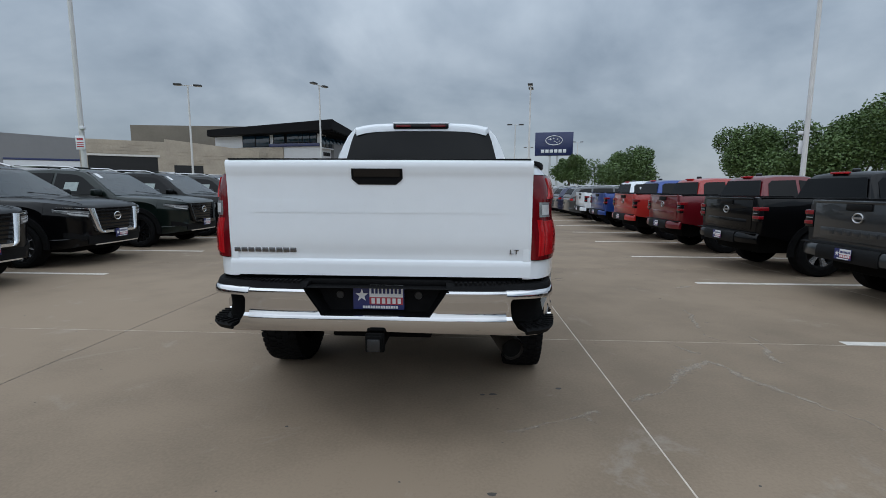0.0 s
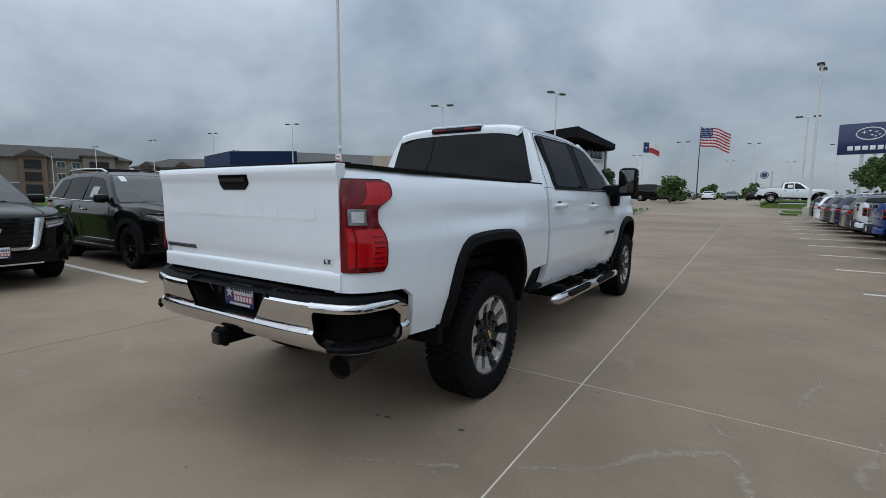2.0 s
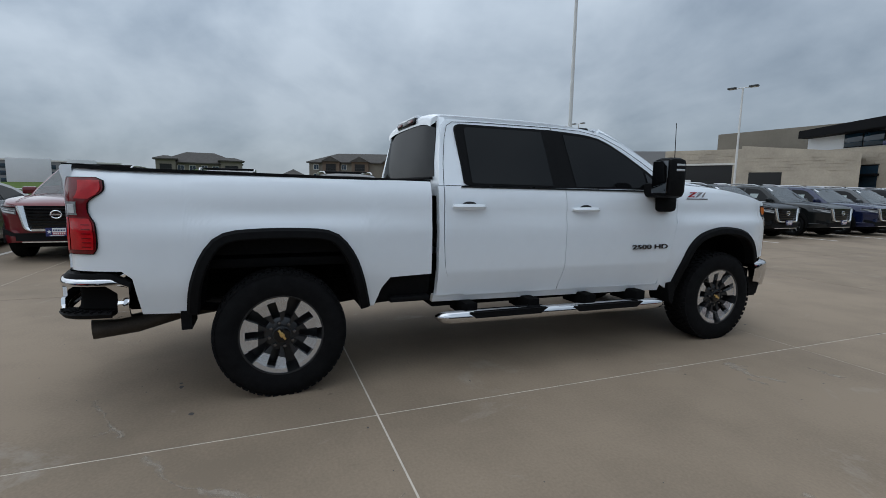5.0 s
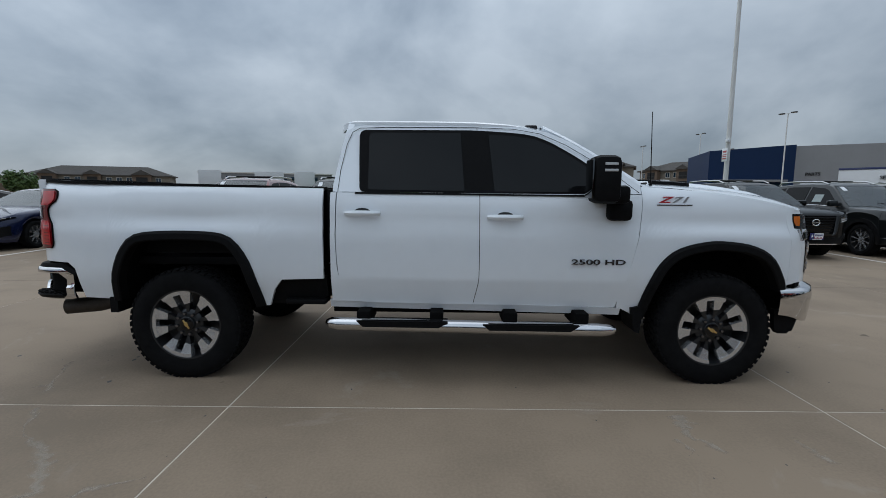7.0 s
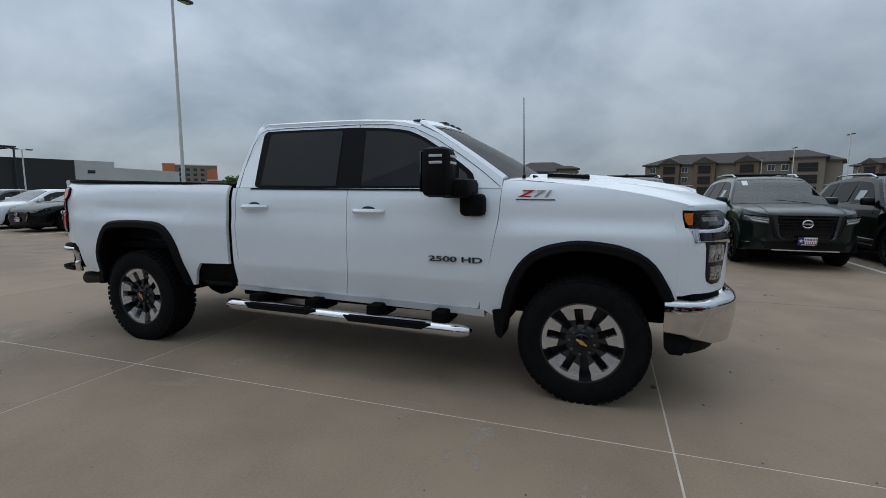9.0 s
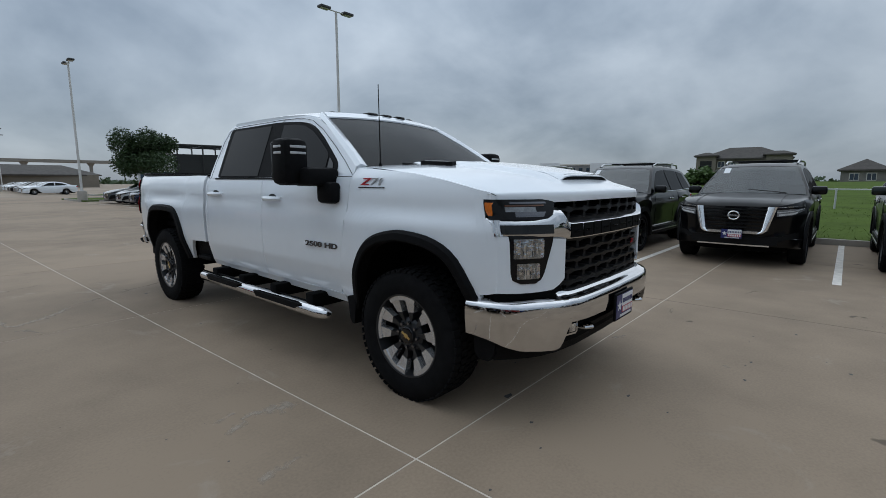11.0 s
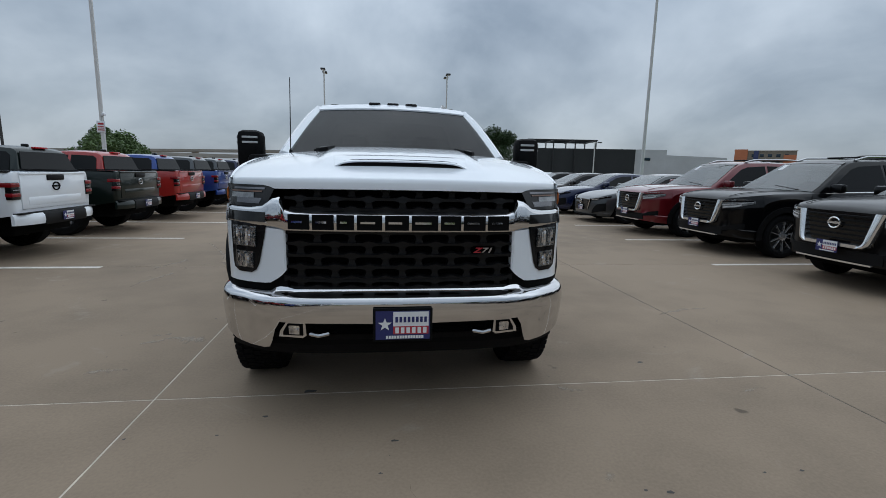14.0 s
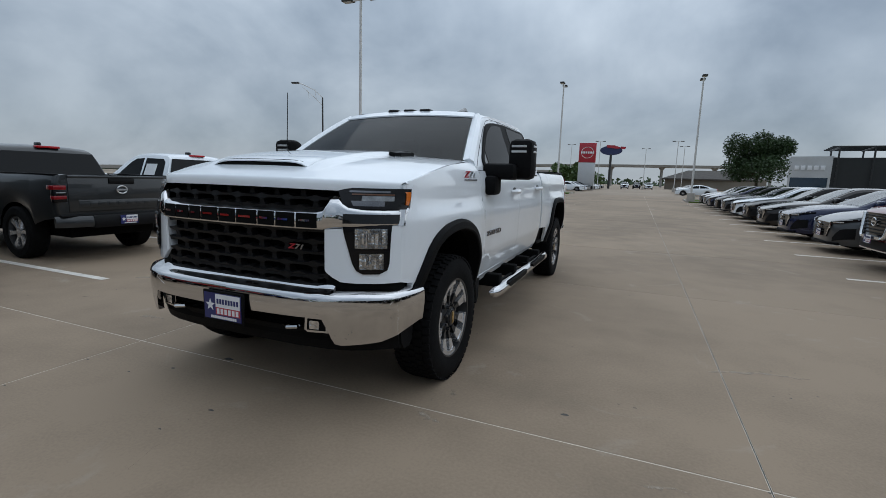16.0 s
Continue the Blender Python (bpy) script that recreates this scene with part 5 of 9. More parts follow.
lathe(bm, [(0.0, -0.16), (0.10, -0.14), (0.16, -0.04), (0.16, 0.04), (0.10, 0.14), (0.0, 0.16)], 20, "x", (0, 1.295, 0.40))
tube(bm, [(0, 1.4, 0.45), (0, 4.4, 0.55)], 0.045, 10)
for wx in (-0.6, 0.6):
    tube(bm, [(wx, 0.75, 0.56), (wx, 1.295, 0.50), (wx, 1.85, 0.56)], 0.03, 8)
    tube(bm, [(wx * 0.8, 1.55, 0.45), (wx * 0.75, 1.75, 0.95)], 0.035, 8)
part("chassis", bm, M_UNDER, truck)


# ---- ground, slabs, lines, grass ----
def ground_material(name, col, light, scale, bump, rough=0.82, tint=0.05, streak=0.0, spec=0.35):
    """Worked in world metres, so that neighbouring slabs run on."""
    m = bpy.data.materials.new(name)
    m.use_nodes = True
    nt = m.node_tree
    N, L, p = nt.nodes.new, nt.links.new, nt.nodes["Principled BSDF"]
    p.inputs["Roughness"].default_value = rough
    p.inputs["Specular IOR Level"].default_value = spec
    g = N("ShaderNodeNewGeometry")
    def noise_tex(s, d, r=0.55):
        n = N("ShaderNodeTexNoise")
        n.inputs["Scale"].default_value, n.inputs["Detail"].default_value, n.inputs["Roughness"].default_value = s, d, r
        L(g.outputs["Position"], n.inputs["Vector"])
        return n
    a, b, f = noise_tex(scale, 6), noise_tex(scale * 7, 5), noise_tex(scale * 260, 3)
    s1 = N("ShaderNodeMath"); s1.operation = "MULTIPLY_ADD"; s1.inputs[1].default_value = 0.5
    L(b.outputs[0], s1.inputs[0]); L(a.outputs[0], s1.inputs[2])
    s2 = N("ShaderNodeMath"); s2.operation = "MULTIPLY_ADD"; s2.inputs[1].default_value = 0.32
    L(f.outputs[0], s2.inputs[0]); L(s1.outputs[0], s2.inputs[2])
    ramp = N("ShaderNodeValToRGB")
    ramp.color_ramp.elements[0].position, ramp.color_ramp.elements[1].position = 0.74, 1.22
    ramp.color_ramp.elements[0].color = (*(c * 0.86 for c in col), 1)
    ramp.color_ramp.elements[1].position = 1.18
    ramp.color_ramp.elements[1].color = (*(c * 1.20 for c in col), 1)
    L(s2.outputs[0], ramp.inputs[0])
    info = N("ShaderNodeObjectInfo")
    mr = N("ShaderNodeMapRange")
    mr.inputs["To Min"].default_value, mr.inputs["To Max"].default_value = 1 - tint, 1 + tint
    L(info.outputs["Random"], mr.inputs["Value"])
    mx = N("ShaderNodeMix"); mx.data_type = "RGBA"; mx.blend_type = "MULTIPLY"; mx.inputs[0].default_value = 1
    L(ramp.outputs[0], mx.inputs[6]); L(mr.outputs[0], mx.inputs[7])
    last = mx.outputs[2]
    if streak:
        # pale lime stains in loose patches
        n = noise_tex(1.15, 9, 0.68)
        n.inputs["Distortion"].default_value = 1.1
        r2 = N("ShaderNodeValToRGB")
        r2.color_ramp.elements[0].position, r2.color_ramp.elements[1].position = 0.60, 0.76
        r2.color_ramp.elements[0].color, r2.color_ramp.elements[1].color = (0, 0, 0, 1), (streak, streak, streak, 1)
        L(n.outputs[0], r2.inputs[0])
        mix = N("ShaderNodeMix"); mix.data_type = "RGBA"
        L(r2.outputs[0], mix.inputs[0]); L(last, mix.inputs[6]); mix.inputs[7].default_value = (*light, 1)
        last = mix.outputs[2]
        # dark drips
        n = noise_tex(2.3, 3, 0.5)
        r3 = N("ShaderNodeValToRGB")
        r3.color_ramp.elements[0].position, r3.color_ramp.elements[1].position = 0.245, 0.27
        r3.color_ramp.elements[0].color, r3.color_ramp.elements[1].color = (0.45, 0.45, 0.45, 1), (1, 1, 1, 1)
        L(n.outputs[0], r3.inputs[0])
        m3 = N("ShaderNodeMix"); m3.data_type = "RGBA"; m3.blend_type = "MULTIPLY"; m3.inputs[0].default_value = 1
        L(last, m3.inputs[6]); L(r3.outputs[0], m3.inputs[7])
        last = m3.outputs[2]
    L(last, p.inputs["Base Color"])
    bp = N("ShaderNodeBump")
    bp.inputs["Strength"].default_value, bp.inputs["Distance"].default_value = bump, 0.01
    L(f.outputs[0], bp.inputs["Height"]); L(bp.outputs[0], p.inputs["Normal"])
    return m


M_CONCRETE = ground_material("concrete", (0.236, 0.178, 0.125), (0.40, 0.36, 0.31), 0.22, 0.08, streak=0.5)
M_FARLOT = ground_material("far_concrete", (0.258, 0.203, 0.150), (0.4, 0.37, 0.33), 0.05, 0.1)
M_GRASS = ground_material("grass_green", (0.066, 0.098, 0.022), (0.2, 0.2, 0.1), 0.5, 0.5, 0.95, spec=0.04)
M_JOINT = material("joint_filler", (0.56, 0.49, 0.41), 0.85, 0, 0, 6.0, 0.25)
M_LINE = material("line_paint", (0.64, 0.60, 0.545), 0.7, 0, 0, 7.0, 0.22, bump=0.1)
M_KERB = material("kerb_concrete", (0.36, 0.33, 0.29), 0.85, 0, 0, 1.5, 0.15, bump=0.2)
M_OIL = material("oil_stain", (0.05, 0.045, 0.04), 0.7, 0, 0, 9.0, 0.3)
ground = tagged(link("ground", boxes((-900, 900, -900, 900, -0.5, -0.03)), M_FARLOT), "pale concrete ground reaching to the horizon", "ground", kind="structure")
pavement = tagged(link("pavement", boxes((-11.32, 10.03, -50.1, 49.9, -0.1, -0.0018)), M_JOINT), "tan concrete slabs with pale filled joints", "pavement", kind="structure")
XJ = [-11.31, -7.04, -2.77, 1.50, 5.77, 10.04]
YJ = [1.833 + 3.997 * k for k in range(-13, 13)]
slab_mesh = {}
SKEW = -0.009  # the long joints run slightly aslant
for xa, xb in zip(XJ, XJ[1:]):
    for ya, yb in zip(YJ, YJ[1:]):
        if not slab_mesh:
            bm = boxes((-(xb - xa) / 2 + 0.006, (xb - xa) / 2 - 0.006, -3.997 / 2 + 0.006, 3.997 / 2 - 0.006, -0.06, 0.0))
            for v in bm.verts:
                v.co.x += SKEW * v.co.y
            o = link("slab", bm, M_CONCRETE, pavement)
            slab_mesh["slab"] = o.data
        else:
            o = new("slab", slab_mesh["slab"])
            o.parent = pavement
        o.location = ((xa + xb) / 2 + SKEW * ((ya + yb) / 2 - 1.85), (ya + yb) / 2, 0)
# the joint beyond the truck has lost its filler
bm = bmesh.new()
rings(bm, [[(-2.773 + SKEW * (y - 1.85) + a, y, z) for a, z in ((0, -0.0018), (0.005, -0.0018), (0.005, -0.0009), (0, -0.0009))] for y in (-14.2, 21.8)])
part("open_joint", bm, M_OIL, pavement, "dark open joint")


def smear_material(name, col, thin):
    """A stain whose edges fade out by the ribbon's own 'fade' value and a fine noise."""
    m = bpy.data.materials.new(name)
    m.use_nodes = True
    nt = m.node_tree
    N, L, p = nt.nodes.new, nt.links.new, nt.nodes["Principled BSDF"]
    p.inputs["Base Color"].default_value, p.inputs["Roughness"].default_value = (*col, 1), 0.9
    p.inputs["Specular IOR Level"].default_value = 0.2
    at, g, n = N("ShaderNodeAttribute"), N("ShaderNodeNewGeometry"), N("ShaderNodeTexNoise")
    at.attribute_name = "fade"
    n.inputs["Scale"].default_value, n.inputs["Detail"].default_value = 22.0, 7.0
    L(g.outputs["Position"], n.inputs["Vector"])
    s = N("ShaderNodeMath"); s.operation = "MULTIPLY_ADD"; s.inputs[1].default_value = 1.5
    L(n.outputs[0], s.inputs[0]); L(at.outputs["Fac"], s.inputs[2])
    r = N("ShaderNodeMapRange")
    r.inputs["From Min"].default_value, r.inputs["From Max"].default_value = 1.15, 1.75
    r.inputs["To Max"].default_value = thin
    L(s.outputs[0], r.inputs["Value"]); L(r.outputs[0], p.inputs["Alpha"])
    return m


def jagged(pts, w, rnd, rough=0.04, z=0.0015):
    """A soft ribbon along points on the ground: three points across, fading to both edges."""
    line = []
    for (a, b), (c, d) in zip(pts, pts[1:]):
        n = max(2, int(math.hypot(c - a, d - b) / 0.05))
        line += [(a + (c - a) * k / n + rnd.gauss(0, rough * 0.5), b + (d - b) * k / n + rnd.gauss(0, rough * 0.5)) for k in range(n)]
    line.append(pts[-1])
    vs, fs, fade = [], [], []
    swell = 0.6
    for i, (x, y) in enumerate(line):
        x2, y2 = line[min(i + 2, len(line) - 1)]
        x1, y1 = line[max(i - 2, 0)]
        d = Vector((x2 - x1, y2 - y1))
        d = d.normalized() if d.length else Vector((1, 0))
        swell = min(1.6, max(0.25, swell + rnd.gauss(0, 0.22)))
        h = w * swell
        vs += [(x - d.y * h, y + d.x * h, z), (x, y, z + 0.0004), (x + d.y * h, y - d.x * h, z)]
        fade += [0.0, min(1.0, 0.55 + 0.4 * swell) * (0.3 if i in (0, len(line) - 1) else 1), 0.0]
        if i:
            b = 3 * i
            fs += [(b - 3, b - 2, b + 1, b), (b - 2, b - 1, b + 2, b + 1)]
    return vs, fs, fade


def smears(name, rows, mat, label, seed):
    rnd = random.Random(seed)
    vs, fs, fade = [], [], []
    for pts, w in rows:
        v, f, a = jagged(pts, w, rnd, 0.018)
        fs += [tuple(k + len(vs) for k in q) for q in f]
        vs += v
        fade += a
    me = bpy.data.meshes.new(name)
    me.from_pydata(vs, [], fs)
    at = me.attributes.new("fade", "FLOAT", "POINT")
    at.data.foreach_set("value", fade)
    me.materials.append(mat)
    return tagged(new(name, me), label, "stain", kind="stuff")


M_LIME = smear_material("lime_smear", (0.43, 0.365, 0.295), 0.60)
M_HAIR = smear_material("crack_dark", (0.06, 0.05, 0.04), 0.6)
CRACKS = [
    ([(1.54, 0.59), (1.67, 0.68), (1.80, 0.72), (1.88, 0.78), (1.97, 0.91), (2.01, 1.01), (2.11, 1.11), (2.25, 1.20), (2.36, 1.30), (2.42, 1.34), (2.48, 1.26), (2.51, 1.15), (2.51, 1.05), (2.55, 0.98), (2.68, 0.72), (2.80, 0.50), (3.0, 0.12), (3.2, -0.25)], 0.055),
    ([(2.29, 1.80), (2.34, 1.70), (2.39, 1.56), (2.46, 1.52)], 0.045),
    ([(0.70, 0.12), (1.01, 0.28), (1.14, 0.34), (1.32, 0.45)], 0.05),
    ([(2.76, 2.12), (2.74, 2.02), (2.81, 1.92), (2.91, 1.89)], 0.05),
    ([(3.15, 2.06), (3.14, 1.89), (3.07, 1.63), (3.01, 1.55), (2.98, 1.39), (2.99, 1.32)], 0.055),
    ([(2.98, 3.03), (2.96, 2.78), (2.89, 2.62), (2.85, 2.46), (2.79, 2.25)], 0.03),
    ([(2.91, 2.50), (3.02, 2.48)], 0.02),
]
smears("lime_stains", CRACKS, M_LIME, "pale lime stains along cracks in the concrete", 5)
smears("fine_cracks", [(pts, 0.007) for pts, w in CRACKS] + [([(2.54, 1.62), (2.58, 1.71), (2.63, 1.82)], 0.010), ([(-0.02, 6.72), (-0.05, 6.85), (-0.07, 6.94), (-0.12, 6.99)], 0.008)], M_HAIR, "fine dark cracks in the concrete", 5)
smears("pale_scuffs", [([(-0.96, 6.70), (-0.96, 6.84)], 0.05), ([(-1.01, 5.88), (-1.12, 5.92), (-1.24, 5.93)], 0.06), ([(-1.09, 5.51), (-1.18, 5.59)], 0.04), ([(1.49, 4.83), (1.63, 4.80), (1.79, 4.74), (1.86, 4.81), (2.03, 4.90)], 0.10), ([(1.83, 4.63), (1.90, 4.67), (2.02, 4.71)], 0.06), ([(1.80, 5.37), (1.98, 5.38), (2.1, 5.42)], 0.07), ([(2.93, 3.52), (2.95, 3.62)], 0.05), ([(3.23, 5.15), (3.24, 5.28)], 0.05), ([(3.06, 4.49), (3.14, 4.59)], 0.04), ([(1.19, 0.30), (1.26, 0.31)], 0.08), ([(3.3, 6.9), (3.6, 7.1), (3.75, 7.2)], 0.05), ([(-3.4, 4.2), (-3.0, 4.25), (-2.7, 4.4)], 0.05), ([(3.4, 4.2), (3.7, 4.4)], 0.06), ([(-4.1, 6.6), (-3.8, 6.5)], 0.05), ([(1.9, -0.9), (2.3, -0.7)], 0.05), ([(-2.2, 6.05), (-2.5, 6.0)], 0.05)], M_LIME, "pale worn scuffs on the concrete", 8)
# oil spots, and crumbs of dirt strewn about
rnd = random.Random(5)
SPOTS = [(0.59, 0.62, 0.018), (0.66, 0.63, 0.020), (0.60, -0.41, 0.022), (1.12, 0.75, 0.018), (1.45, 7.15, 0.02), (0.56, 5.80, 0.03), (-0.75, 6.94, 0.016), (-1.17, 6.92, 0.014), (-2.23, 7.13, 0.015), (-1.37, 7.51, 0.016), (-1.83, 5.53, 0.018), (0.04, 6.40, 0.014), (0.76, 6.09, 0.012), (1.3, -0.5, 0.012), (3.1, 6.2, 0.014)]
SPOTS += [(rnd.uniform(-4.5, 5.0), rnd.uniform(-4.5, 10.0), rnd.uniform(0.003, 0.009)) for _ in range(170)]
vs, fs = [], []
for x, y, r in SPOTS:
    n, b = 9, len(vs)
    vs += [(x + r * rnd.uniform(0.5, 1.2) * math.cos(2 * math.pi * k / n) * 1.4, y + r * rnd.uniform(0.5, 1.1) * math.sin(2 * math.pi * k / n), 0.0015) for k in range(n)]
    fs.append(tuple(range(b, b + n)))
me = bpy.data.meshes.new("oil_spots")
me.from_pydata(vs, [], fs)
me.materials.append(M_OIL)
tagged(new("oil_spots", me), "small dark oil spots and dirt on the concrete", "stain", kind="stuff")
STALL = 2.743  # nine feet between the lines
line_bm = boxes((-2.7, 2.7, -0.05, 0.05, 0.0, 0.003))
line = link("parking_line", line_bm, M_LINE)
for k in range(-14, 12):
    for x in (-7.90, 6.58):
        o = new("parking_line", line.data)
        o.location = (x, 1.885 + STALL * k, 0.0)
        tagged(o, "worn white painted parking line on concrete", "parking line", "parking lines", "structure")
bpy.data.objects.remove(line)


# beyond the north islands the land rises a little
ease = lambda v: (lambda k: k * k * (3 - 2 * k))(min(1.0, max(0.0, v)))
rise = lambda x, y: 0.86 * ease((y - 36.5) / 15) * ease((x + 19) / 6)


def kerb(name, pts, h=0.13, w=0.15):
    bm = bmesh.new()
    loops = []
    for i, (x, y) in enumerate(pts):
        a, b = Vector(pts[max(i - 1, 0)]), Vector(pts[min(i + 1, len(pts) - 1)])
        d = (b - a).normalized()
        n = Vector((-d.y, d.x)) * w / 2
        z = rise(x, y)
        loops.append([(x + n.x, y + n.y, z - 0.05), (x + n.x * 0.85, y + n.y * 0.85, z + h), (x - n.x * 0.85, y - n.y * 0.85, z + h), (x - n.x, y - n.y, z - 0.05)])
    rings(bm, loops)
    return tagged(link(name, bm, M_KERB), "low pale concrete kerb", "kerb", kind="structure")


def lawn(name, us, vs, height, label):
    bm = grid(bmesh.new(), us, vs, lambda x, y, d: (x, y, height(x, y) - d), 0.3)
    return tagged(link(name, bm, M_GRASS), label, "grass", kind="structure")


hill = broken([(-400, 1.2), (-150, 1.5), (-60, 0.9), (-25, 0.35), (-10.6, 0.08)])
lawn("grass_bank", [-400, -250, -150, -100, -70, -50, -40, -32, -26, -21, -17, -14, -12, -10.6], [-55 + 5.5 * k for k in range(14)], lambda x, y: hill(x) + (0.05 * math.sin(x * 0.7) * math.cos(y * 0.5) if x < -12 else 0), "green mown grass bank behind the parked cars")
kerb("kerb_west", [(-10.52, -55), (-10.52, -20), (-10.52, 21.6)])
# tufts along the near edge of the bank
bm = bmesh.new()
rnd = random.Random(3)
for _ in range(5200):
    x = -10.75 - abs(rnd.gauss(0, 9))
    y = rnd.uniform(-6, 14)
    if x < -40:
        continue
    z = hill(x) + 0.05 * math.sin(x * 0.7) * math.cos(y * 0.5) * (x < -12)
    h, a, w = rnd.uniform(0.03, 0.08), rnd.uniform(0, 6.28), rnd.uniform(0.006, 0.014)
    c, s = math.cos(a), math.sin(a)
    bm.faces.new((bm.verts.new((x - c * w, y - s * w, z - 0.01)), bm.verts.new((x + c * w, y + s * w, z - 0.01)), bm.verts.new((x + rnd.gauss(0, 0.04), y + rnd.gauss(0, 0.04), z + h))))
tagged(link("grass_tufts", bm, M_GRASS), "short uneven blades of green grass", "grass", kind="stuff")
for name, x0, x1, y0, y1 in (("island_north_west", -10.8, -5.0, 35.4, 42.0), ("island_north_east", 4.2, 10.6, 39.7, 43.4), ("island_south_west", -11.0, -5.6, -40.6, -34.1), ("island_south_east", 5.6, 10.8, -51.4, -45.8)):
    lawn(name, span(x0, x1, 4), span(y0, y1, 4), lambda x, y: 0.10 + rise(x, y), "small grass island with a kerb")
    r = 1.2
    pts = [(x0 + r, y0), (x1 - r, y0), (x1 - 0.3, y0 + 0.3), (x1, y0 + r), (x1, y1 - r), (x1 - 0.3, y1 - 0.3), (x1 - r, y1), (x0 + r, y1), (x0 + 0.3, y1 - 0.3), (x0, y1 - r), (x0, y0 + r), (x0 + 0.3, y0 + 0.3), (x0 + r, y0)]
    kerb("kerb_" + name, pts)

# a grass mound beside the drive, and the next lot
lawn("grass_mound", [2.9, 3.2, 3.6, 5, 8, 12, 16, 20, 21], [44.6, 45.0, 45.5, 47, 50, 54, 56, 57.5], lambda x, y: rise(x, y) - 0.05 + 0.32 * ease((y - 44.6) / 0.9) * ease((x - 2.9) / 0.7) * ease((57.5 - y) / 3) * ease((21 - x) / 1.2), "low grass mound beside the drive")
tagged(link("far_lot", grid(bmesh.new(), [-19, -17, -15, -13, 0, 20, 60], [36, 38, 40, 42, 44, 46, 48, 50, 52, 60, 90, 160], lambda x, y, d: (x, y, rise(x, y) + 0.004 * ease((y - 38) / 3) - 0.024 * ease((38.5 - y) / 2) - d), 0.1), M_FARLOT), "pale concrete lot on slightly higher land", "ground", kind="structure")


# ---- parked vehicles: built once a kind, then copied; each points to +y from its middle ----
def arch_low(base, arches, r):
    """Lower edge of a body: base height, raised over the wheels."""
    def f(y):
        z = base(y)
        for yc, zc in arches:
            d = abs(y - yc)
            if d < r:
                z = max(z, zc + math.sqrt(r * r - d * d))
        return z
    return f


def shell(ys, low, top, plan, prof, crown, sink=None, steps=None):
    """Body loft: sides from low to top, then over to the middle."""
    bm = bmesh.new()
    vs = steps or [0, 0.12, 0.3, 0.5, 0.68, 0.82, 0.92, 1.0]
    loops = []
    for y in ys:
        z0, z1, W, c = low(y), top(y), plan(y), crown(y)
        half = [(W * prof(v), z0 + v * (z1 - z0)) for v in vs]
        s = sink(y) if sink else 0.0
        x1 = half[-1][0]
        half += [(x1 - 0.06, z1 + 0.012 - s), (x1 * 0.62, z1 + c * 0.7 - s), (x1 * 0.3, z1 + c * 0.95 - s)]
        loops.append([(x, y, z) for x, z in half] + [(0, y, z1 + c - s)] + [(-x, y, z) for x, z in reversed(half)])
    vv = rings(bm, loops, False, False)
    bm.faces.new(vv[0])
    bm.faces.new(vv[-1][::-1])
    return bm


def wheel_part(owner, x, y, r, w, rim_r, style, mat):
    s = 1 if x > 0 else -1
    t = part("wheel", lathe(bmesh.new(), [(rim_r, -w * 0.8), (rim_r + 0.03, -w), (r - 0.03, -w), (r, -w * 0.78), (r, w * 0.78), (r - 0.03, w), (rim_r + 0.03, w), (rim_r, w * 0.85)], 36), M_RUBBER, owner)
    t["label"] = "black tyre on an alloy rim"
    rim = part("rim", lathe(bmesh.new(), [(rim_r, w * 0.7), (rim_r + 0.004, w * 0.9), (rim_r - 0.012, w * 0.88), (rim_r - 0.03, 0.0), (0.05, -0.01), (0, -0.01)], 36), M_DARKMETAL, t)
    bm = bmesh.new()
    n = 5 if style != "six" else 6
    for k in range(n):
        for da in ((-0.17, 0.17) if style == "split" else (0.0,)):
            a = 2 * math.pi * k / n
            prof = []
            for f, hw, dz in ((0.2, 0.008 if style == "split" else 0.018, 0.70), (0.55, 0.006 if style == "split" else 0.022, 0.76), (0.98, 0.008 if style == "split" else 0.042, 0.84)):
                c = a + da * (1.45 + 0.25 * f)
                q = Vector((0, math.cos(c), math.sin(c))) * rim_r * f
                tn = Vector((0, -math.sin(c), math.cos(c))) * hw
                x0 = Vector((w * dz, 0, 0))
                prof.append([q + tn + x0, q - tn + x0, q - tn * 1.3 + x0 * 0.6, q + tn * 1.3 + x0 * 0.6])
            rings(bm, prof)
    lathe(bm, [(0.075, w * 0.5), (0.07, w * 0.72), (0.03, w * 0.76), (0, w * 0.76)], 16)
    part("rim_spokes", bm, mat, rim)
    t.matrix_basis = pose(x - s * w, y, r, random.uniform(0, 360), 0, 0 if s > 0 else 180)
    return t


def flares(owner, centres, r, plan, w, mat, low):
    for yc, zc in centres:
        for s in (1, -1):
            loops = []
            for k in range(17):
                a = math.radians(-8 + 196 * k / 16)
                y, z = yc + r * math.cos(a), zc + r * math.sin(a)
                y2, z2 = yc + (r - 0.02) * math.cos(a), zc + (r - 0.02) * math.sin(a)
                y3, z3 = yc + (r + w) * math.cos(a), zc + (r + w) * math.sin(a)
                x = plan(y) + 0.008
                loops.append([(s * x, y2, z2), (s * (x + 0.004), y3, z3), (s * (x - 0.03), y3, z3), (s * (x - 0.05), y2, z2)])
            rings(bm := bmesh.new(), loops)
            part("wheel_arch_trim", bm, mat, owner)


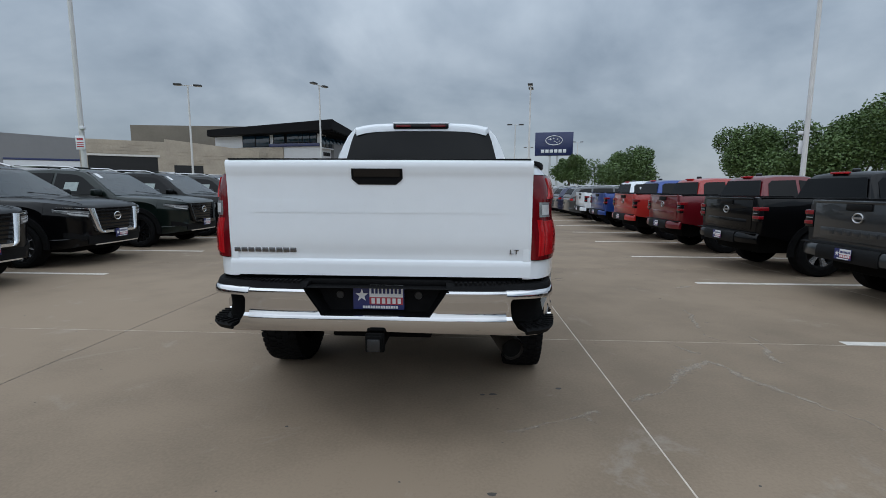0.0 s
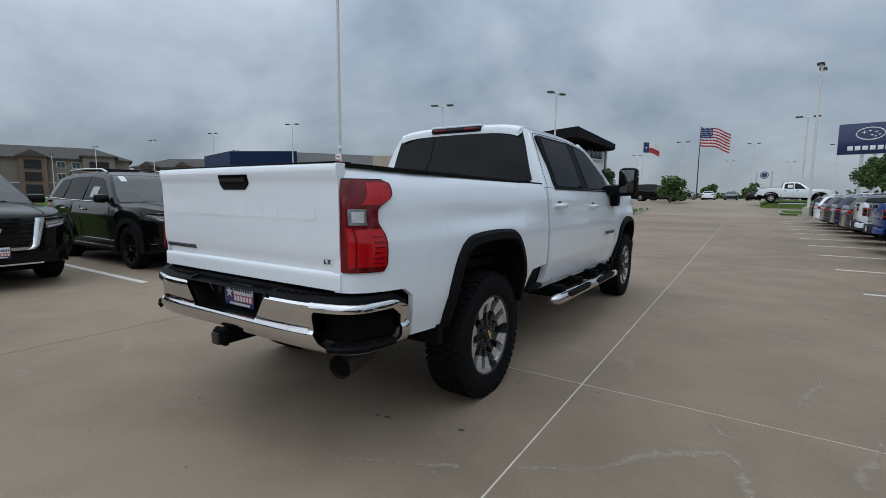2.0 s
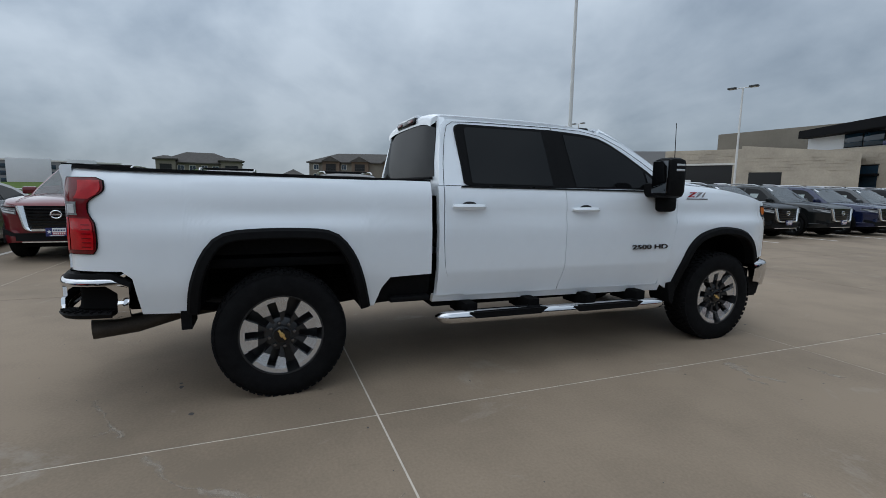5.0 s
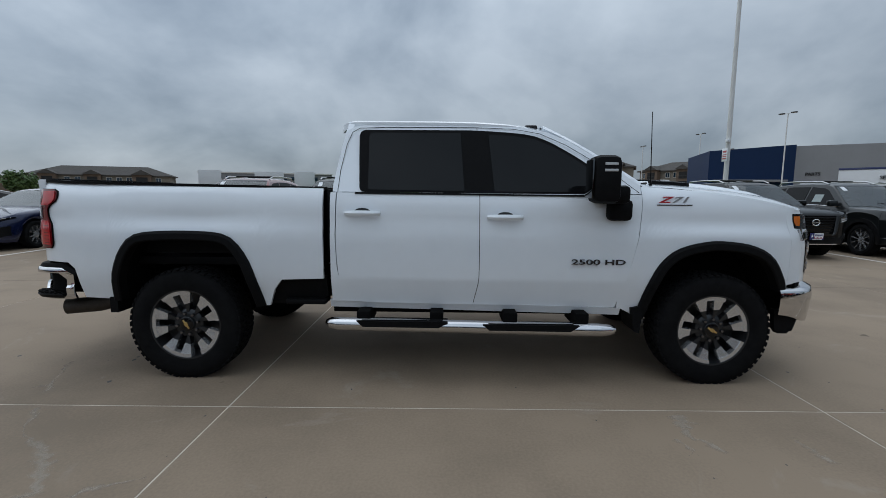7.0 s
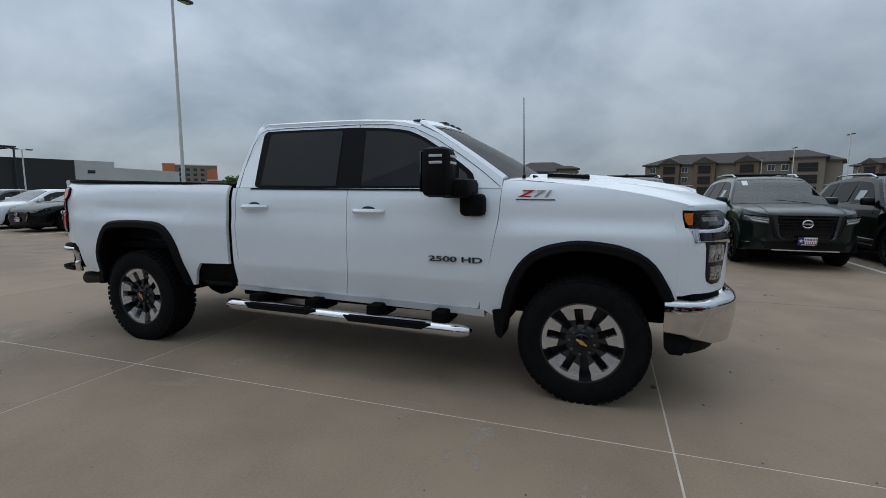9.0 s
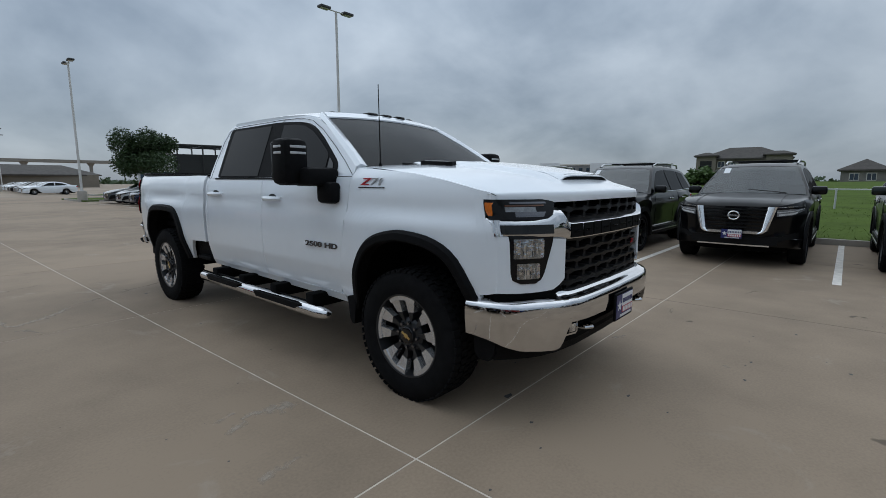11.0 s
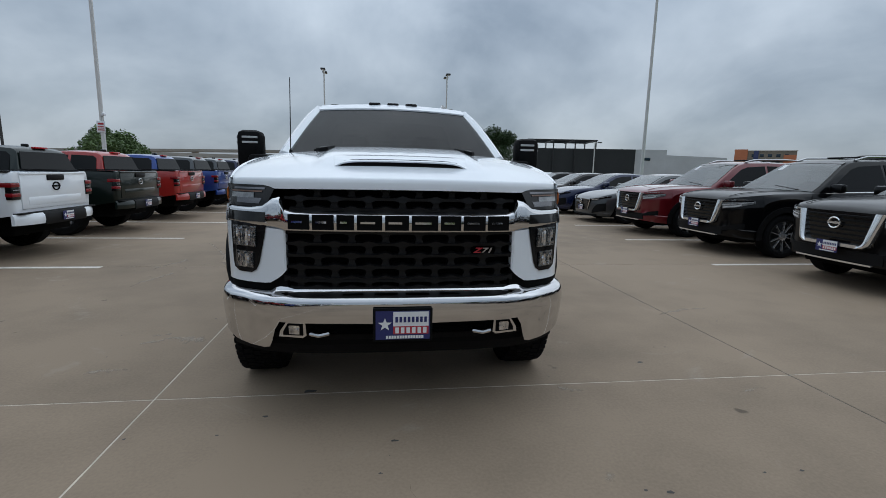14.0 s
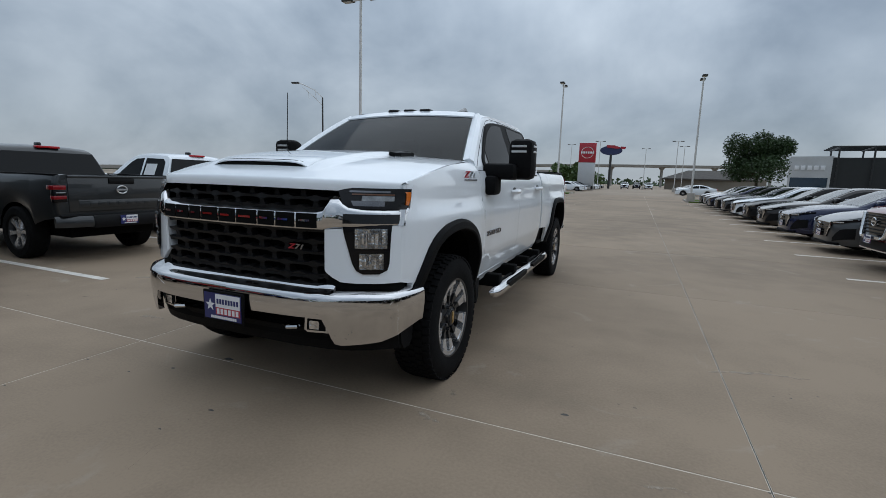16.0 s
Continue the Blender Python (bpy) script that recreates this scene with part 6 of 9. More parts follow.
def house_shell(owner, ys, base, roof, hx, paint_mat, name="cabin", screen=None):
    bm = bmesh.new()
    loops = []
    for y in ys:
        zb, zr = base(y), max(roof(y), base(y) + 0.012)
        zs = max(zb + 0.006, zr - 0.055)
        half = [(hx(zb), zb), (hx(zs), zs), (hx(zs) - 0.022, zs + (zr - zs) * 0.6), (hx(zs) - 0.075, zr), (hx(zs) * 0.5, zr + 0.018)]
        loops.append([(x, y, z) for x, z in half] + [(0, y, zr + 0.024)] + [(-x, y, z) for x, z in reversed(half)])
    vv = rings(bm, loops, False, False)
    bm.faces.new(vv[0])
    bm.faces.new(vv[-1][::-1])
    if screen:
        # the opening of the windscreen
        gone = [f for f in bm.faces if len(f.verts) == 4 and screen[0] < f.calc_center_median().y < screen[1] and abs(f.calc_center_median().x) < 0.62 and abs(f.normal.x) < 0.5]
        bmesh.ops.delete(bm, geom=gone, context="FACES")
    return painted(part(name, bm, paint_mat, owner), paint_mat)


def top_glass(owner, name, y0, y1, roof, hx, mat, inset=0.085, n=8):
    def place(u, y, d):
        zs = roof(y) - 0.055
        return (u * (hx(zs) - inset), y, roof(y) + 0.024 - 0.02 * u * u + 0.006 - d)
    part(name, grid(bmesh.new(), span(-1, 1, 8), span(y0, y1, n), place, 0.01), mat, owner)


def side_glass(owner, polys, hx, mat, name="side_window"):
    for s in (1, -1):
        for poly in polys:
            part(name, plate(bmesh.new(), poly, lambda y, z, d: (s * (hx(z) + 0.005 - d), y, z), 0.012), mat, owner)


def seats(owner, rows, z=0.95):
    for x in (-0.38, 0.38):
        for y in rows:
            part("seat", boxes((x - 0.24, x + 0.24, y, y + 0.14, z - 0.2, z + 0.36, 0.05), (x - 0.12, x + 0.12, y + 0.02, y + 0.11, z + 0.38, z + 0.54, 0.03)), M_INTERIOR, owner)


def mirrors(owner, x, y, z, paint_mat):
    for s in (1, -1):
        m = part("door_mirror", boxes((min(s * x, s * (x + 0.23)), max(s * x, s * (x + 0.23)), y - 0.06, y + 0.07, z, z + 0.15, 0.035)), paint_mat, owner)
        painted(m, paint_mat)


def ring_badge(owner, at, r, facing_y, mat):
    bm = bmesh.new()
    tube(bm, [(at[0] + r * math.cos(a), at[1], at[2] + 0.86 * r * math.sin(a)) for a in span(0, 2 * math.pi, 24)], 0.011, 6, False)
    box(bm, at[0] - r * 1.15, at[0] + r * 1.15, at[1] - 0.008, at[1] + 0.008, at[2] - 0.014, at[2] + 0.014)
    part("badge", bm, mat, owner, "bright ring badge with a bar")


def front_lip(xy):
    f = curve(xy)
    return lambda x, z, d, off=0.0: (x, f(abs(x)) + off - d, z)


def build_suv(paint_mat, dark_front=False, rims="split", rim_mat=None):
    o = thing("suv", "parked suv", "suv")
    axles = [(1.53, 0.385), (-1.37, 0.385)]
    outline = [(-2.49, 0.74), (-2.46, 0.82), (-2.36, 0.90), (-2.1, 0.955), (-1.5, 0.985), (1.5, 0.985), (1.9, 0.96), (2.12, 0.92), (2.28, 0.86), (2.38, 0.79), (2.45, 0.69), (2.49, 0.56)]
    plan = curve(outline)
    base = broken([(-2.49, 0.42), (-2.2, 0.34), (-1.9, 0.30), (1.9, 0.30), (2.2, 0.32), (2.49, 0.36)])
    top = curve([(-2.49, 1.02), (-2.42, 1.14), (-2.3, 1.20), (-1.0, 1.19), (0.9, 1.155), (1.2, 1.145), (1.8, 1.115), (2.2, 1.075), (2.4, 1.04), (2.46, 1.02), (2.49, 0.99)])
    prof = broken([(0, 0.955), (0.1, 0.975), (0.20, 0.985), (0.22, 0.966), (0.45, 0.972), (0.62, 0.985), (0.72, 1.0), (0.76, 0.992), (0.86, 0.972), (0.94, 0.955), (1.0, 0.925)])
    crown = broken([(-2.49, 0.02), (0.9, 0.03), (1.3, 0.055), (2.3, 0.045), (2.49, 0.01)])
    low = arch_low(base, axles, 0.455)
    ys = sorted(set([-2.49, -2.47, -2.44, -2.38, -2.3, -2.2, -2.0, -0.7, -0.3, 0.1, 0.5, 0.9, 2.05, 2.15, 2.25, 2.33, 2.4, 2.45, 2.48, 2.49] + [yc + 0.4549 * math.cos(math.radians(a)) for yc, _ in axles for a in range(0, 181, 12)] + [yc + k * 0.4555 for yc, _ in axles for k in (-1, 1)]))
    body = painted(part("body", shell(ys, low, top, plan, prof, crown, None, [0, 0.1, 0.20, 0.22, 0.45, 0.62, 0.72, 0.76, 0.86, 0.94, 1.0]), paint_mat, o, angle=24), paint_mat)
    hx = broken([(1.10, 0.92), (1.22, 0.895), (1.70, 0.675), (1.75, 0.65)])
    hb = broken([(-2.45, 1.14), (-2.3, 1.19), (0.9, 1.14), (1.05, 1.12)])
    roof = curve([(-2.47, 1.16), (-2.42, 1.30), (-2.28, 1.55), (-2.18, 1.66), (-1.9, 1.715), (-1.2, 1.76), (-0.5, 1.77), (0.0, 1.745), (0.18, 1.70), (0.6, 1.435), (1.03, 1.145)])
    house_shell(o, [-2.46, -2.42, -2.35, -2.28, -2.18, -2.0, -1.7, -1.2, -0.7, -0.2, 0.0, 0.1, 0.18, 0.35, 0.55, 0.75, 0.92, 1.03], hb, roof, hx, paint_mat, "cabin", (0.2, 1.0))
    top_glass(o, "windscreen", 0.17, 1.0, roof, hx, M_SCREEN, 0.075)
    ws = o.children[-1]
    part("shade_band", grid(bmesh.new(), span(-1, 1, 8), span(0.165, 0.25, 3), lambda u, y, d: (u * (hx(roof(y) - 0.055) - 0.075), y, roof(y) + 0.024 - 0.02 * u * u + 0.009 - d), 0.002), M_GLOSSBLACK, ws)
    part("inner_mirror", boxes((-0.12, 0.12, 0.20, 0.24, 1.52, 1.59, 0.015)), M_SEAM, o)
    top_glass(o, "back_window", -2.42, -2.24, roof, hx, M_DARKGLASS, 0.12, 3)
    side_glass(o, [[(0.72, 1.185), (0.64, 1.24), (0.16, 1.58), (-0.02, 1.64), (-0.48, 1.675), (-0.48, 1.21)], [(-0.55, 1.21), (-0.55, 1.677), (-1.2, 1.675), (-1.42, 1.66), (-1.50, 1.23)], [(-1.57, 1.235), (-1.50, 1.655), (-1.98, 1.61), (-2.2, 1.30), (-2.18, 1.255)]], hx, M_DARKGLASS)
    bright = M_GLOSSBLACK if dark_front else M_CHROME
    for s in (1, -1):
        lo = lambda a, b: (min(s * a, s * b), max(s * a, s * b))
        part("belt_trim", tube(bmesh.new(), [(s * (hx(z) + 0.008), y, z) for y, z in ((0.80, 1.16), (0.0, 1.185), (-1.5, 1.21), (-2.2, 1.235))], 0.011, 6), bright, o)
        part("roof_rail", tube(bmesh.new(), [(s * 0.61, -1.95, 1.74), (s * 0.625, -1.82, 1.815), (s * 0.63, -1.0, 1.84), (s * 0.62, -0.25, 1.82), (s * 0.61, -0.02, 1.755)], 0.019, 8), M_SATIN, o)
        part("sill_trim", boxes((*lo(0.93, 0.992), -0.92, 1.08, 0.30, 0.455, 0.014)), M_CLAD, o)
        part("sill_strip", boxes((*lo(0.985, 1.0), -0.80, 0.98, 0.36, 0.385, 0.004)), M_SATIN, o)
        for y in (0.0, -1.0):
            part("door_handle", boxes((*lo(0.96, 1.0), y - 0.42, y - 0.20, 1.015, 1.05, 0.012)), bright, o)
        part("tail_lamp", boxes((*lo(0.60, 0.90), -2.475, -2.33, 0.98, 1.10, 0.03)), M_REDLENS, o)
        for y in (-0.52, 0.80):
            part("door_seam", tube(bmesh.new(), [(s * 0.962, y, 0.47), (s * 0.968, y, 0.75), (s * 0.975, y, 0.92), (s * 0.955, y, 1.1)], 0.004, 5), M_SEAM, o)
        part("hood_crease", tube(bmesh.new(), [(s * 0.60, y, top(y) + crown(y) * 0.62 + 0.010) for y in span(1.1, 2.4, 8)], 0.006, 5), paint_mat, body)["coat"] = 1
        painted(body.children[-1], paint_mat)
    for y in (-0.75, -1.55):
        part("roof_cross_bar", tube(bmesh.new(), [(-0.62, y, 1.84), (0.62, y, 1.84)], 0.017, 8), M_CLAD, o)
    flares(o, axles, 0.45, plan, 0.075, M_CLAD, low)
    back = curve([(p[1], p[0]) for p in outline[:4:-1]])
    fr = lambda x, z, d, off=0.0: (x, back(max(0.56, abs(x))) + 0.022 * (1 - (min(abs(x), 0.56) / 0.56) ** 2) + off - d, z)
    def pane(xs, z0, z1, off, dep, s=1, nz=2):
        return grid(bmesh.new(), xs, span(0, 1, nz), lambda x, v, d: fr(s * x, z0(x) + v * (z1(x) - z0(x)), d, off), dep)
    c = lambda v: (lambda x: v)
    g = part("grille", pane(span(-0.50, 0.50, 8), c(0.60), c(1.0), 0.006, 0.05), M_GLOSSBLACK, o, "black grille with bars")
    for z in (0.655, 0.715, 0.775, 0.835, 0.895, 0.95):
        rings(bm := bmesh.new(), [[fr(x, z - 0.014 + 0.02 * x * x, 0, 0.0), fr(x, z + 0.014 + 0.02 * x * x, 0, 0.0), fr(x, z + 0.006 + 0.02 * x * x, 0, 0.026), fr(x, z - 0.010 + 0.02 * x * x, 0, 0.026)] for x in span(-0.45, 0.45, 6)])
        part("grille_bar", bm, M_CLAD, g)
    for s in (1, -1):
        # broad bright bar from the bonnet's edge down to the rounded foot of the grille
        inner, outer = broken([(0.565, 0.30), (0.60, 0.385), (0.64, 0.405), (1.0, 0.465)]), broken([(0.565, 0.42), (0.60, 0.47), (0.64, 0.49), (1.0, 0.585)])
        bm = grid(bmesh.new(), span(0, 1, 7), [0.565, 0.58, 0.60, 0.64, 0.75, 0.88, 1.0], lambda u, z, d: fr(s * (inner(z) + u * (outer(z) - inner(z))), z, d, 0.036 + 0.11 * (1.0 - z) - 0.022 * abs(2 * u - 1) ** 3), 0.09)
        part("grille_frame", bm, M_GLOSSBLACK if dark_front else M_BRIGHT, g, "" if dark_front else "broad chrome bar beside the grille")
        xs = [0.585, 0.62, 0.66, 0.70, 0.74, 0.78, 0.81, 0.84, 0.865, 0.89, 0.91]
        zt, zl = broken([(0.58, 0.965), (0.80, 0.985), (0.91, 0.995)]), broken([(0.58, 0.845), (0.80, 0.88), (0.91, 0.945)])
        hl = part("headlamp", pane(xs, zl, zt, 0.016, 0.04, s), M_LAMPGREY, o, "clear headlamp with bright bars")
        part("lamp_bar", pane(xs, lambda x: 0.5 * (zt(x) + zl(x)) + 0.003, lambda x: 0.5 * (zt(x) + zl(x)) + 0.012, 0.022, 0.01, s, 1), M_CLEAR, hl)
        part("lamp_shade", pane(xs, lambda x: zt(x) - 0.012, lambda x: zt(x) + 0.006, 0.022, 0.01, s, 1), M_SMOKED, hl)
        part("accent_strip", pane([0.585, 0.64, 0.70, 0.76, 0.82, 0.86, 0.90], lambda x: zt(x) + 0.022, lambda x: zt(x) + 0.030, 0.014, 0.01, s, 1), M_BRIGHT, o) if not dark_front else None
        part("lamp_lens", pane([0.61, 0.66, 0.70, 0.74, 0.78, 0.81, 0.84], lambda x: zl(x) + 0.010, lambda x: zl(x) + 0.034, 0.021, 0.01, s, 1), M_CLEAR, hl)
        part("bumper_vent", pane([0.60, 0.68, 0.75, 0.80, 0.84, 0.87], broken([(0.60, 0.46), (0.87, 0.50)]), broken([(0.60, 0.50), (0.75, 0.57), (0.87, 0.60)]), 0.008, 0.02, s), M_CLAD, o)
    part("grille_sill", pane(span(-0.36, 0.36, 6), c(0.56), c(0.60), 0.082, 0.08), M_GLOSSBLACK if dark_front else M_BRIGHT, g)
    part("lower_grille", pane(span(-0.62, 0.62, 8), c(0.385), c(0.52), 0.012, 0.03), M_CLAD, o)
    part("skid_strip", pane(span(-0.52, 0.52, 6), c(0.355), c(0.376), 0.03, 0.03), M_BRIGHT, o)
    ring_badge(o, (0, 2.552, 0.85), 0.078, 1, M_BRIGHT)
    dealer_plate(o, (0, 2.606, 0.545), 0.15, 0.075, 0)
    mirrors(o, 0.90, 0.66, 1.17, M_GLOSSBLACK if dark_front else paint_mat)
    seats(o, (0.0, -0.95, -1.7), 1.08)
    part("dashboard", boxes((-0.78, 0.78, 0.50, 0.95, 0.90, 1.14, 0.04)), M_INTERIOR, o)
    part("wiper", tube(bmesh.new(), [(-0.55, 0.98, 1.20), (-0.2, 0.93, 1.235), (0.05, 0.90, 1.26)], 0.010, 6), M_SEAM, o)
    part("underbody", boxes((-0.70, 0.70, -2.2, 2.2, 0.24, 0.62, 0.02), (-0.88, 0.88, -0.9, 1.05, 0.26, 0.5)), M_UNDER, o)
    part("window_sticker", grid(bmesh.new(), [0.455, 0.51, 0.565], span(0.27, 0.43, 3), lambda x, y, d: (x, y, roof(y) + 0.024 - 0.02 * (x / 0.62) ** 2 + 0.011 - d), 0.002), M_PAPER, o, "white paper on the windscreen")
    # lies outside the pane; the glass's dimming is in the paper's colour
    part("side_paper", plate(bmesh.new(), [(0.10, 1.27), (0.10, 1.47), (-0.22, 1.47), (-0.22, 1.27)], lambda y, z, d: (hx(z) + 0.012 - d, y, z), 0.003), M_SHADEDPAPER, o, "price paper in the side window")
    for y in (1.53, -1.37):
        for x in (0.965, -0.965):
            wheel_part(o, x, y, 0.385, 0.125, 0.275, rims, rim_mat or M_MACHINED)
    return o


def build_sedan(paint_mat):
    o = thing("sedan", "parked sedan", "car")
    axles = [(1.48, 0.335), (-1.345, 0.335)]
    plan = curve([(-2.45, 0.66), (-2.42, 0.76), (-2.3, 0.85), (-2.0, 0.90), (-1.4, 0.925), (1.4, 0.925), (1.9, 0.885), (2.15, 0.82), (2.3, 0.72), (2.4, 0.58), (2.45, 0.42)])
    base = broken([(-2.45, 0.36), (-2.1, 0.25), (-1.8, 0.20), (1.9, 0.20), (2.2, 0.20), (2.45, 0.24)])
    top = curve([(-2.45, 0.92), (-2.38, 1.02), (-2.0, 1.06), (-1.4, 1.03), (0.9, 0.955), (1.3, 0.93), (1.9, 0.85), (2.2, 0.77), (2.38, 0.70), (2.45, 0.62)])
    prof = curve([(0, 0.94), (0.15, 0.975), (0.4, 1.0), (0.65, 0.995), (0.8, 0.98), (0.92, 0.955), (1.0, 0.92)])
    crown = broken([(-2.45, 0.01), (-2.0, 0.02), (0.9, 0.04), (1.5, 0.055), (2.3, 0.04), (2.45, 0.01)])
    low = arch_low(base, axles, 0.375)
    ys = sorted(set([-2.45, -2.43, -2.38, -2.3, -2.15, -2.0, -0.7, -0.2, 0.3, 0.8, 1.95, 2.05, 2.15, 2.25, 2.32, 2.38, 2.42, 2.45] + [yc + 0.3749 * math.cos(math.radians(a)) for yc, _ in axles for a in range(0, 181, 14)]))
    painted(part("body", shell(ys, low, top, plan, prof, crown), paint_mat, o, angle=40), paint_mat)
    hx = broken([(0.92, 0.86), (1.02, 0.84), (1.42, 0.60)])
    hb = broken([(-1.95, 1.03), (-1.4, 1.02), (0.9, 0.95), (1.1, 0.935)])
    roof = curve([(-1.95, 1.05), (-1.6, 1.20), (-1.25, 1.33), (-0.8, 1.41), (-0.3, 1.435), (0.05, 1.415), (0.22, 1.38), (0.65, 1.18), (1.10, 0.955)])
    house_shell(o, [-1.95, -1.8, -1.6, -1.4, -1.2, -0.9, -0.5, -0.1, 0.1, 0.22, 0.4, 0.6, 0.8, 0.95, 1.1], hb, roof, hx, paint_mat, "cabin", (0.23, 1.0))
    top_glass(o, "windscreen", 0.25, 1.05, roof, hx, M_SCREEN)
    top_glass(o, "back_window", -1.85, -1.2, roof, hx, M_TINT, 0.11, 4)
    side_glass(o, [[(0.82, 0.985), (0.70, 1.05), (0.22, 1.285), (0.0, 1.335), (-0.33, 1.355), (-0.33, 1.01)], [(-0.40, 1.015), (-0.40, 1.355), (-0.8, 1.325), (-1.15, 1.25), (-1.5, 1.09), (-1.45, 1.05)]], hx, M_DARKGLASS)
    for s in (1, -1):
        part("belt_trim", tube(bmesh.new(), [(s * (hx(z) + 0.006), y, z) for y, z in ((0.86, 0.97), (0.0, 0.99), (-1.5, 1.035))], 0.008, 6), M_SATIN, o)
        part("door_seam", tube(tube(bmesh.new(), [(s * 0.929, -0.37, z) for z in (0.32, 0.6, 0.9)], 0.004, 5), [(s * 0.929, 0.82, z) for z in (0.32, 0.6, 0.88)], 0.004, 5), M_SEAM, o)
        part("tail_lamp", boxes((min(s * 0.45, s * 0.84), max(s * 0.45, s * 0.84), -2.46, -2.3, 0.86, 0.96, 0.03)), M_REDLENS, o)
        for y in (0.0, -0.95):
            part("door_handle", boxes((min(s * 0.92, s * 0.95), max(s * 0.92, s * 0.95), y - 0.30, y - 0.12, 0.83, 0.86, 0.01)), M_SATIN, o)
    fr = front_lip([(0.0, 2.475), (0.3, 2.468), (0.42, 2.456), (0.58, 2.41), (0.72, 2.312), (0.82, 2.165), (0.885, 1.92)])
    def pane(xs, z0, z1, off, dep, s=1, nz=2):
        return grid(bmesh.new(), xs, span(0, 1, nz), lambda x, v, d: fr(s * x, z0(x) + v * (z1(x) - z0(x)), d, off), dep)
    def strip(x0, x1, z0, z1, off, dep, n=8):
        return grid(bmesh.new(), span(x0, x1, n), [z0, z1], lambda x, z, d: fr(x, z, d, off), dep)
    pl = lambda pts, off, dep, s=1: plate(bmesh.new(), [(s * a, b) for a, b in pts], lambda x, z, d: fr(x, z, d, off), dep)
    g = part("grille", pl([(-0.52, 0.66), (-0.42, 0.36), (0.42, 0.36), (0.52, 0.66), (0.3, 0.68), (-0.3, 0.68)], 0.01, 0.05), M_GLOSSBLACK, o, "wide black grille")
    bm = bmesh.new()
    for k in range(5):
        z = 0.41 + k * 0.055
        rings(bm, [[fr(x, z - 0.006, 0, 0.008), fr(x, z + 0.006, 0, 0.008), fr(x, z, 0, 0.022)] for x in span(-0.40, 0.40, 6)])
    part("grille_bar", bm, M_CLAD, g)
    for s in (1, -1):
        hl = part("headlamp", pane([0.52, 0.58, 0.64, 0.70, 0.75, 0.80, 0.84, 0.87], broken([(0.52, 0.645), (0.70, 0.665), (0.87, 0.75)]), broken([(0.52, 0.70), (0.70, 0.735), (0.87, 0.785)]), 0.016, 0.03, s), M_SMOKED, o, "slim headlamp")
        part("lamp_bar", pane([0.56, 0.62, 0.68, 0.74, 0.80, 0.85], broken([(0.52, 0.685), (0.70, 0.72), (0.87, 0.772)]), broken([(0.52, 0.70), (0.70, 0.735), (0.87, 0.785)]), 0.021, 0.01, s, 1), M_CLEAR, hl)
        part("lamp_lens", pane([0.58, 0.64, 0.70, 0.75], broken([(0.52, 0.66), (0.80, 0.69)]), broken([(0.52, 0.68), (0.80, 0.715)]), 0.021, 0.01, s, 1), M_REFLECT, hl)
        part("bumper_vent", pane([0.60, 0.66, 0.72, 0.77, 0.81, 0.84], broken([(0.60, 0.28), (0.84, 0.36)]), broken([(0.60, 0.36), (0.70, 0.54), (0.84, 0.58)]), 0.014, 0.02, s), M_CLAD, o)
        part("grille_wing", pane([0.42, 0.45, 0.48, 0.51], broken([(0.42, 0.36), (0.51, 0.60)]), broken([(0.42, 0.40), (0.45, 0.52), (0.51, 0.69)]), 0.02, 0.02, s), M_CHROME, g)
    part("chin", strip(-0.70, 0.70, 0.20, 0.25, 0.02, 0.04), M_PLASTIC, o)
    ring_badge(o, (0, 2.50, 0.60), 0.065, 1, M_CHROME)
    dealer_plate(o, (0, 2.49, 0.43), 0.15, 0.075, 0)
    mirrors(o, 0.85, 0.72, 0.98, paint_mat)
    seats(o, (0.0, -0.85), 0.78)
    part("dashboard", boxes((-0.72, 0.72, 0.55, 0.85, 0.7, 0.95, 0.04)), M_INTERIOR, o)
    part("underbody", boxes((-0.66, 0.66, -2.2, 2.15, 0.16, 0.5, 0.02), (-0.86, 0.86, -0.9, 1.05, 0.18, 0.4)), M_UNDER, o)
    for y in (1.48, -1.345):
        for x in (0.915, -0.915):
            wheel_part(o, x, y, 0.335, 0.108, 0.235, "split", M_MACHINED)
    return o


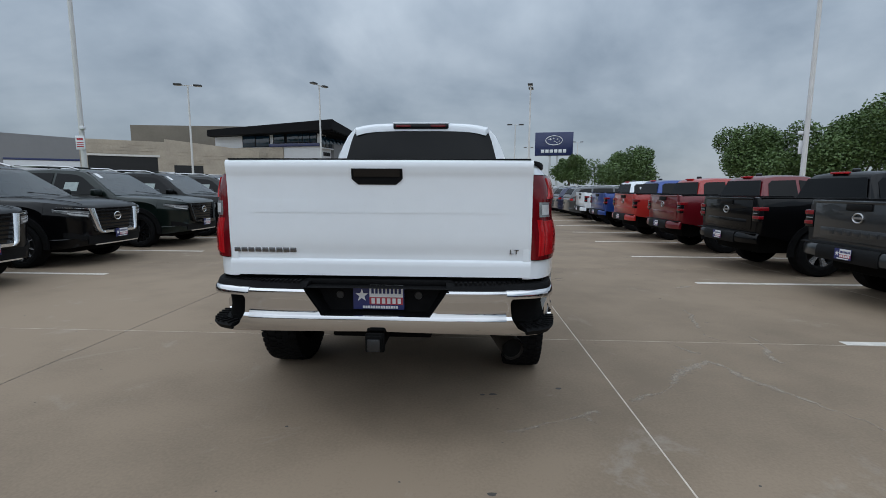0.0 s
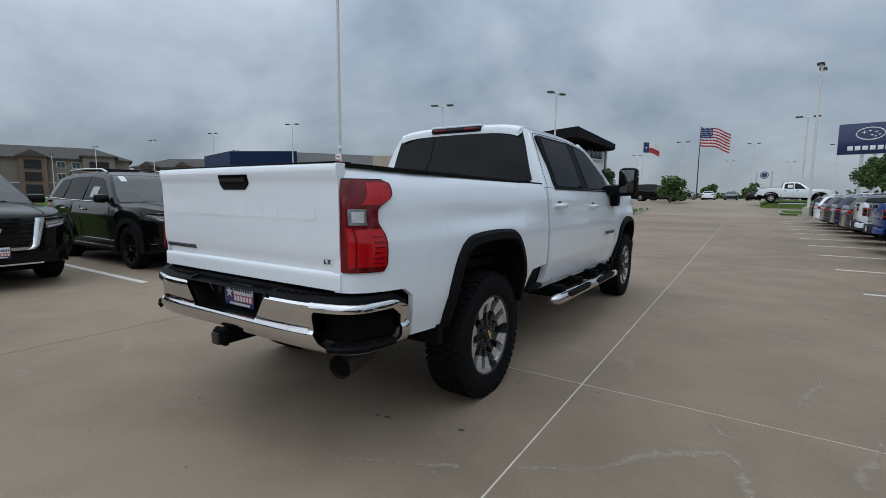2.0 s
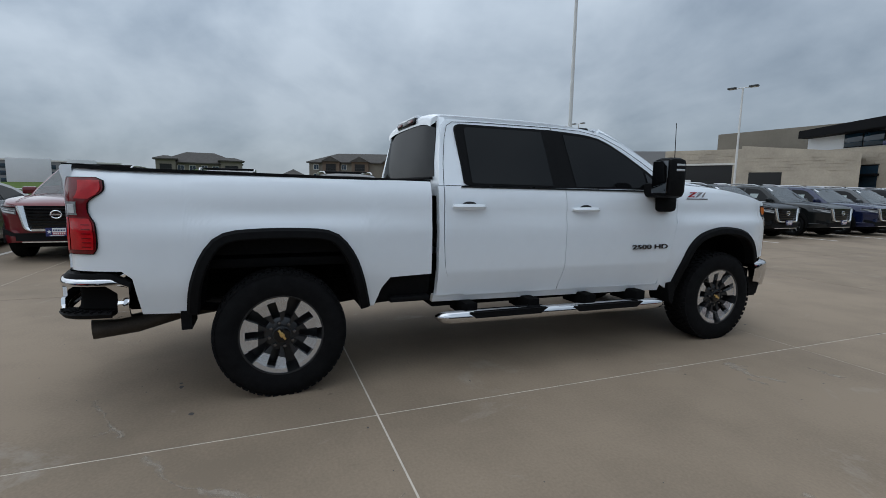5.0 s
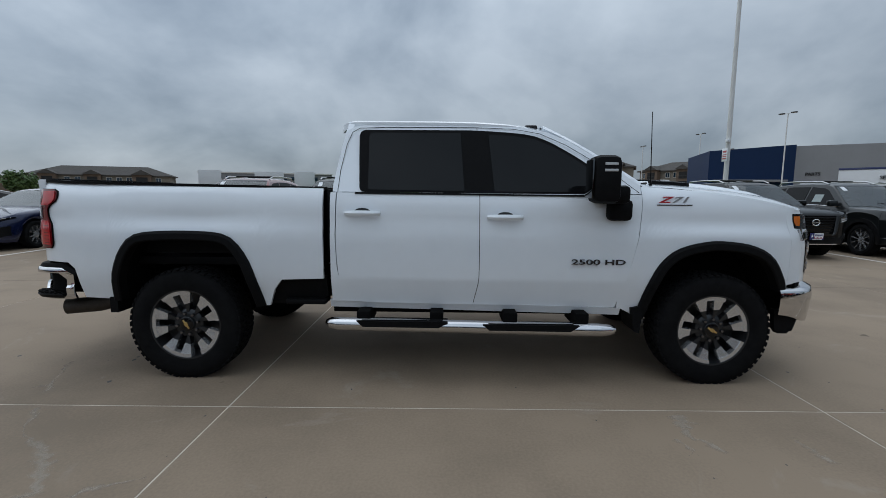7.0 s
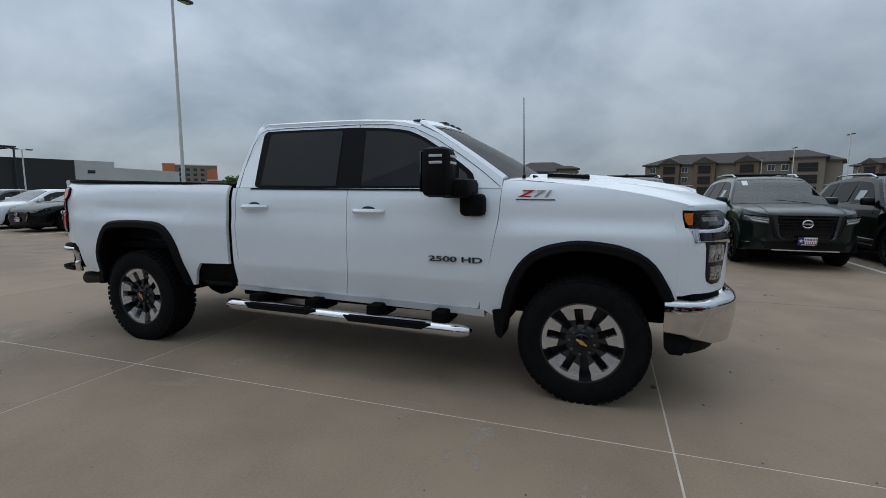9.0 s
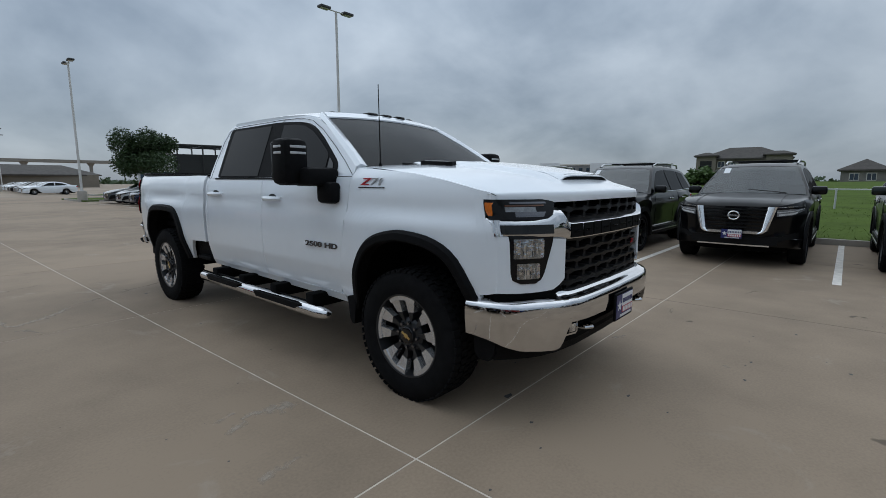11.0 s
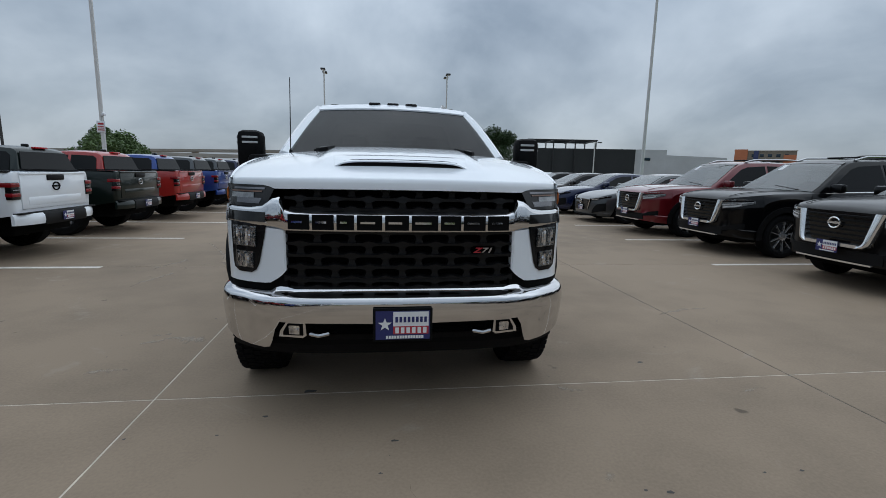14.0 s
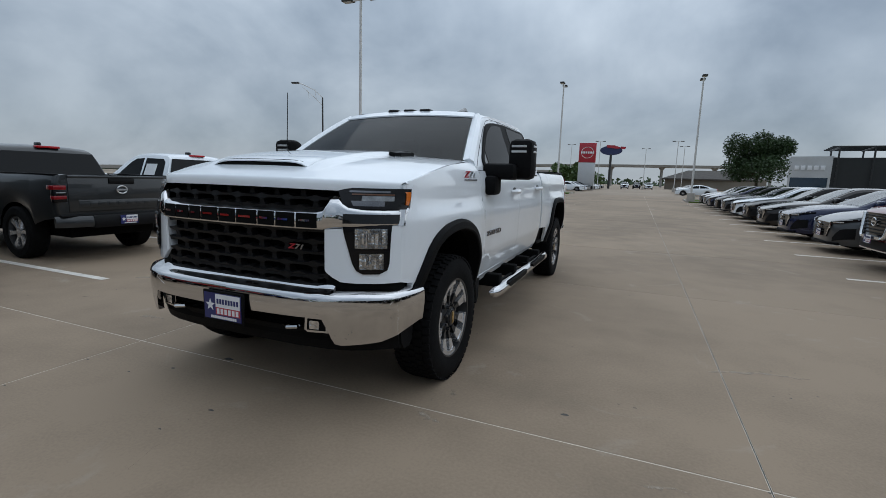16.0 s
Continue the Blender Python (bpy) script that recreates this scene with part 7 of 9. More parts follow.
def build_pickup(paint_mat, trim="black", rim_mat=None, flare=True, logo=False, decal=False):
    o = thing("midsize_pickup", "parked pickup truck", "pickup truck")
    axles = [(1.62, 0.385), (-1.58, 0.385)]
    plan = curve([(-2.60, 0.84), (-2.58, 0.87), (-2.5, 0.895), (-2.2, 0.91), (1.5, 0.915), (2.0, 0.895), (2.3, 0.83), (2.5, 0.70), (2.58, 0.55)])
    base = broken([(-2.60, 0.66), (-2.2, 0.60), (-2.0, 0.52), (-1.1, 0.46), (2.0, 0.42), (2.58, 0.45)])
    top = broken([(-2.60, 1.325), (-0.90, 1.31), (-0.88, 1.20), (0.95, 1.14), (1.2, 1.14), (1.9, 1.12), (2.35, 1.06), (2.55, 0.96), (2.58, 0.92)])
    prof = curve([(0, 0.96), (0.15, 0.98), (0.4, 1.0), (0.65, 1.0), (0.8, 0.99), (0.92, 0.98), (1.0, 0.955)])
    crown = broken([(-2.6, 0.0), (0.9, 0.02), (1.3, 0.05), (2.3, 0.05), (2.58, 0.01)])
    sink = broken([(-2.60, 0.0), (-2.53, 0.0), (-2.52, 0.48), (-0.98, 0.48), (-0.97, 0.0), (2.6, 0.0)])
    low = arch_low(base, axles, 0.47)
    ys = sorted(set([-2.60, -2.585, -2.55, -2.531, -2.52, -2.3, -2.1, -0.98, -0.97, -0.9, -0.88, -0.5, 0.0, 0.5, 0.95, 1.2, 2.12, 2.2, 2.3, 2.4, 2.5, 2.55, 2.58] + [yc + 0.4699 * math.cos(math.radians(a)) for yc, _ in axles for a in range(0, 181, 12)]))
    painted(part("body", shell(ys, low, top, plan, prof, crown, sink), paint_mat, o, angle=40), paint_mat)
    hx = broken([(1.12, 0.875), (1.22, 0.86), (1.74, 0.66), (1.78, 0.63)])
    hb = broken([(-0.90, 1.18), (0.9, 1.13), (1.05, 1.12)])
    roof = curve([(-0.92, 1.19), (-0.86, 1.45), (-0.78, 1.70), (-0.68, 1.755), (-0.2, 1.785), (0.1, 1.775), (0.32, 1.72), (0.7, 1.43), (1.08, 1.145)])
    house_shell(o, [-0.92, -0.89, -0.86, -0.82, -0.78, -0.73, -0.68, -0.4, -0.1, 0.1, 0.22, 0.32, 0.5, 0.7, 0.9, 1.08], hb, roof, hx, paint_mat, "cabin", (0.33, 1.0))
    top_glass(o, "windscreen", 0.36, 1.03, roof, hx, M_SCREEN)
    bq = broken([(1.30, -0.905), (1.68, -0.805)])
    hw = broken([(1.30, 0.79), (1.68, 0.645)])
    part("back_window", grid(bmesh.new(), span(-1, 1, 6), span(1.32, 1.675, 4), lambda u, z, d: (u * hw(z), bq(z) - 0.018 + d, z), 0.012), M_TINT, o, "dark rear window")
    side_glass(o, [[(0.75, 1.18), (0.68, 1.25), (0.30, 1.60), (0.16, 1.665), (-0.05, 1.68), (-0.05, 1.20)], [(-0.12, 1.20), (-0.12, 1.682), (-0.62, 1.668), (-0.70, 1.60), (-0.74, 1.22)]], hx, M_DARKGLASS)
    for s in (1, -1):
        tl = part("tail_lamp", boxes((min(s * 0.745, s * 0.906), max(s * 0.745, s * 0.906), -2.616, -2.53, 0.90, 1.17, 0.012)), M_SMOKED, o, "red and black tail lamp")
        for z0, z1, y1 in ((1.095, 1.165, -2.46), (0.945, 1.005, -2.53)):
            part("red_lens", boxes((min(s * 0.75, s * 0.912), max(s * 0.75, s * 0.912), -2.622, y1, z0, z1, 0.01)), M_TAILRED, tl)
        part("lamp_insert", boxes((min(s * 0.76, s * 0.88), max(s * 0.76, s * 0.88), -2.62, -2.58, 1.04, 1.06, 0.006)), M_LAMPGREY, tl)
        part("door_seam", tube(tube(bmesh.new(), [(s * 0.918, -0.09, z) for z in (0.55, 0.85, 1.1)], 0.004, 5), [(s * 0.90, -0.94, z) for z in (0.55, 0.9, 1.27)], 0.008, 5), M_SEAM, o)
        for y in (0.1, -0.72):
            part("door_handle", boxes((min(s * 0.905, s * 0.945), max(s * 0.905, s * 0.945), y - 0.05, y + 0.15, 1.02, 1.055, 0.01)), M_GLOSSBLACK, o)
        part("window_sticker", plate(bmesh.new(), [(-0.18, 1.32), (-0.18, 1.56), (-0.50, 1.56), (-0.50, 1.32)], lambda y, z, d: (s * (hx(z) + 0.010 - d), y, z), 0.003), M_PAPER, o, "white paper sticker in the rear side window") if logo or decal else None
        part("rail_cap", boxes((min(s * 0.80, s * 0.88), max(s * 0.80, s * 0.88), -2.56, -0.95, 1.322, 1.342, 0.006)), M_PLASTIC, o)
    gate = painted(part("tailgate", boxes((-0.728, 0.728, -2.614, -2.58, 0.74, 1.325, 0.008), (-0.60, 0.60, -2.617, -2.60, 0.80, 0.93, 0.006), (-0.728, 0.728, -2.628, -2.60, 1.285, 1.325, 0.010)), paint_mat, o), paint_mat)
    part("tailgate_handle", boxes((-0.19, 0.19, -2.634, -2.60, 1.19, 1.285, 0.012)), M_CLAD, gate)
    part("tailgate_cap", boxes((-0.725, 0.725, -2.60, -2.55, 1.322, 1.332, 0.004)), M_PLASTIC, gate)
    if logo:
        part("pressed_relief", boxes(*[(-0.46 + i * 0.132, -0.46 + i * 0.132 + 0.10, -2.6195, -2.61, 0.835, 0.90, 0.001) for i in range(7)]), M_IRONPAINT, gate)
    ring_badge(o, (0, -2.622, 1.09), 0.075, -1, M_SEAM if trim == "white" else M_SATIN)
    for nm, x0, x1, off, z0, z1, mt in (("bumper", -0.90, 0.90, 0.0, 0.52, 0.675, paint_mat), ("bumper_step", -0.48, 0.48, 0.008, 0.50, 0.682, M_CLAD)):
        bm = bmesh.new()
        rings(bm, [[(x, -2.723 + 0.13 * (abs(x) / 0.9) ** 5 - off, z0), (x, -2.735 + 0.13 * (abs(x) / 0.9) ** 5 - off, z0 + 0.05), (x, -2.729 + 0.13 * (abs(x) / 0.9) ** 5 - off, z1 - 0.035), (x, -2.705 + 0.13 * (abs(x) / 0.9) ** 5 - off, z1), (x, -2.56, z1 - 0.004), (x, -2.56, z0)] for x in span(x0, x1, 16)])
        bp = part(nm, bm, mt, o, "rear bumper" if nm == "bumper" else "black bumper step")
        if mt is paint_mat:
            painted(bp, paint_mat)
    part("bumper_pad", boxes((-0.86, 0.86, -2.68, -2.56, 0.672, 0.690, 0.006)), M_CLAD, o)
    dealer_plate(o, (0, -2.748, 0.60), 0.13, 0.066, 180)
    part("high_brake_lamp", boxes((-0.17, 0.17, -0.80, -0.70, 1.745, 1.785, 0.012)), M_REDLENS, o)
    part("aerial_fin", boxes((-0.03, 0.03, -0.55, -0.42, 1.78, 1.85, 0.02)), M_GLOSSBLACK, o)
    if flare:
        flares(o, axles, 0.465, plan, 0.075, M_PLASTIC, low)
    if decal:
        for s in (1, -1):
            for k, w in enumerate((0.07, 0.07, 0.07, 0.03, 0.07, 0.07)):
                y0 = -2.42 + k * 0.085
                part("decal_bar", plate(bmesh.new(), [(y0, 1.17), (y0 + w, 1.17), (y0 + w + 0.012, 1.235), (y0 + 0.012, 1.235)], lambda y, z, d: (s * (plan(y) * 0.985 + 0.006 - d), y, z), 0.004), M_REDBADGE if k > 3 else M_SEAM, o)
    fr = front_lip([(0.0, 2.60), (0.4, 2.58), (0.6, 2.52), (0.75, 2.4), (0.88, 2.15)])
    part("grille", grid(bmesh.new(), span(-0.52, 0.52, 6), [0.70, 0.98], lambda x, z, d: fr(x, z, d, 0.006), 0.03), M_GLOSSBLACK, o)
    part("front_bumper", grid(bmesh.new(), span(-0.80, 0.80, 8), [0.45, 0.66], lambda x, z, d: fr(x, z, d, 0.03), 0.05), M_PLASTIC, o)
    for s in (1, -1):
        part("headlamp", plate(bmesh.new(), [(s * a, b) for a, b in [(0.56, 0.98), (0.82, 1.0), (0.84, 0.82), (0.57, 0.80)]], lambda x, z, d: fr(x, z, d, 0.012), 0.03), M_REFLECT, o)
    mirrors(o, 0.885, 0.68, 1.17, paint_mat)
    seats(o, (0.05, -0.68), 1.08)
    part("underbody", boxes((-0.62, 0.62, -2.4, 2.3, 0.34, 0.66, 0.02), (-0.84, 0.84, -0.95, 1.1, 0.42, 0.6)), M_UNDER, o)
    for y in (1.62, -1.58):
        for x in (0.905, -0.905):
            wheel_part(o, x, y, 0.385, 0.128, 0.235, "six", rim_mat or M_MACHINED)
    return lower(o, broken([(0, 0), (0.68, 0.68), (1.325, 1.245), (1.79, 1.695), (2.0, 1.9)]))


def lower(o, f):
    """Bring the heights of all but the wheels down by the curve f."""
    done = set()
    for c in o.children_recursive:
        if c.name.split(".")[0] in ("wheel", "rim", "rim_spokes") or c.data.name in done:
            continue
        done.add(c.data.name)
        for v in c.data.vertices:
            v.co.z = f(v.co.z)
    return o


def recolour(o, mat):
    for c in o.children_recursive:
        if "coat" in c:
            c.material_slots[0].material = mat


def park(base, x, y, heading, mat, label, group, z=None):
    """A copy at x, y; heading: 0 points to +y, 90 to -x, -90 to +x."""
    o = copy_thing(base, pose(x + random.uniform(-0.06, 0.06), y + random.uniform(-0.06, 0.06), rise(x, y) if z is None else z, 0, 0, heading + random.uniform(-0.8, 0.8)))
    recolour(o, mat)
    o["label"] = label
    o["group"] = group
    return o


def erase(o):
    for c in list(o.children_recursive) + [o]:
        bpy.data.objects.remove(c)


suv_chrome = build_suv(M_BLACKPAINT)
suv_dark = build_suv(M_BLACKPAINT, True, "split", M_GLOSSBLACK)
suv_mixed = build_suv(M_BLACKPAINT, False, "split", M_GLOSSBLACK)
sedan = build_sedan(M_GREYPAINT)
pick_black = build_pickup(M_GREYPAINT, "dark", M_MACHINED, False, True)
pick_white = build_pickup(M_WHITE, "white", M_SATIN, True, False, True)
pick_plain = build_pickup(M_REDPAINT, "black", M_MACHINED, True)

def plainer(base, drop):
    """A copy for the far bays, without the parts that are too small to see there."""
    o = copy_thing(base, pose(0, 0, 0))
    for c in list(o.children_recursive):
        if c.name.split(".")[0] in drop:
            bpy.data.objects.remove(c)
    return o


SMALL = ("blue_bars", "white_bars", "lower_bars", "star", "white_field", "red_field", "grille_bar", "door_handle", "door_seam", "lamp_bar", "lamp_lens", "wiper", "window_sticker", "inner_mirror", "shade_band", "hood_crease", "sill_strip", "chin", "bumper_vent", "grille_wing", "seat", "side_paper", "dashboard", "lower_grille", "roof_cross_bar", "badge", "belt_trim")
suv_far, sedan_far, pick_far = plainer(suv_chrome, SMALL), plainer(sedan, SMALL), plainer(pick_plain, SMALL)
cross_base = build_suv(M_GREYPAINT, True)
cross_far = plainer(cross_base, SMALL)
erase(cross_base)
lower(cross_far, broken([(0, 0), (0.5, 0.47), (1.2, 1.03), (1.8, 1.52), (2, 1.7)]))
B, G, N_, S, W, R = M_BLACKPAINT, M_GREYPAINT, M_NAVYPAINT, M_SILVERPAINT, M_WHITE, M_REDPAINT
row = "row of new suvs facing the aisle"
for k, (base, mat, colour) in enumerate(((suv_chrome, R, "dark red"), (suv_chrome, B, "black"), (suv_mixed, B, "black, black-rimmed"), (suv_chrome, B, "black"), (suv_dark, M_GREENPAINT, "dark green"), (suv_dark, B, "black, black-grilled"), (suv_chrome, M_CHARCOAL, "dark grey"), (suv_chrome, B, "black"), (suv_chrome, M_CHARCOAL, "dark grey"), (suv_chrome, N_, "navy blue"), (suv_chrome, G, "grey"), (suv_chrome, B, "black"), (suv_dark, M_CHARCOAL, "dark grey"))):
    park(base, {2: -8.33, 3: -8.57}.get(k, -8.48), -2.23 + STALL * k + {1: -0.063, 2: 0.096}.get(k, 0.0), -90, mat, f"{colour} new suv with roof rails parked in a marked bay", row)
row = "row of new sedans facing the aisle"
for k, (mat, colour) in enumerate(((G, "dark grey"), (N_, "navy blue"), (M_BROWNPAINT, "brown-black"), (B, "black"), (W, "white"), (G, "dark grey"), (B, "black"), (N_, "navy blue"), (S, "silver"), (G, "grey"))):
    park(sedan, -8.35, -4.973 - STALL * k, -90, mat, f"{colour} new sedan parked in a marked bay", row)
row = "row of new pickups with tails to the aisle"
for k, (base, mat, colour) in enumerate(((pick_plain, S, "silver"), (pick_plain, S, "grey"), (pick_plain, M_NAVYPAINT, "navy blue"), (pick_plain, G, "dark grey"), (pick_plain, G, "grey"), (pick_plain, M_BLUEPAINT, "blue"), (pick_plain, M_BRIGHTRED, "bright red"), (pick_plain, M_GREENPAINT, "dark green"), (pick_white, W, "white"), (pick_black, M_IRONPAINT, "dark grey"), (pick_plain, B, "black"), (pick_plain, R, "dark red"), (pick_plain, M_BRIGHTRED, "bright red"), (pick_plain, M_BLUEPAINT, "blue"), (pick_white, W, "white"))):
    park(base, 7.86 if k == 9 else 7.70, (3.489 if k == 9 else 3.45) + STALL * (k - 9), -90, mat, f"{colour} new pickup truck parked tail to the aisle", row)
row = "new suvs parked beyond the pickups"
for k, (mat, colour) in enumerate(((G, "grey"), (N_, "navy blue"), (G, "dark grey"), (W, "white"), (B, "black"))):
    park(cross_far, 7.6, 19.91 + STALL * k, -90, mat, f"{colour} suv parked tail to the aisle", row)
for k, (mat, colour) in enumerate(((N_, "navy blue"), (G, "grey"), (S, "silver"), (W, "white"), (B, "black"), (S, "silver"), (W, "white"))):
    park(cross_far, 7.6, -23.98 - STALL * k, -90, mat, f"{colour} suv parked tail to the aisle", row)
row = "cars in the far bays"
far = [(suv_far, -30, 24, B, "black"), (suv_far, -30, 27, W, "white"), (suv_far, -30, 30, W, "white"), (suv_far, -30, 33, S, "silver"), (suv_far, -30, 36, W, "white"), (suv_far, -30, 39, G, "grey"), (suv_far, -30, 42, B, "black")]
for base, x, y, mat, colour in far:
    park(base, x, y, -90, mat, f"{colour} suv far across the lot", row)
for i in range(9):
    mat, colour = ((W, "white"), (S, "silver"), (B, "black"), (G, "grey"))[(i * 7) % 4]
    park(sedan_far, -16 + 3.1 * i, 86 + 2 * (i % 2), 180 if i % 2 else 0, mat, f"{colour} car far across the lot", row)
park(suv_far, -6.0, 52, -90, B, "black suv side-on beyond the kerb", row)
park(pick_far, -6.4, 63, -90, B, "black pickup truck far across the lot", row)
park(pick_white, 5.25, 47.0, -90, W, "white pickup truck side-on on the grass mound", row, rise(5.25, 47.0) + 0.27)
for i in range(10):
    mat, colour = ((W, "white"), (S, "silver"), (G, "grey"), (W, "white"), (B, "black"))[(i * 3) % 5]
    park(sedan_far, -8.5 - 0.3 * i, -62 - 5.2 * i, -90, mat, f"{colour} car far down the aisle", row)
    park(sedan_far, 8.5, -66 - 4.2 * i, 90, mat, f"{colour} car far down the aisle", row)
for i, x in enumerate((-3.4, -0.4, 2.6)):
    park(suv_far, x, -128, 0, (W, B, W)[i], f"{('white', 'black', 'white')[i]} suv far down the aisle", row)
for i, (x, y, mat, c) in enumerate(((-9.5, 45, G, "grey"), (-12.5, 46, B, "black"), (-15.5, 47, W, "white"), (-18.5, 48, N_, "navy blue"))):
    park(sedan_far, x, y + 6, 180, mat, f"{c} car beside the showroom", row)
for o in (cross_far, suv_far, sedan_far, pick_far, suv_chrome, suv_dark, suv_mixed, sedan, pick_black, pick_white, pick_plain):
    erase(o)


# ---- light poles, signs, flags ----
M_POLE = material("pole_paint", (0.62, 0.61, 0.59), 0.45, 0, 0.2, 2.0, 0.08)
M_HEAD = material("lamp_head_dark", (0.05, 0.05, 0.05), 0.5, 0.4, 0, 4.0, 0.2)
M_LED = material("lamp_lens", (0.5, 0.5, 0.48), 0.3)
M_SIGNBLUE = material("sign_blue", (0.012, 0.022, 0.095), 0.35, 0, 0.3, 0.6, 0.08)
M_SIGNRED = material("sign_red", (0.40, 0.014, 0.030), 0.35, 0, 0.3, 0.6, 0.06)
M_SIGNGREY = material("sign_grey", (0.50, 0.51, 0.52), 0.4, 0.2, 0, 0.5, 0.08)
M_SIGNWHITE = material("sign_white", (0.75, 0.76, 0.78), 0.4, 0, 0, 1.0, 0.04)


def light_pole(x, y, h, turn=0.0, sign=False, heads=2):
    p = thing("light_pole", "tall white steel light pole with twin dark lamp heads" if heads == 2 else "tall pale light pole with one lamp head", "light pole", "light poles of the lot")
    part("base", lathe(bmesh.new(), [(0.0, 0.0), (0.30, 0.0), (0.30, 0.70), (0.27, 0.76), (0.0, 0.76)], 20, "z"), M_KERB, p, "round concrete base")
    bm = bmesh.new()
    tube(bm, [(0, 0, 0.70), (0, 0, h)], [0.085, 0.062], 14)
    box(bm, -0.16, 0.16, -0.16, 0.16, 0.76, 0.80, 0.01)
    part("pole", bm, M_POLE, p)
    part("arm", tube(bmesh.new(), [(-0.5, 0, h), (0.5, 0, h)], 0.035, 8), M_POLE, p)
    for s in ((1, -1) if heads == 2 else (1,)):
        hd = part("lamp_head", boxes((min(s * 0.42, s * 1.02), max(s * 0.42, s * 1.02), -0.19, 0.19, h - 0.03, h + 0.10, 0.03)), M_HEAD, p)
        part("lens", boxes((min(s * 0.5, s * 0.96), max(s * 0.5, s * 0.96), -0.14, 0.14, h - 0.045, h - 0.032)), M_LED, hd)
    if sign:
        sg = part("notice", boxes((-0.16, 0.16, -0.105, -0.095, 2.62, 3.08, 0.004)), M_SIGNWHITE, p, "small white notice")
        part("notice_bars", boxes((-0.11, 0.11, -0.109, -0.104, 2.93, 3.0), (-0.12, 0.12, -0.109, -0.104, 2.84, 2.87), (-0.12, 0.12, -0.109, -0.104, 2.78, 2.81), (-0.12, 0.12, -0.109, -0.104, 2.70, 2.74)), M_SIGNRED, sg)
        part("camera_box", boxes((0.06, 0.20, -0.16, -0.04, 3.28, 3.40, 0.02)), M_SIGNWHITE, p)
    p.matrix_basis = pose(x, y, 0, 0, 0, turn)
    return p


for x, y, h, t, sg in ((-12.62, 13.25, 9.8, 0, True), (-12.86, -13.64, 10.15, 0, False), (12.05, 14.6, 9.8, 180, True), (11.3, -12.5, 9.8, 180, True), (-5.75, -34.7, 9.7, 90, False), (5.0, -34.9, 9.7, 90, False), (-21.8, 35.1, 9.4, 20, False), (-12.0, 37.7, 9.9, 70, False), (-53.1, 43.6, 11.1, 20, False), (-77, 46, 11.6, 10, False), (6.5, 58.6, 9.4, 0, False), (5.5, 36.9, 9.5, 80, False), (-105.3, 38.7, 10, 0, False), (-138.6, 42, 10, 0, False), (2.0, 96, 10.5, 0, False), (-8.0, 88, 10.5, 0, False), (14, 104, 10.5, 0, False), (22, 92, 10.5, 0, False), (-20, 112, 10.5, 0, False), (-3, 140, 10.5, 0, False), (10, 150, 10.5, 0, False), (-31, -58, 6.0, 0, False), (7.0, -98, 10, 0, False), (-7.5, -92, 9.5, 0, False), (-2, -120, 10, 0, False), (16, -120, 11, 0, False), (-10, -112, 10, 0, False), (-82.7, 38.7, 10, 0, False), (-92, 60, 10.5, 0, False)):
    light_pole(x, y, h, t, sg)


def street_lamp(x, y, h, turn):
    p = thing("street_lamp", "dark street lamp with a long truss arm", "street lamp")
    bm = bmesh.new()
    tube(bm, [(0, 0, 0), (0, 0, h * 0.86)], [0.12, 0.08], 12)
    part("pole", bm, M_HEAD, p)
    bm = tube(bmesh.new(), [(0, 0, h * 0.86), (1.0, 0, h * 0.93), (2.6, 0, h * 0.99), (3.2, 0, h)], 0.04, 8)
    tube(bm, [(0, 0, h * 0.78), (1.0, 0, h * 0.86), (2.6, 0, h * 0.965)], 0.03, 8)
    for a in (0.8, 1.7):
        tube(bm, [(a, 0, h * 0.845), (a + 0.15, 0, h * 0.94)], 0.02, 6)
    part("arm", bm, M_POLE, p)
    part("lamp_head", boxes((3.0, 3.9, -0.17, 0.17, h - 0.08, h + 0.12, 0.06)), M_HEAD, p)
    p.matrix_basis = pose(x, y, 0, 0, 0, turn)


street_lamp(33, -38, 11.8, 10)


def ring_of(bm, x, z, rx, rz, t, y):
    tube(bm, [(x + rx * math.cos(a), y, z + rz * math.sin(a)) for a in span(0, 2 * math.pi, 36)], t, 6, False)


def board_sign():
    p = thing("dealer_sign", "dark blue board sign with a white ring emblem on a pole", "sign")
    part("board", boxes((-2.3, 2.3, -0.25, 0.25, 5.5, 8.35, 0.06)), M_SIGNBLUE, p)
    bm = bmesh.new()
    ring_of(bm, 0, 7.35, 1.0, 0.55, 0.05, -0.27)
    for x, z, r in ((-0.45, 7.5, 0.2), (0.1, 7.22, 0.13), (0.4, 7.5, 0.13), (0.62, 7.25, 0.12), (-0.05, 7.6, 0.12), (0.35, 7.1, 0.11)):
        plate(bm, [(x + r * (1.25 if k % 2 == 0 else 0.32) * math.cos(k * math.pi / 4), z + r * (0.9 if k % 2 == 0 else 0.3) * math.sin(k * math.pi / 4)) for k in range(8)], lambda a, b, d: (a, -0.29 + d, b), 0.03)
    part("emblem", bm, M_SIGNWHITE, p)
    part("name_bars", boxes(*[(-1.55 + i * 0.53, -1.55 + i * 0.53 + 0.40, -0.28, -0.24, 5.85, 6.25, 0.02) for i in range(6)]), M_SIGNWHITE, p)
    for x in (-0.45, 0.45):
        part("post", boxes((x - 0.14, x + 0.14, -0.14, 0.14, 0, 5.5)), M_SIGNGREY, p)
    p.matrix_basis = pose(11.2, 57.5, 0, 0, 0, -10)


board_sign()


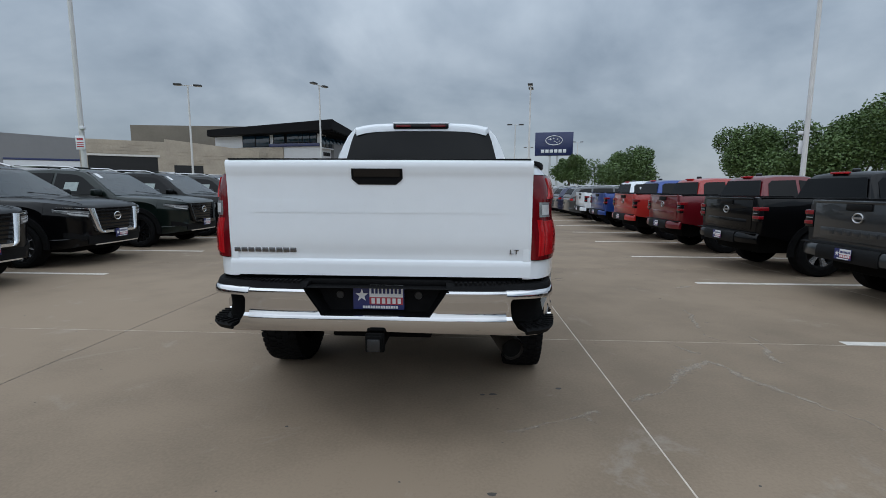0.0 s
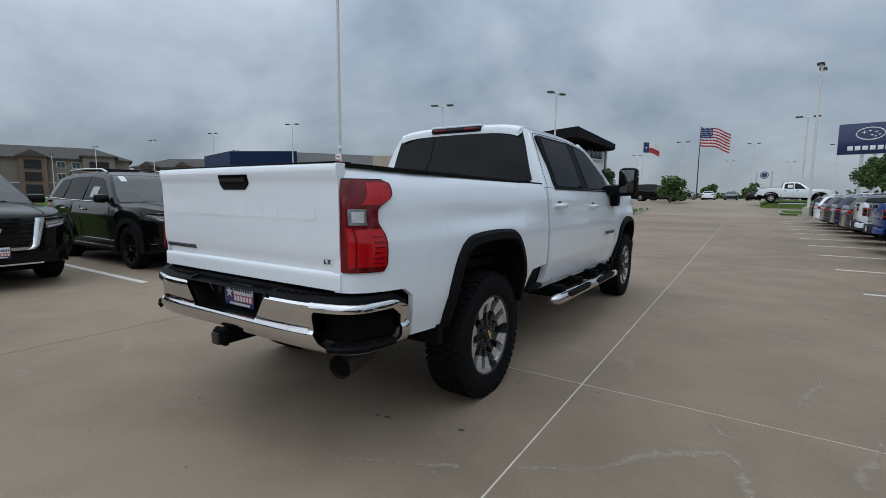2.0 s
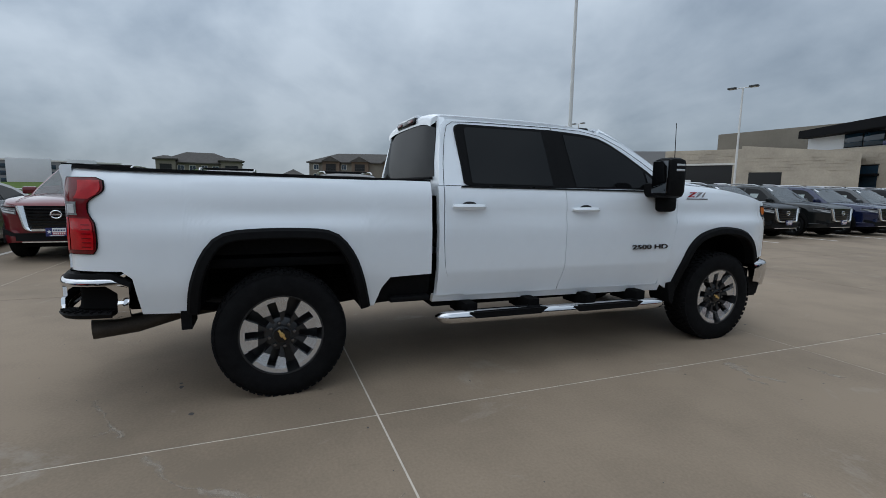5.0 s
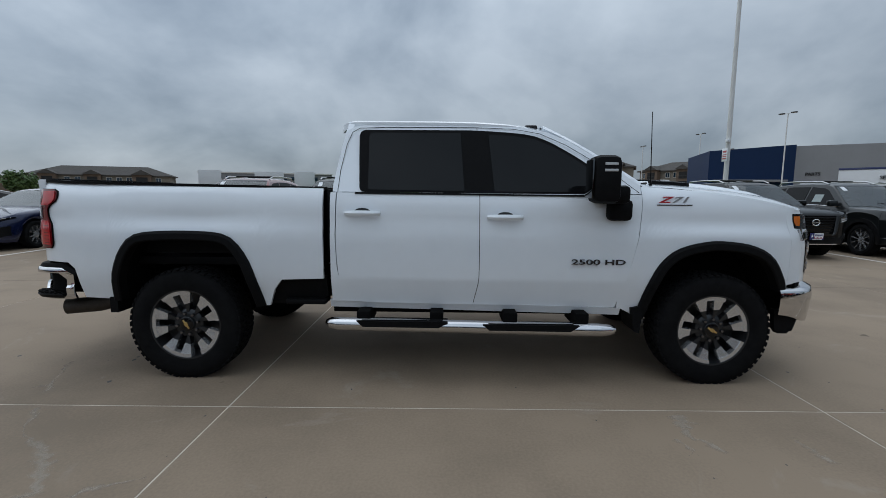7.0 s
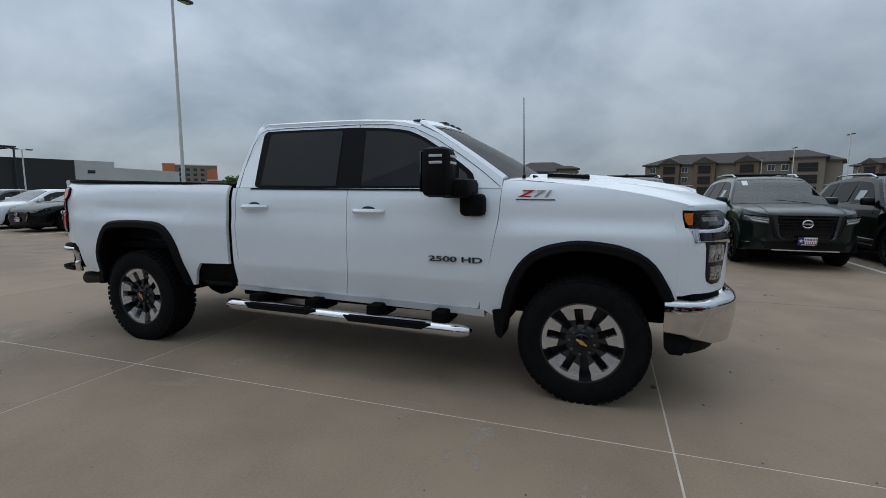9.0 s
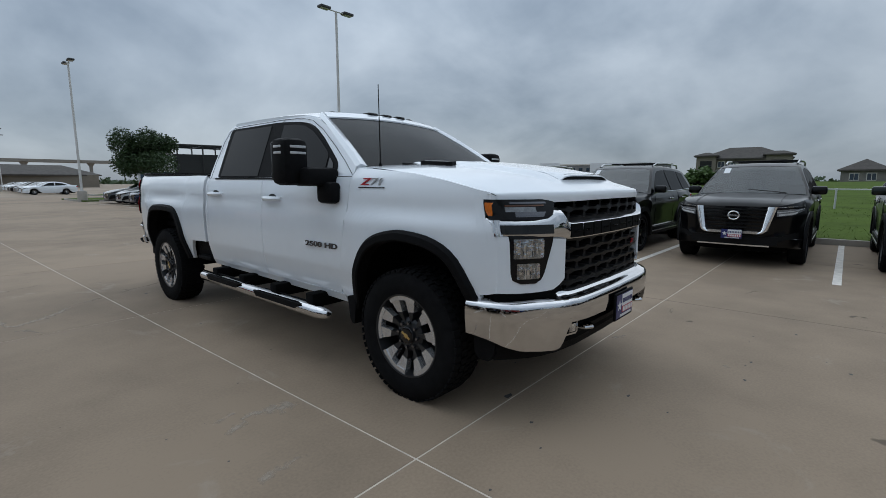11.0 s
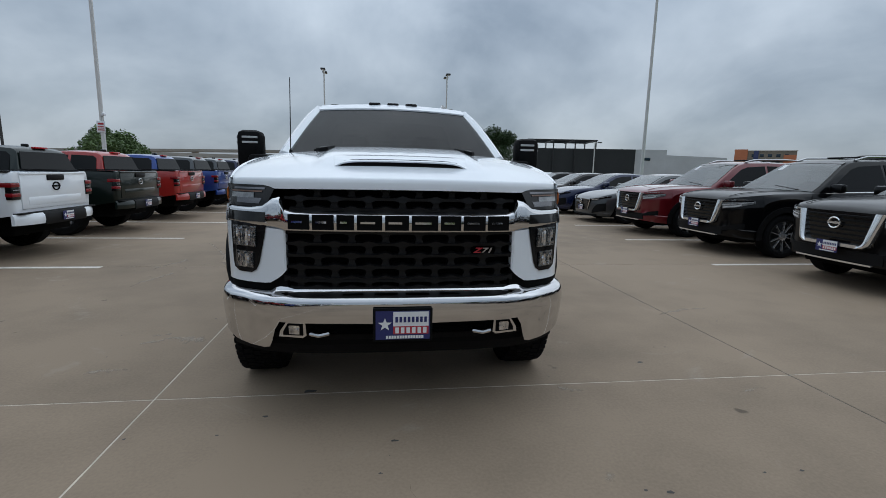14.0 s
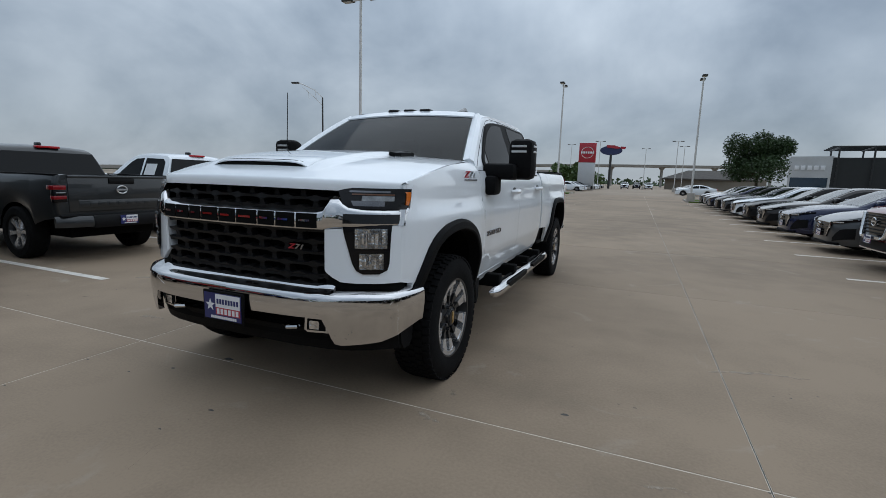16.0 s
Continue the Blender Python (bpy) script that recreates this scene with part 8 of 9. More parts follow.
def pylon():
    p = thing("pylon_sign", "tall red and grey pylon sign with a white ring emblem", "sign")
    part("shaft", boxes((-1.41, 1.41, -0.3, 0.3, 0, 4.8, 0.03)), M_SIGNGREY, p)
    part("head", boxes((-1.43, 1.43, -0.34, 0.34, 4.8, 8.15, 0.05)), M_SIGNRED, p)
    bm = bmesh.new()
    ring_of(bm, 0, 6.5, 1.0, 0.95, 0.045, 0.36)
    part("emblem", bm, M_SIGNWHITE, p)
    part("name_bars", boxes(*[(-1.12 + i * 0.385, -1.12 + i * 0.385 + 0.28, 0.33, 0.38, 6.32, 6.68, 0.01) for i in range(6)]), M_SIGNWHITE, p)
    p.matrix_basis = pose(7.35, -78.5, 0, 0, 0, 0)


pylon()


def oval_sign():
    p = thing("oval_sign", "blue and red oval sign on a dark post", "sign")
    part("post", tube(bmesh.new(), [(0, 0, 0), (0, 0, 8.4)], 0.3, 10), M_HEAD, p)
    bm = bmesh.new()
    plate(bm, [(2.6 * math.cos(a), 9.3 + 1.15 * math.sin(a)) for a in span(0, 2 * math.pi, 28)[:-1]], lambda a, b, d: (a, 0.25 - d, b), 0.5)
    part("face", bm, M_SIGNBLUE, p)
    bm = bmesh.new()
    plate(bm, [(-2.4, 9.9), (-0.8, 10.5), (1.2, 10.6), (-3.9, 10.15), (-3.6, 9.7)][:3] + [(1.0, 10.0), (-1.5, 9.7)], lambda a, b, d: (a, 0.34 - d, b), 0.1)
    plate(bm, [(-3.4, 10.15), (-2.2, 10.25), (-2.2, 9.6), (-3.2, 9.6)], lambda a, b, d: (a, 0.34 - d, b), 0.1)
    part("banner", bm, M_SIGNRED, p)
    p.matrix_basis = pose(5.9, -116, 0, 0, 0, 0)


oval_sign()


def disc_sign():
    p = thing("round_sign", "dark blue round sign between two posts", "sign")
    bm = bmesh.new()
    lathe(bm, [(0, -0.2), (1.15, -0.2), (1.15, 0.2), (0, 0.2)], 28, "x")
    bmesh.ops.rotate(bm, verts=bm.verts, matrix=Matrix.Rotation(math.pi / 2, 3, "Z"))
    bmesh.ops.translate(bm, verts=bm.verts, vec=(0, 0, 8.4))
    part("disc", bm, M_SIGNBLUE, p)
    bm = bmesh.new()
    ring_of(bm, 0, 8.4, 0.85, 0.85, 0.08, -0.25)
    part("emblem", bm, M_SIGNWHITE, p)
    for x in (-2.0, 2.0):
        part("post", boxes((x - 0.3, x + 0.3, -0.2, 0.2, 0, 9.5)), M_SIGNGREY, p)
    p.matrix_basis = pose(5.0, 180, 0)


disc_sign()
M_FLAGRED = material("flag_red", (0.33, 0.03, 0.04), 0.8, 0, 0, 1.0, 0.1)
M_FLAGWHITE = material("flag_white", (0.62, 0.62, 0.62), 0.8, 0, 0, 1.0, 0.05)
M_FLAGBLUE = material("flag_blue", (0.02, 0.03, 0.12), 0.8, 0, 0, 1.0, 0.1)


def flag(name, x, y, h, w, t, turn, stripes):
    p = thing(name, "striped red, white and blue flag flying from a tall pole" if stripes else "red, white and blue flag with one star on a pole", "flag")
    part("pole", tube(bmesh.new(), [(0, 0, 0), (0, 0, h)], [0.16, 0.07], 10), M_HEAD if stripes else M_POLE, p)
    wave = lambda u, v: (u * w, 0.05 * w * math.sin(7 * u + 2 * v) * u, h - 0.25 - v * t - 0.30 * w * u * u - 0.02 * w * math.sin(9 * u))
    def field(u0, u1, v0, v1, mat, nm, off):
        bm = grid(bmesh.new(), span(u0, u1, 10), span(v0, v1, 2), lambda u, v, d: (lambda q: (q[0], q[1] - off + d, q[2]))(wave(u, v)), 0.02)
        part(nm, bm, mat, p)
    if stripes:
        for i in range(13):
            field(0, 1, i / 13, (i + 1) / 13, M_FLAGRED if i % 2 == 0 else M_FLAGWHITE, "stripe", 0)
        field(0, 0.4, 0, 7 / 13, M_FLAGBLUE, "canton", 0.05)
        bm = bmesh.new()
        for i in range(9):
            for j in range(5):
                q = wave(0.03 + 0.042 * i, 0.05 + 0.1 * j)
                box(bm, q[0] - 0.06, q[0] + 0.06, q[1] - 0.08, q[1] - 0.06, q[2] - 0.06, q[2] + 0.06)
        part("stars", bm, M_FLAGWHITE, p)["kind"] = "stuff"
    else:
        field(0, 0.36, 0, 1, M_FLAGBLUE, "canton", 0)
        field(0.36, 1, 0, 0.5, M_FLAGWHITE, "stripe", 0)
        field(0.36, 1, 0.5, 1, M_FLAGRED, "stripe", 0)
        q = wave(0.18, 0.5)
        part("star", plate(bmesh.new(), [(q[0] + (0.28 if k % 2 == 0 else 0.11) * math.sin(k * math.pi / 5), q[2] + (0.28 if k % 2 == 0 else 0.11) * math.cos(k * math.pi / 5)) for k in range(10)], lambda a, b, d: (a, q[1] - 0.06 + d, b), 0.02), M_FLAGWHITE, p)
    p.matrix_basis = pose(x, y, 0, 0, 0, turn)


flag("national_flag", -9.0, 127, 18.0, 6.2, 4.4, 5, True)
flag("state_flag", -20.3, 120, 14.5, 3.6, 2.4, 5, False)

# ---- buildings ----
M_STONE = material("tan_stone", (0.40, 0.345, 0.275), 0.85, 0, 0, 0.5, 0.18, bump=0.3, bscale=4.0)
M_GREYWALL = material("grey_panel", (0.205, 0.205, 0.21), 0.6, 0.1, 0, 0.2, 0.06)
M_WHITEWALL = material("white_panel", (0.60, 0.61, 0.62), 0.6, 0, 0, 0.2, 0.05)
M_BLUEWALL = material("navy_panel", (0.006, 0.022, 0.068), 0.6, 0.0, 0.0, 0.2, 0.08, spec=0.2)
M_BLACKWALL = material("black_panel", (0.018, 0.02, 0.021), 0.5, 0.1, 0, 0.3, 0.2)
M_DARKROOF = material("dark_fascia", (0.007, 0.007, 0.008), 0.7, 0, 0, 0.3, 0.2, spec=0.1)
M_WINDOW = material("building_glass", (0.008, 0.026, 0.045), 0.05, 0.0, 0.25, 0.4, 0.3)
# stands for the shade inside openings; also colours sign letters and a bay door
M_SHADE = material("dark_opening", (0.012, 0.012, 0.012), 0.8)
M_STUCCO = material("tan_stucco", (0.20, 0.175, 0.14), 0.9, 0, 0, 0.4, 0.12, bump=0.1)
M_BRICKRED = material("brown_stucco", (0.15, 0.105, 0.075), 0.9, 0, 0, 0.4, 0.15)
M_SHINGLE = material("brown_shingle", (0.07, 0.062, 0.055), 0.95, 0, 0, 1.2, 0.25, bump=0.5, bscale=6.0)
M_TRIM = material("pale_trim", (0.62, 0.60, 0.56), 0.7)
M_STONEGREY = material("grey_stone", (0.17, 0.16, 0.145), 0.9, 0, 0, 0.8, 0.25, bump=0.3, bscale=3.0)
M_ORANGE = material("orange_panel", (0.42, 0.14, 0.06), 0.7, 0, 0, 0.3, 0.1)


def frame_of(p, q):
    """A frame with x along p to q, y to the back, at p."""
    d = Vector((q[0] - p[0], q[1] - p[1], 0))
    return Matrix.Translation((p[0], p[1], 0)) @ Matrix.Rotation(math.atan2(d.y, d.x), 4, "Z"), d.length


def wing(owner, p, q, h, depth, mat, name="wall", z0=-0.1, h2=None):
    """A block of a building with its front from p to q (seen from the right-hand side of p to q)."""
    m, L = frame_of(p, q)
    bm = bmesh.new()
    h2 = h2 or h
    rings(bm, [[(x, 0, z0), (x, depth, z0), (x, depth, hh), (x, 0, hh)] for x, hh in ((0, h), (L, h2))])
    bmesh.ops.transform(bm, matrix=m, verts=bm.verts)
    w = part(name, bm, mat, owner)
    return w, m, L


def on_wall(owner, m, rows, mat, name, proud=0.05, each=True):
    for x0, x1, z0, z1 in rows:
        bm = boxes((x0, x1, -proud, 0.06, z0, z1, 0.01))
        bmesh.ops.transform(bm, matrix=m, verts=bm.verts)
        part(name, bm, mat, owner)


service = thing("service_building", "low tan stone and grey service building with a navy wing", "building")
w, m, L = wing(service, (-62.85, 40), (-60, 50), 7.5, 14, M_BLUEWALL, h2=8.2)
on_wall(service, m, [(0.5, L - 1.2, 3.2, 3.5)], M_GREYWALL, "canopy", 1.6)
on_wall(service, m, [(1 + 3.2 * i, 3.4 + 3.2 * i, 0.3, 3.0) for i in range(3)], M_WINDOW, "window")
w, m, L = wing(service, (-60, 50), (-49, 56), 8.0, 14, M_GREYWALL, h2=7.5)
on_wall(service, m, [(0.8, 4.0, 2.6, 3.2)], M_WHITEWALL, "panel", 0.02)
lettering("wall_sign", "PARTS", 0.6, 0.04, M_SHADE, service, m @ Matrix.Translation((2.2, -0.1, 4.2)) @ Matrix.Rotation(math.pi / 2, 4, "X"))
on_wall(service, m, [(5.0, L, 0.1, 4.6)], M_WHITEWALL, "panel", 0.08)
on_wall(service, m, [(5.0, L, 4.6, 4.85)], M_SIGNBLUE, "stripe", 0.14)
on_wall(service, m, [(5.4, L - 0.4, 0.1, 2.4)], M_SHADE, "bay_door", 0.12)
lettering("wall_sign", "SERVICE", 0.6, 0.04, M_SHADE, service, m @ Matrix.Translation((10.2, -0.16, 3.6)) @ Matrix.Rotation(math.pi / 2, 4, "X"))
w, m, L = wing(service, (-49, 56), (-41, 61), 7.5, 14, M_STONE)
# no hole: the bay's inner shade is a dark panel on the wall
on_wall(service, m, [(0.8, L - 0.9, 0.1, 5.4)], M_SHADE, "bay_opening", 0.02)
on_wall(service, m, [(0.8, 3.6, 0.1, 3.4)], M_WHITEWALL, "bay_door", 0.06)
on_wall(service, m, [(0.6, L - 0.6, 5.4, 5.65)], M_TRIM, "lintel", 0.12)
w, m, L = wing(service, (-41, 61), (-30.5, 67.0), 7.9, 10, M_STONE, h2=6.7)
# again a dark panel in place of a shaded opening
on_wall(service, m, [(1.0, 4.6, 0.1, 4.4)], M_SHADE, "bay_opening", 0.02)
wing(service, (-53.3, 71.5), (-38, 80), 11.2, 10, M_STUCCO, "plant_room", h2=12.0)
# courses of stone blocks, proud of the wall
for p, q, h in (((-49, 56), (-41, 61), 7.5), ((-41, 61), (-30.5, 67.0), 6.6)):
    m, L = frame_of(p, q)
    rnd = random.Random(9)
    bm = bmesh.new()
    z = 5.75 if h > 7 else 4.6
    while z < h - 0.3:
        x = rnd.uniform(0, 0.4)
        while x < L - 1.0:
            ln = rnd.uniform(0.7, 1.5)
            if rnd.random() < 0.55:
                box(bm, x, min(L, x + ln - 0.04), -rnd.uniform(0.02, 0.06), 0.02, z, z + 0.36)
            x += ln
        z += 0.40
    bmesh.ops.transform(bm, matrix=m, verts=bm.verts)
    part("stone_facing", bm, M_STONE, service)["kind"] = "stuff"

show = thing("showroom", "two-storey white and glass car showroom under a sloping dark roof", "building")
# front corner at (-20, 68.5); one face runs west, the other north-east
A, C, D = (-40.56, 73.43), (-22.05, 69.56), (-19.2, 80.5)
w, m, L = wing(show, A, C, 9.5, 14, M_WHITEWALL, h2=10.1)
on_wall(show, m, [(0.0, 12.6, 0.1, 7.65)], M_STONE, "stone_wall", 0.25)
on_wall(show, m, [(5.2, 10.0, 0.1, 5.35), (12.7, 15.4, 0.1, 5.35), (15.85, 17.1, 0.1, 5.35)], M_WINDOW, "entrance_glass", 0.32)
on_wall(show, m, [(x, x + 0.12, 0.1, 5.35) for x in (7.5, 14.0)] + [(5.1, 10.1, 5.3, 5.42), (12.6, 17.2, 5.3, 5.42)], M_DARKROOF, "door_frame", 0.38)
on_wall(show, m, [(4.1, 10.2, 4.02, 4.3), (11.85, 17.6, 4.02, 4.3)], M_DARKROOF, "awning", 1.1)
on_wall(show, m, [(5.2, 10.2, 7.72, 9.55), (10.8, 18.45, 8.25, 9.95)], M_DARKROOF, "window_frame", 0.06)
on_wall(show, m, [(5.3, 7.55, 7.82, 9.45), (7.7, 10.1, 7.82, 9.45), (10.95, 12.8, 8.35, 9.75), (13.3, 15.2, 8.35, 9.8), (15.3, 16.0, 8.35, 9.8), (16.1, 17.2, 8.35, 9.85), (17.3, 18.4, 8.35, 9.85)], M_WINDOW, "window", 0.12)
on_wall(show, m, [(10.2, 18.9, 7.72, 8.2)], M_SIGNBLUE, "stripe", 0.35)
w, m2, L2 = wing(show, C, D, 10.1, 16, M_WHITEWALL, h2=9.3)
on_wall(show, m2, [(0.2, 10.9, 7.55, 9.35)], M_DARKROOF, "window_frame", 0.06)
on_wall(show, m2, [(0.3 + i * 1.18, 1.36 + i * 1.18, 7.65, 9.25) for i in range(9)], M_WINDOW, "window", 0.12)
on_wall(show, m2, [(1.0 + i * 2.4, 3.1 + i * 2.4, 0.2, 4.6) for i in range(4)], M_WINDOW, "window", 0.10)
on_wall(show, m2, [(3.2, 6.4, 5.9, 8.3)], M_GREYWALL, "sign_panel", 0.5)
on_wall(show, m2, [(0.0, 3.2, 7.35, 7.55), (6.4, 11.0, 7.2, 7.45)], M_SIGNGREY, "ledge", 0.45)
on_wall(show, m2, [(0.9 + i * 0.5, 1.25 + i * 0.5, 6.35, 6.9) for i in range(4)], M_SHADE, "sign_bar", 0.12)
bm = lathe(bmesh.new(), [(0, -0.1), (0.95, -0.1), (0.95, 0.1), (0.75, 0.1), (0.7, 0.04), (0, 0.04)], 24, "z")
bmesh.ops.transform(bm, matrix=m2 @ Matrix.Translation((5.4, -0.6, 6.4)) @ Matrix.Rotation(math.pi / 2, 4, "X"), verts=bm.verts)
part("emblem", bm, M_SIGNGREY, show, "round grey emblem")
rnd = random.Random(12)
bm = bmesh.new()
z = 5.5
while z < 7.3:
    x = rnd.uniform(0, 0.4)
    while x < 11.6:
        ln = rnd.uniform(0.7, 1.5)
        if rnd.random() < 0.55:
            box(bm, x, min(12.5, x + ln - 0.04), -0.25 - rnd.uniform(0.02, 0.06), -0.2, z, z + 0.36)
        x += ln
    z += 0.40
bmesh.ops.transform(bm, matrix=m, verts=bm.verts)
part("stone_facing", bm, M_STONE, show)["kind"] = "stuff"
bm = bmesh.new()
roof_pts = [(-41.0, 71.9, 9.45), (-19.2, 66.4, 9.85), (-17.5, 81.5, 9.25), (-36.0, 90.0, 9.0)]
rings(bm, [[Vector(p) + Vector((0, 0, dz * h)) for p, h in zip(roof_pts, (1.0, 1.45, 0.8, 1.0))] for dz in (0.0, 1.0)])
roof = part("roof", bm, M_DARKROOF, show, "sloping dark roof with deep eaves")
e0, e1 = Vector(roof_pts[1]), Vector(roof_pts[2])
for i in range(14):
    a = e0 + (e1 - e0) * ((i + 0.5) / 14)
    b = a + Vector((-2.6, 0.7, -0.15))
    part("rafter", tube(bmesh.new(), [a + Vector((0, 0, -0.15)), b + Vector((0, 0, -0.2))], 0.13, 6), M_DARKROOF, roof)
part("column", tube(bmesh.new(), [(-18.9, 80.9, 0), (-18.9, 80.9, 9.5)], 0.18, 8), M_GREYWALL, show)


def hip_roof(bm, x0, x1, y0, y1, z, rise, over=0.8):
    x0, x1, y0, y1 = x0 - over, x1 + over, y0 - over, y1 + over
    h = min(x1 - x0, y1 - y0) / 2
    if (x1 - x0) > (y1 - y0):
        a, b = (x0 + h, (y0 + y1) / 2, z + rise), (x1 - h, (y0 + y1) / 2, z + rise)
        cs = [(x0, y0, z), (x1, y0, z), (x1, y1, z), (x0, y1, z)]
        v = [bm.verts.new(p) for p in cs + [a, b]]
        for f in ((0, 1, 5, 4), (1, 2, 5), (2, 3, 4, 5), (3, 0, 4)):
            bm.faces.new([v[i] for i in f])
    else:
        a, b = ((x0 + x1) / 2, y0 + h, z + rise), ((x0 + x1) / 2, y1 - h, z + rise)
        v = [bm.verts.new(p) for p in [(x0, y0, z), (x1, y0, z), (x1, y1, z), (x0, y1, z), a, b]]
        for f in ((0, 1, 4), (1, 2, 5, 4), (2, 3, 5), (3, 0, 4, 5)):
            bm.faces.new([v[i] for i in f])
    # soffit
    vb = [bm.verts.new((x, y, z - 0.35)) for x, y in ((x0, y0), (x1, y0), (x1, y1), (x0, y1))]
    bm.faces.new(vb[::-1])
    for i in range(4):
        bm.faces.new((v[i], v[(i + 1) % 4], vb[(i + 1) % 4], vb[i]))


def apartments(p, q, depth, storeys, rise, bays, base=0.0, wall=None, label="three-storey tan apartment block with brown hipped roofs"):
    """Front from p to q; bays: places along the front, as shares, of projecting gabled bays."""
    o = thing("apartment_building", label, "building", "apartment buildings")
    m, L = frame_of(p, q)
    h = base + 3.1 * storeys + 0.4
    def put(bm, mat, name):
        bmesh.ops.transform(bm, matrix=m, verts=bm.verts)
        return part(name, bm, mat, o, angle=20)
    put(boxes((0, L, 0, depth, -1.0, h)), wall or M_STUCCO, "wall")
    put(boxes((-0.1, L + 0.1, -0.12, 0.2, -1.0, base + 3.2)), M_STONEGREY, "stone_base")
    put(boxes((-0.15, L + 0.15, -0.18, 0.2, base + 3.2, base + 3.4)), M_TRIM, "string_course")
    bm = bmesh.new()
    hip_roof(bm, 0, L, 0, depth, h, rise)
    put(bm, M_SHINGLE, "roof")
    taken = []
    for f, w, tower in bays:
        x = f * L
        taken.append((x - w / 2 - 0.4, x + w / 2 + 0.4))
        hh = h + (0.9 if tower else 0.2)
        put(boxes((x - w / 2, x + w / 2, -1.8, 2, -1.0, hh)), M_STUCCO if tower else M_BRICKRED, "bay")
        bm = bmesh.new()
        if tower:
            hip_roof(bm, x - w / 2, x + w / 2, -1.8, 2.0, hh, 0.9, 0.7)
        else:
            y0, y1 = -2.5, depth / 2
            v = [bm.verts.new(c) for c in ((x - w / 2 - 0.5, y0, hh - 0.1), (x + w / 2 + 0.5, y0, hh - 0.1), (x, y0, hh + w * 0.30), (x - w / 2 - 0.5, y1, hh - 0.1), (x + w / 2 + 0.5, y1, hh - 0.1), (x, y1, hh + w * 0.30))]
            for fc in ((0, 2, 5, 3), (1, 4, 5, 2), (0, 1, 2), (3, 5, 4), (0, 3, 4, 1)):
                bm.faces.new([v[i] for i in fc])
        put(bm, M_SHINGLE, "bay_roof")
        for k in range(storeys):
            z = base + 0.5 + 3.1 * k
            # balcony shade as a solid dark box before the unbroken wall
            put(boxes((x - w * 0.30, x + w * 0.30, -1.9, -1.0, z, z + 2.3)), M_SHADE, "balcony_opening")
            put(boxes((x - w * 0.30, x + w * 0.30, -1.96, -1.9, z, z + 0.12), (x - w * 0.30, x + w * 0.30, -1.96, -1.9, z + 0.95, z + 1.05), *[(x - w * 0.30 + w * 0.6 * j / 6 - 0.02, x - w * 0.30 + w * 0.6 * j / 6 + 0.02, -1.95, -1.91, z, z + 1.0) for j in range(7)]), M_HEAD, "balcony_rail")
    x = 1.6
    while x < L - 2.2:
        if not any(a - 1.6 < x < b for a, b in taken):
            for k in range(storeys):
                z = base + 1.0 + 3.1 * k
                fr = put(boxes((x - 0.1, x + 1.7, -0.2, 0.05, z - 0.1, z + 1.7)), M_TRIM, "window")
                for j in (0, 1):
                    bm = boxes((x + 0.04 + j * 0.82, x + 0.76 + j * 0.82, -0.23, 0.0, z + 0.05, z + 1.55))
                    bmesh.ops.transform(bm, matrix=m, verts=bm.verts)
                    part("pane", bm, M_WINDOW, fr)
        x += 3.1
    return o


def polar(az, d, at=(3.6, 2.0)):
    return (at[0] + d * math.sin(radians(az)), at[1] + d * math.cos(radians(az)))


apartments(polar(-85.2, 165), polar(-68.2, 158), 16, 3, 3.4, [(0.16, 5.5, False), (0.36, 5.5, False), (0.58, 5.5, False), (0.86, 7, True)], 0.2)
apartments(polar(-100.4, 160), polar(-92.6, 160), 14, 2, 3.4, [(0.08, 5, True), (0.88, 6, True)], 1.5)
apartments(polar(-67.6, 190), polar(-59.5, 172), 15, 3, 3.2, [(0.2, 5, False), (0.6, 5, False), (0.95, 5, True)], 0.0)
apartments(polar(-132, 215), polar(-120.5, 205), 16, 2, 3.4, [(0.15, 5, False), (0.45, 5, False), (0.8, 6, False)], 0.0)
apartments(polar(-88.6, 150), polar(-85.4, 150), 10, 1, 2.6, [], 0.8, None, "low garage block with a brown hipped roof")


def plain_block(name, label, p, q, depth, h, mat, floors, step, strip=None):
    o = thing(name, label, "building")
    w, m, L = wing(o, p, q, h, depth, mat)
    for k in range(floors):
        z = 1.2 + (h - 1.5) * k / floors
        n = int(L / step)
        for i in range(n):
            on_wall(o, m, [(0.6 + i * step, 0.6 + i * step + step * 0.5, z, z + 1.5)], M_WINDOW, "window", 0.06)
    for f0, f1, hh, mt in strip or ():
        on_wall(o, m, [(f0 * L, f1 * L, 0, hh)], mt, "panel", 0.4)
    on_wall(o, m, [(-0.3, L + 0.3, h - 0.05, h + 0.5)], M_TRIM, "parapet", 0.3)
    return o


plain_block("hotel", "pale three-storey hotel with darker bays", polar(-117.8, 215), polar(-103.6, 215), 16, 8.6, M_GREYWALL, 3, 3.2, [(0.0, 0.16, 9.6, M_WHITEWALL), (0.40, 0.62, 9.4, M_WHITEWALL), (0.70, 0.86, 9.6, M_WHITEWALL)])
plain_block("hotel", "orange and tan six-storey hotel far off", polar(-139.8, 300), polar(-134.6, 300), 20, 15.5, M_STUCCO, 5, 3.6, [(0.0, 0.22, 16.4, M_ORANGE), (0.32, 0.40, 15.6, M_SIGNBLUE), (0.8, 1.0, 13.5, M_ORANGE)])
plain_block("shop_building", "long low brick shop far off", polar(-135.5, 240), polar(-132.2, 240), 14, 6.0, M_BRICKRED, 1, 4.0)

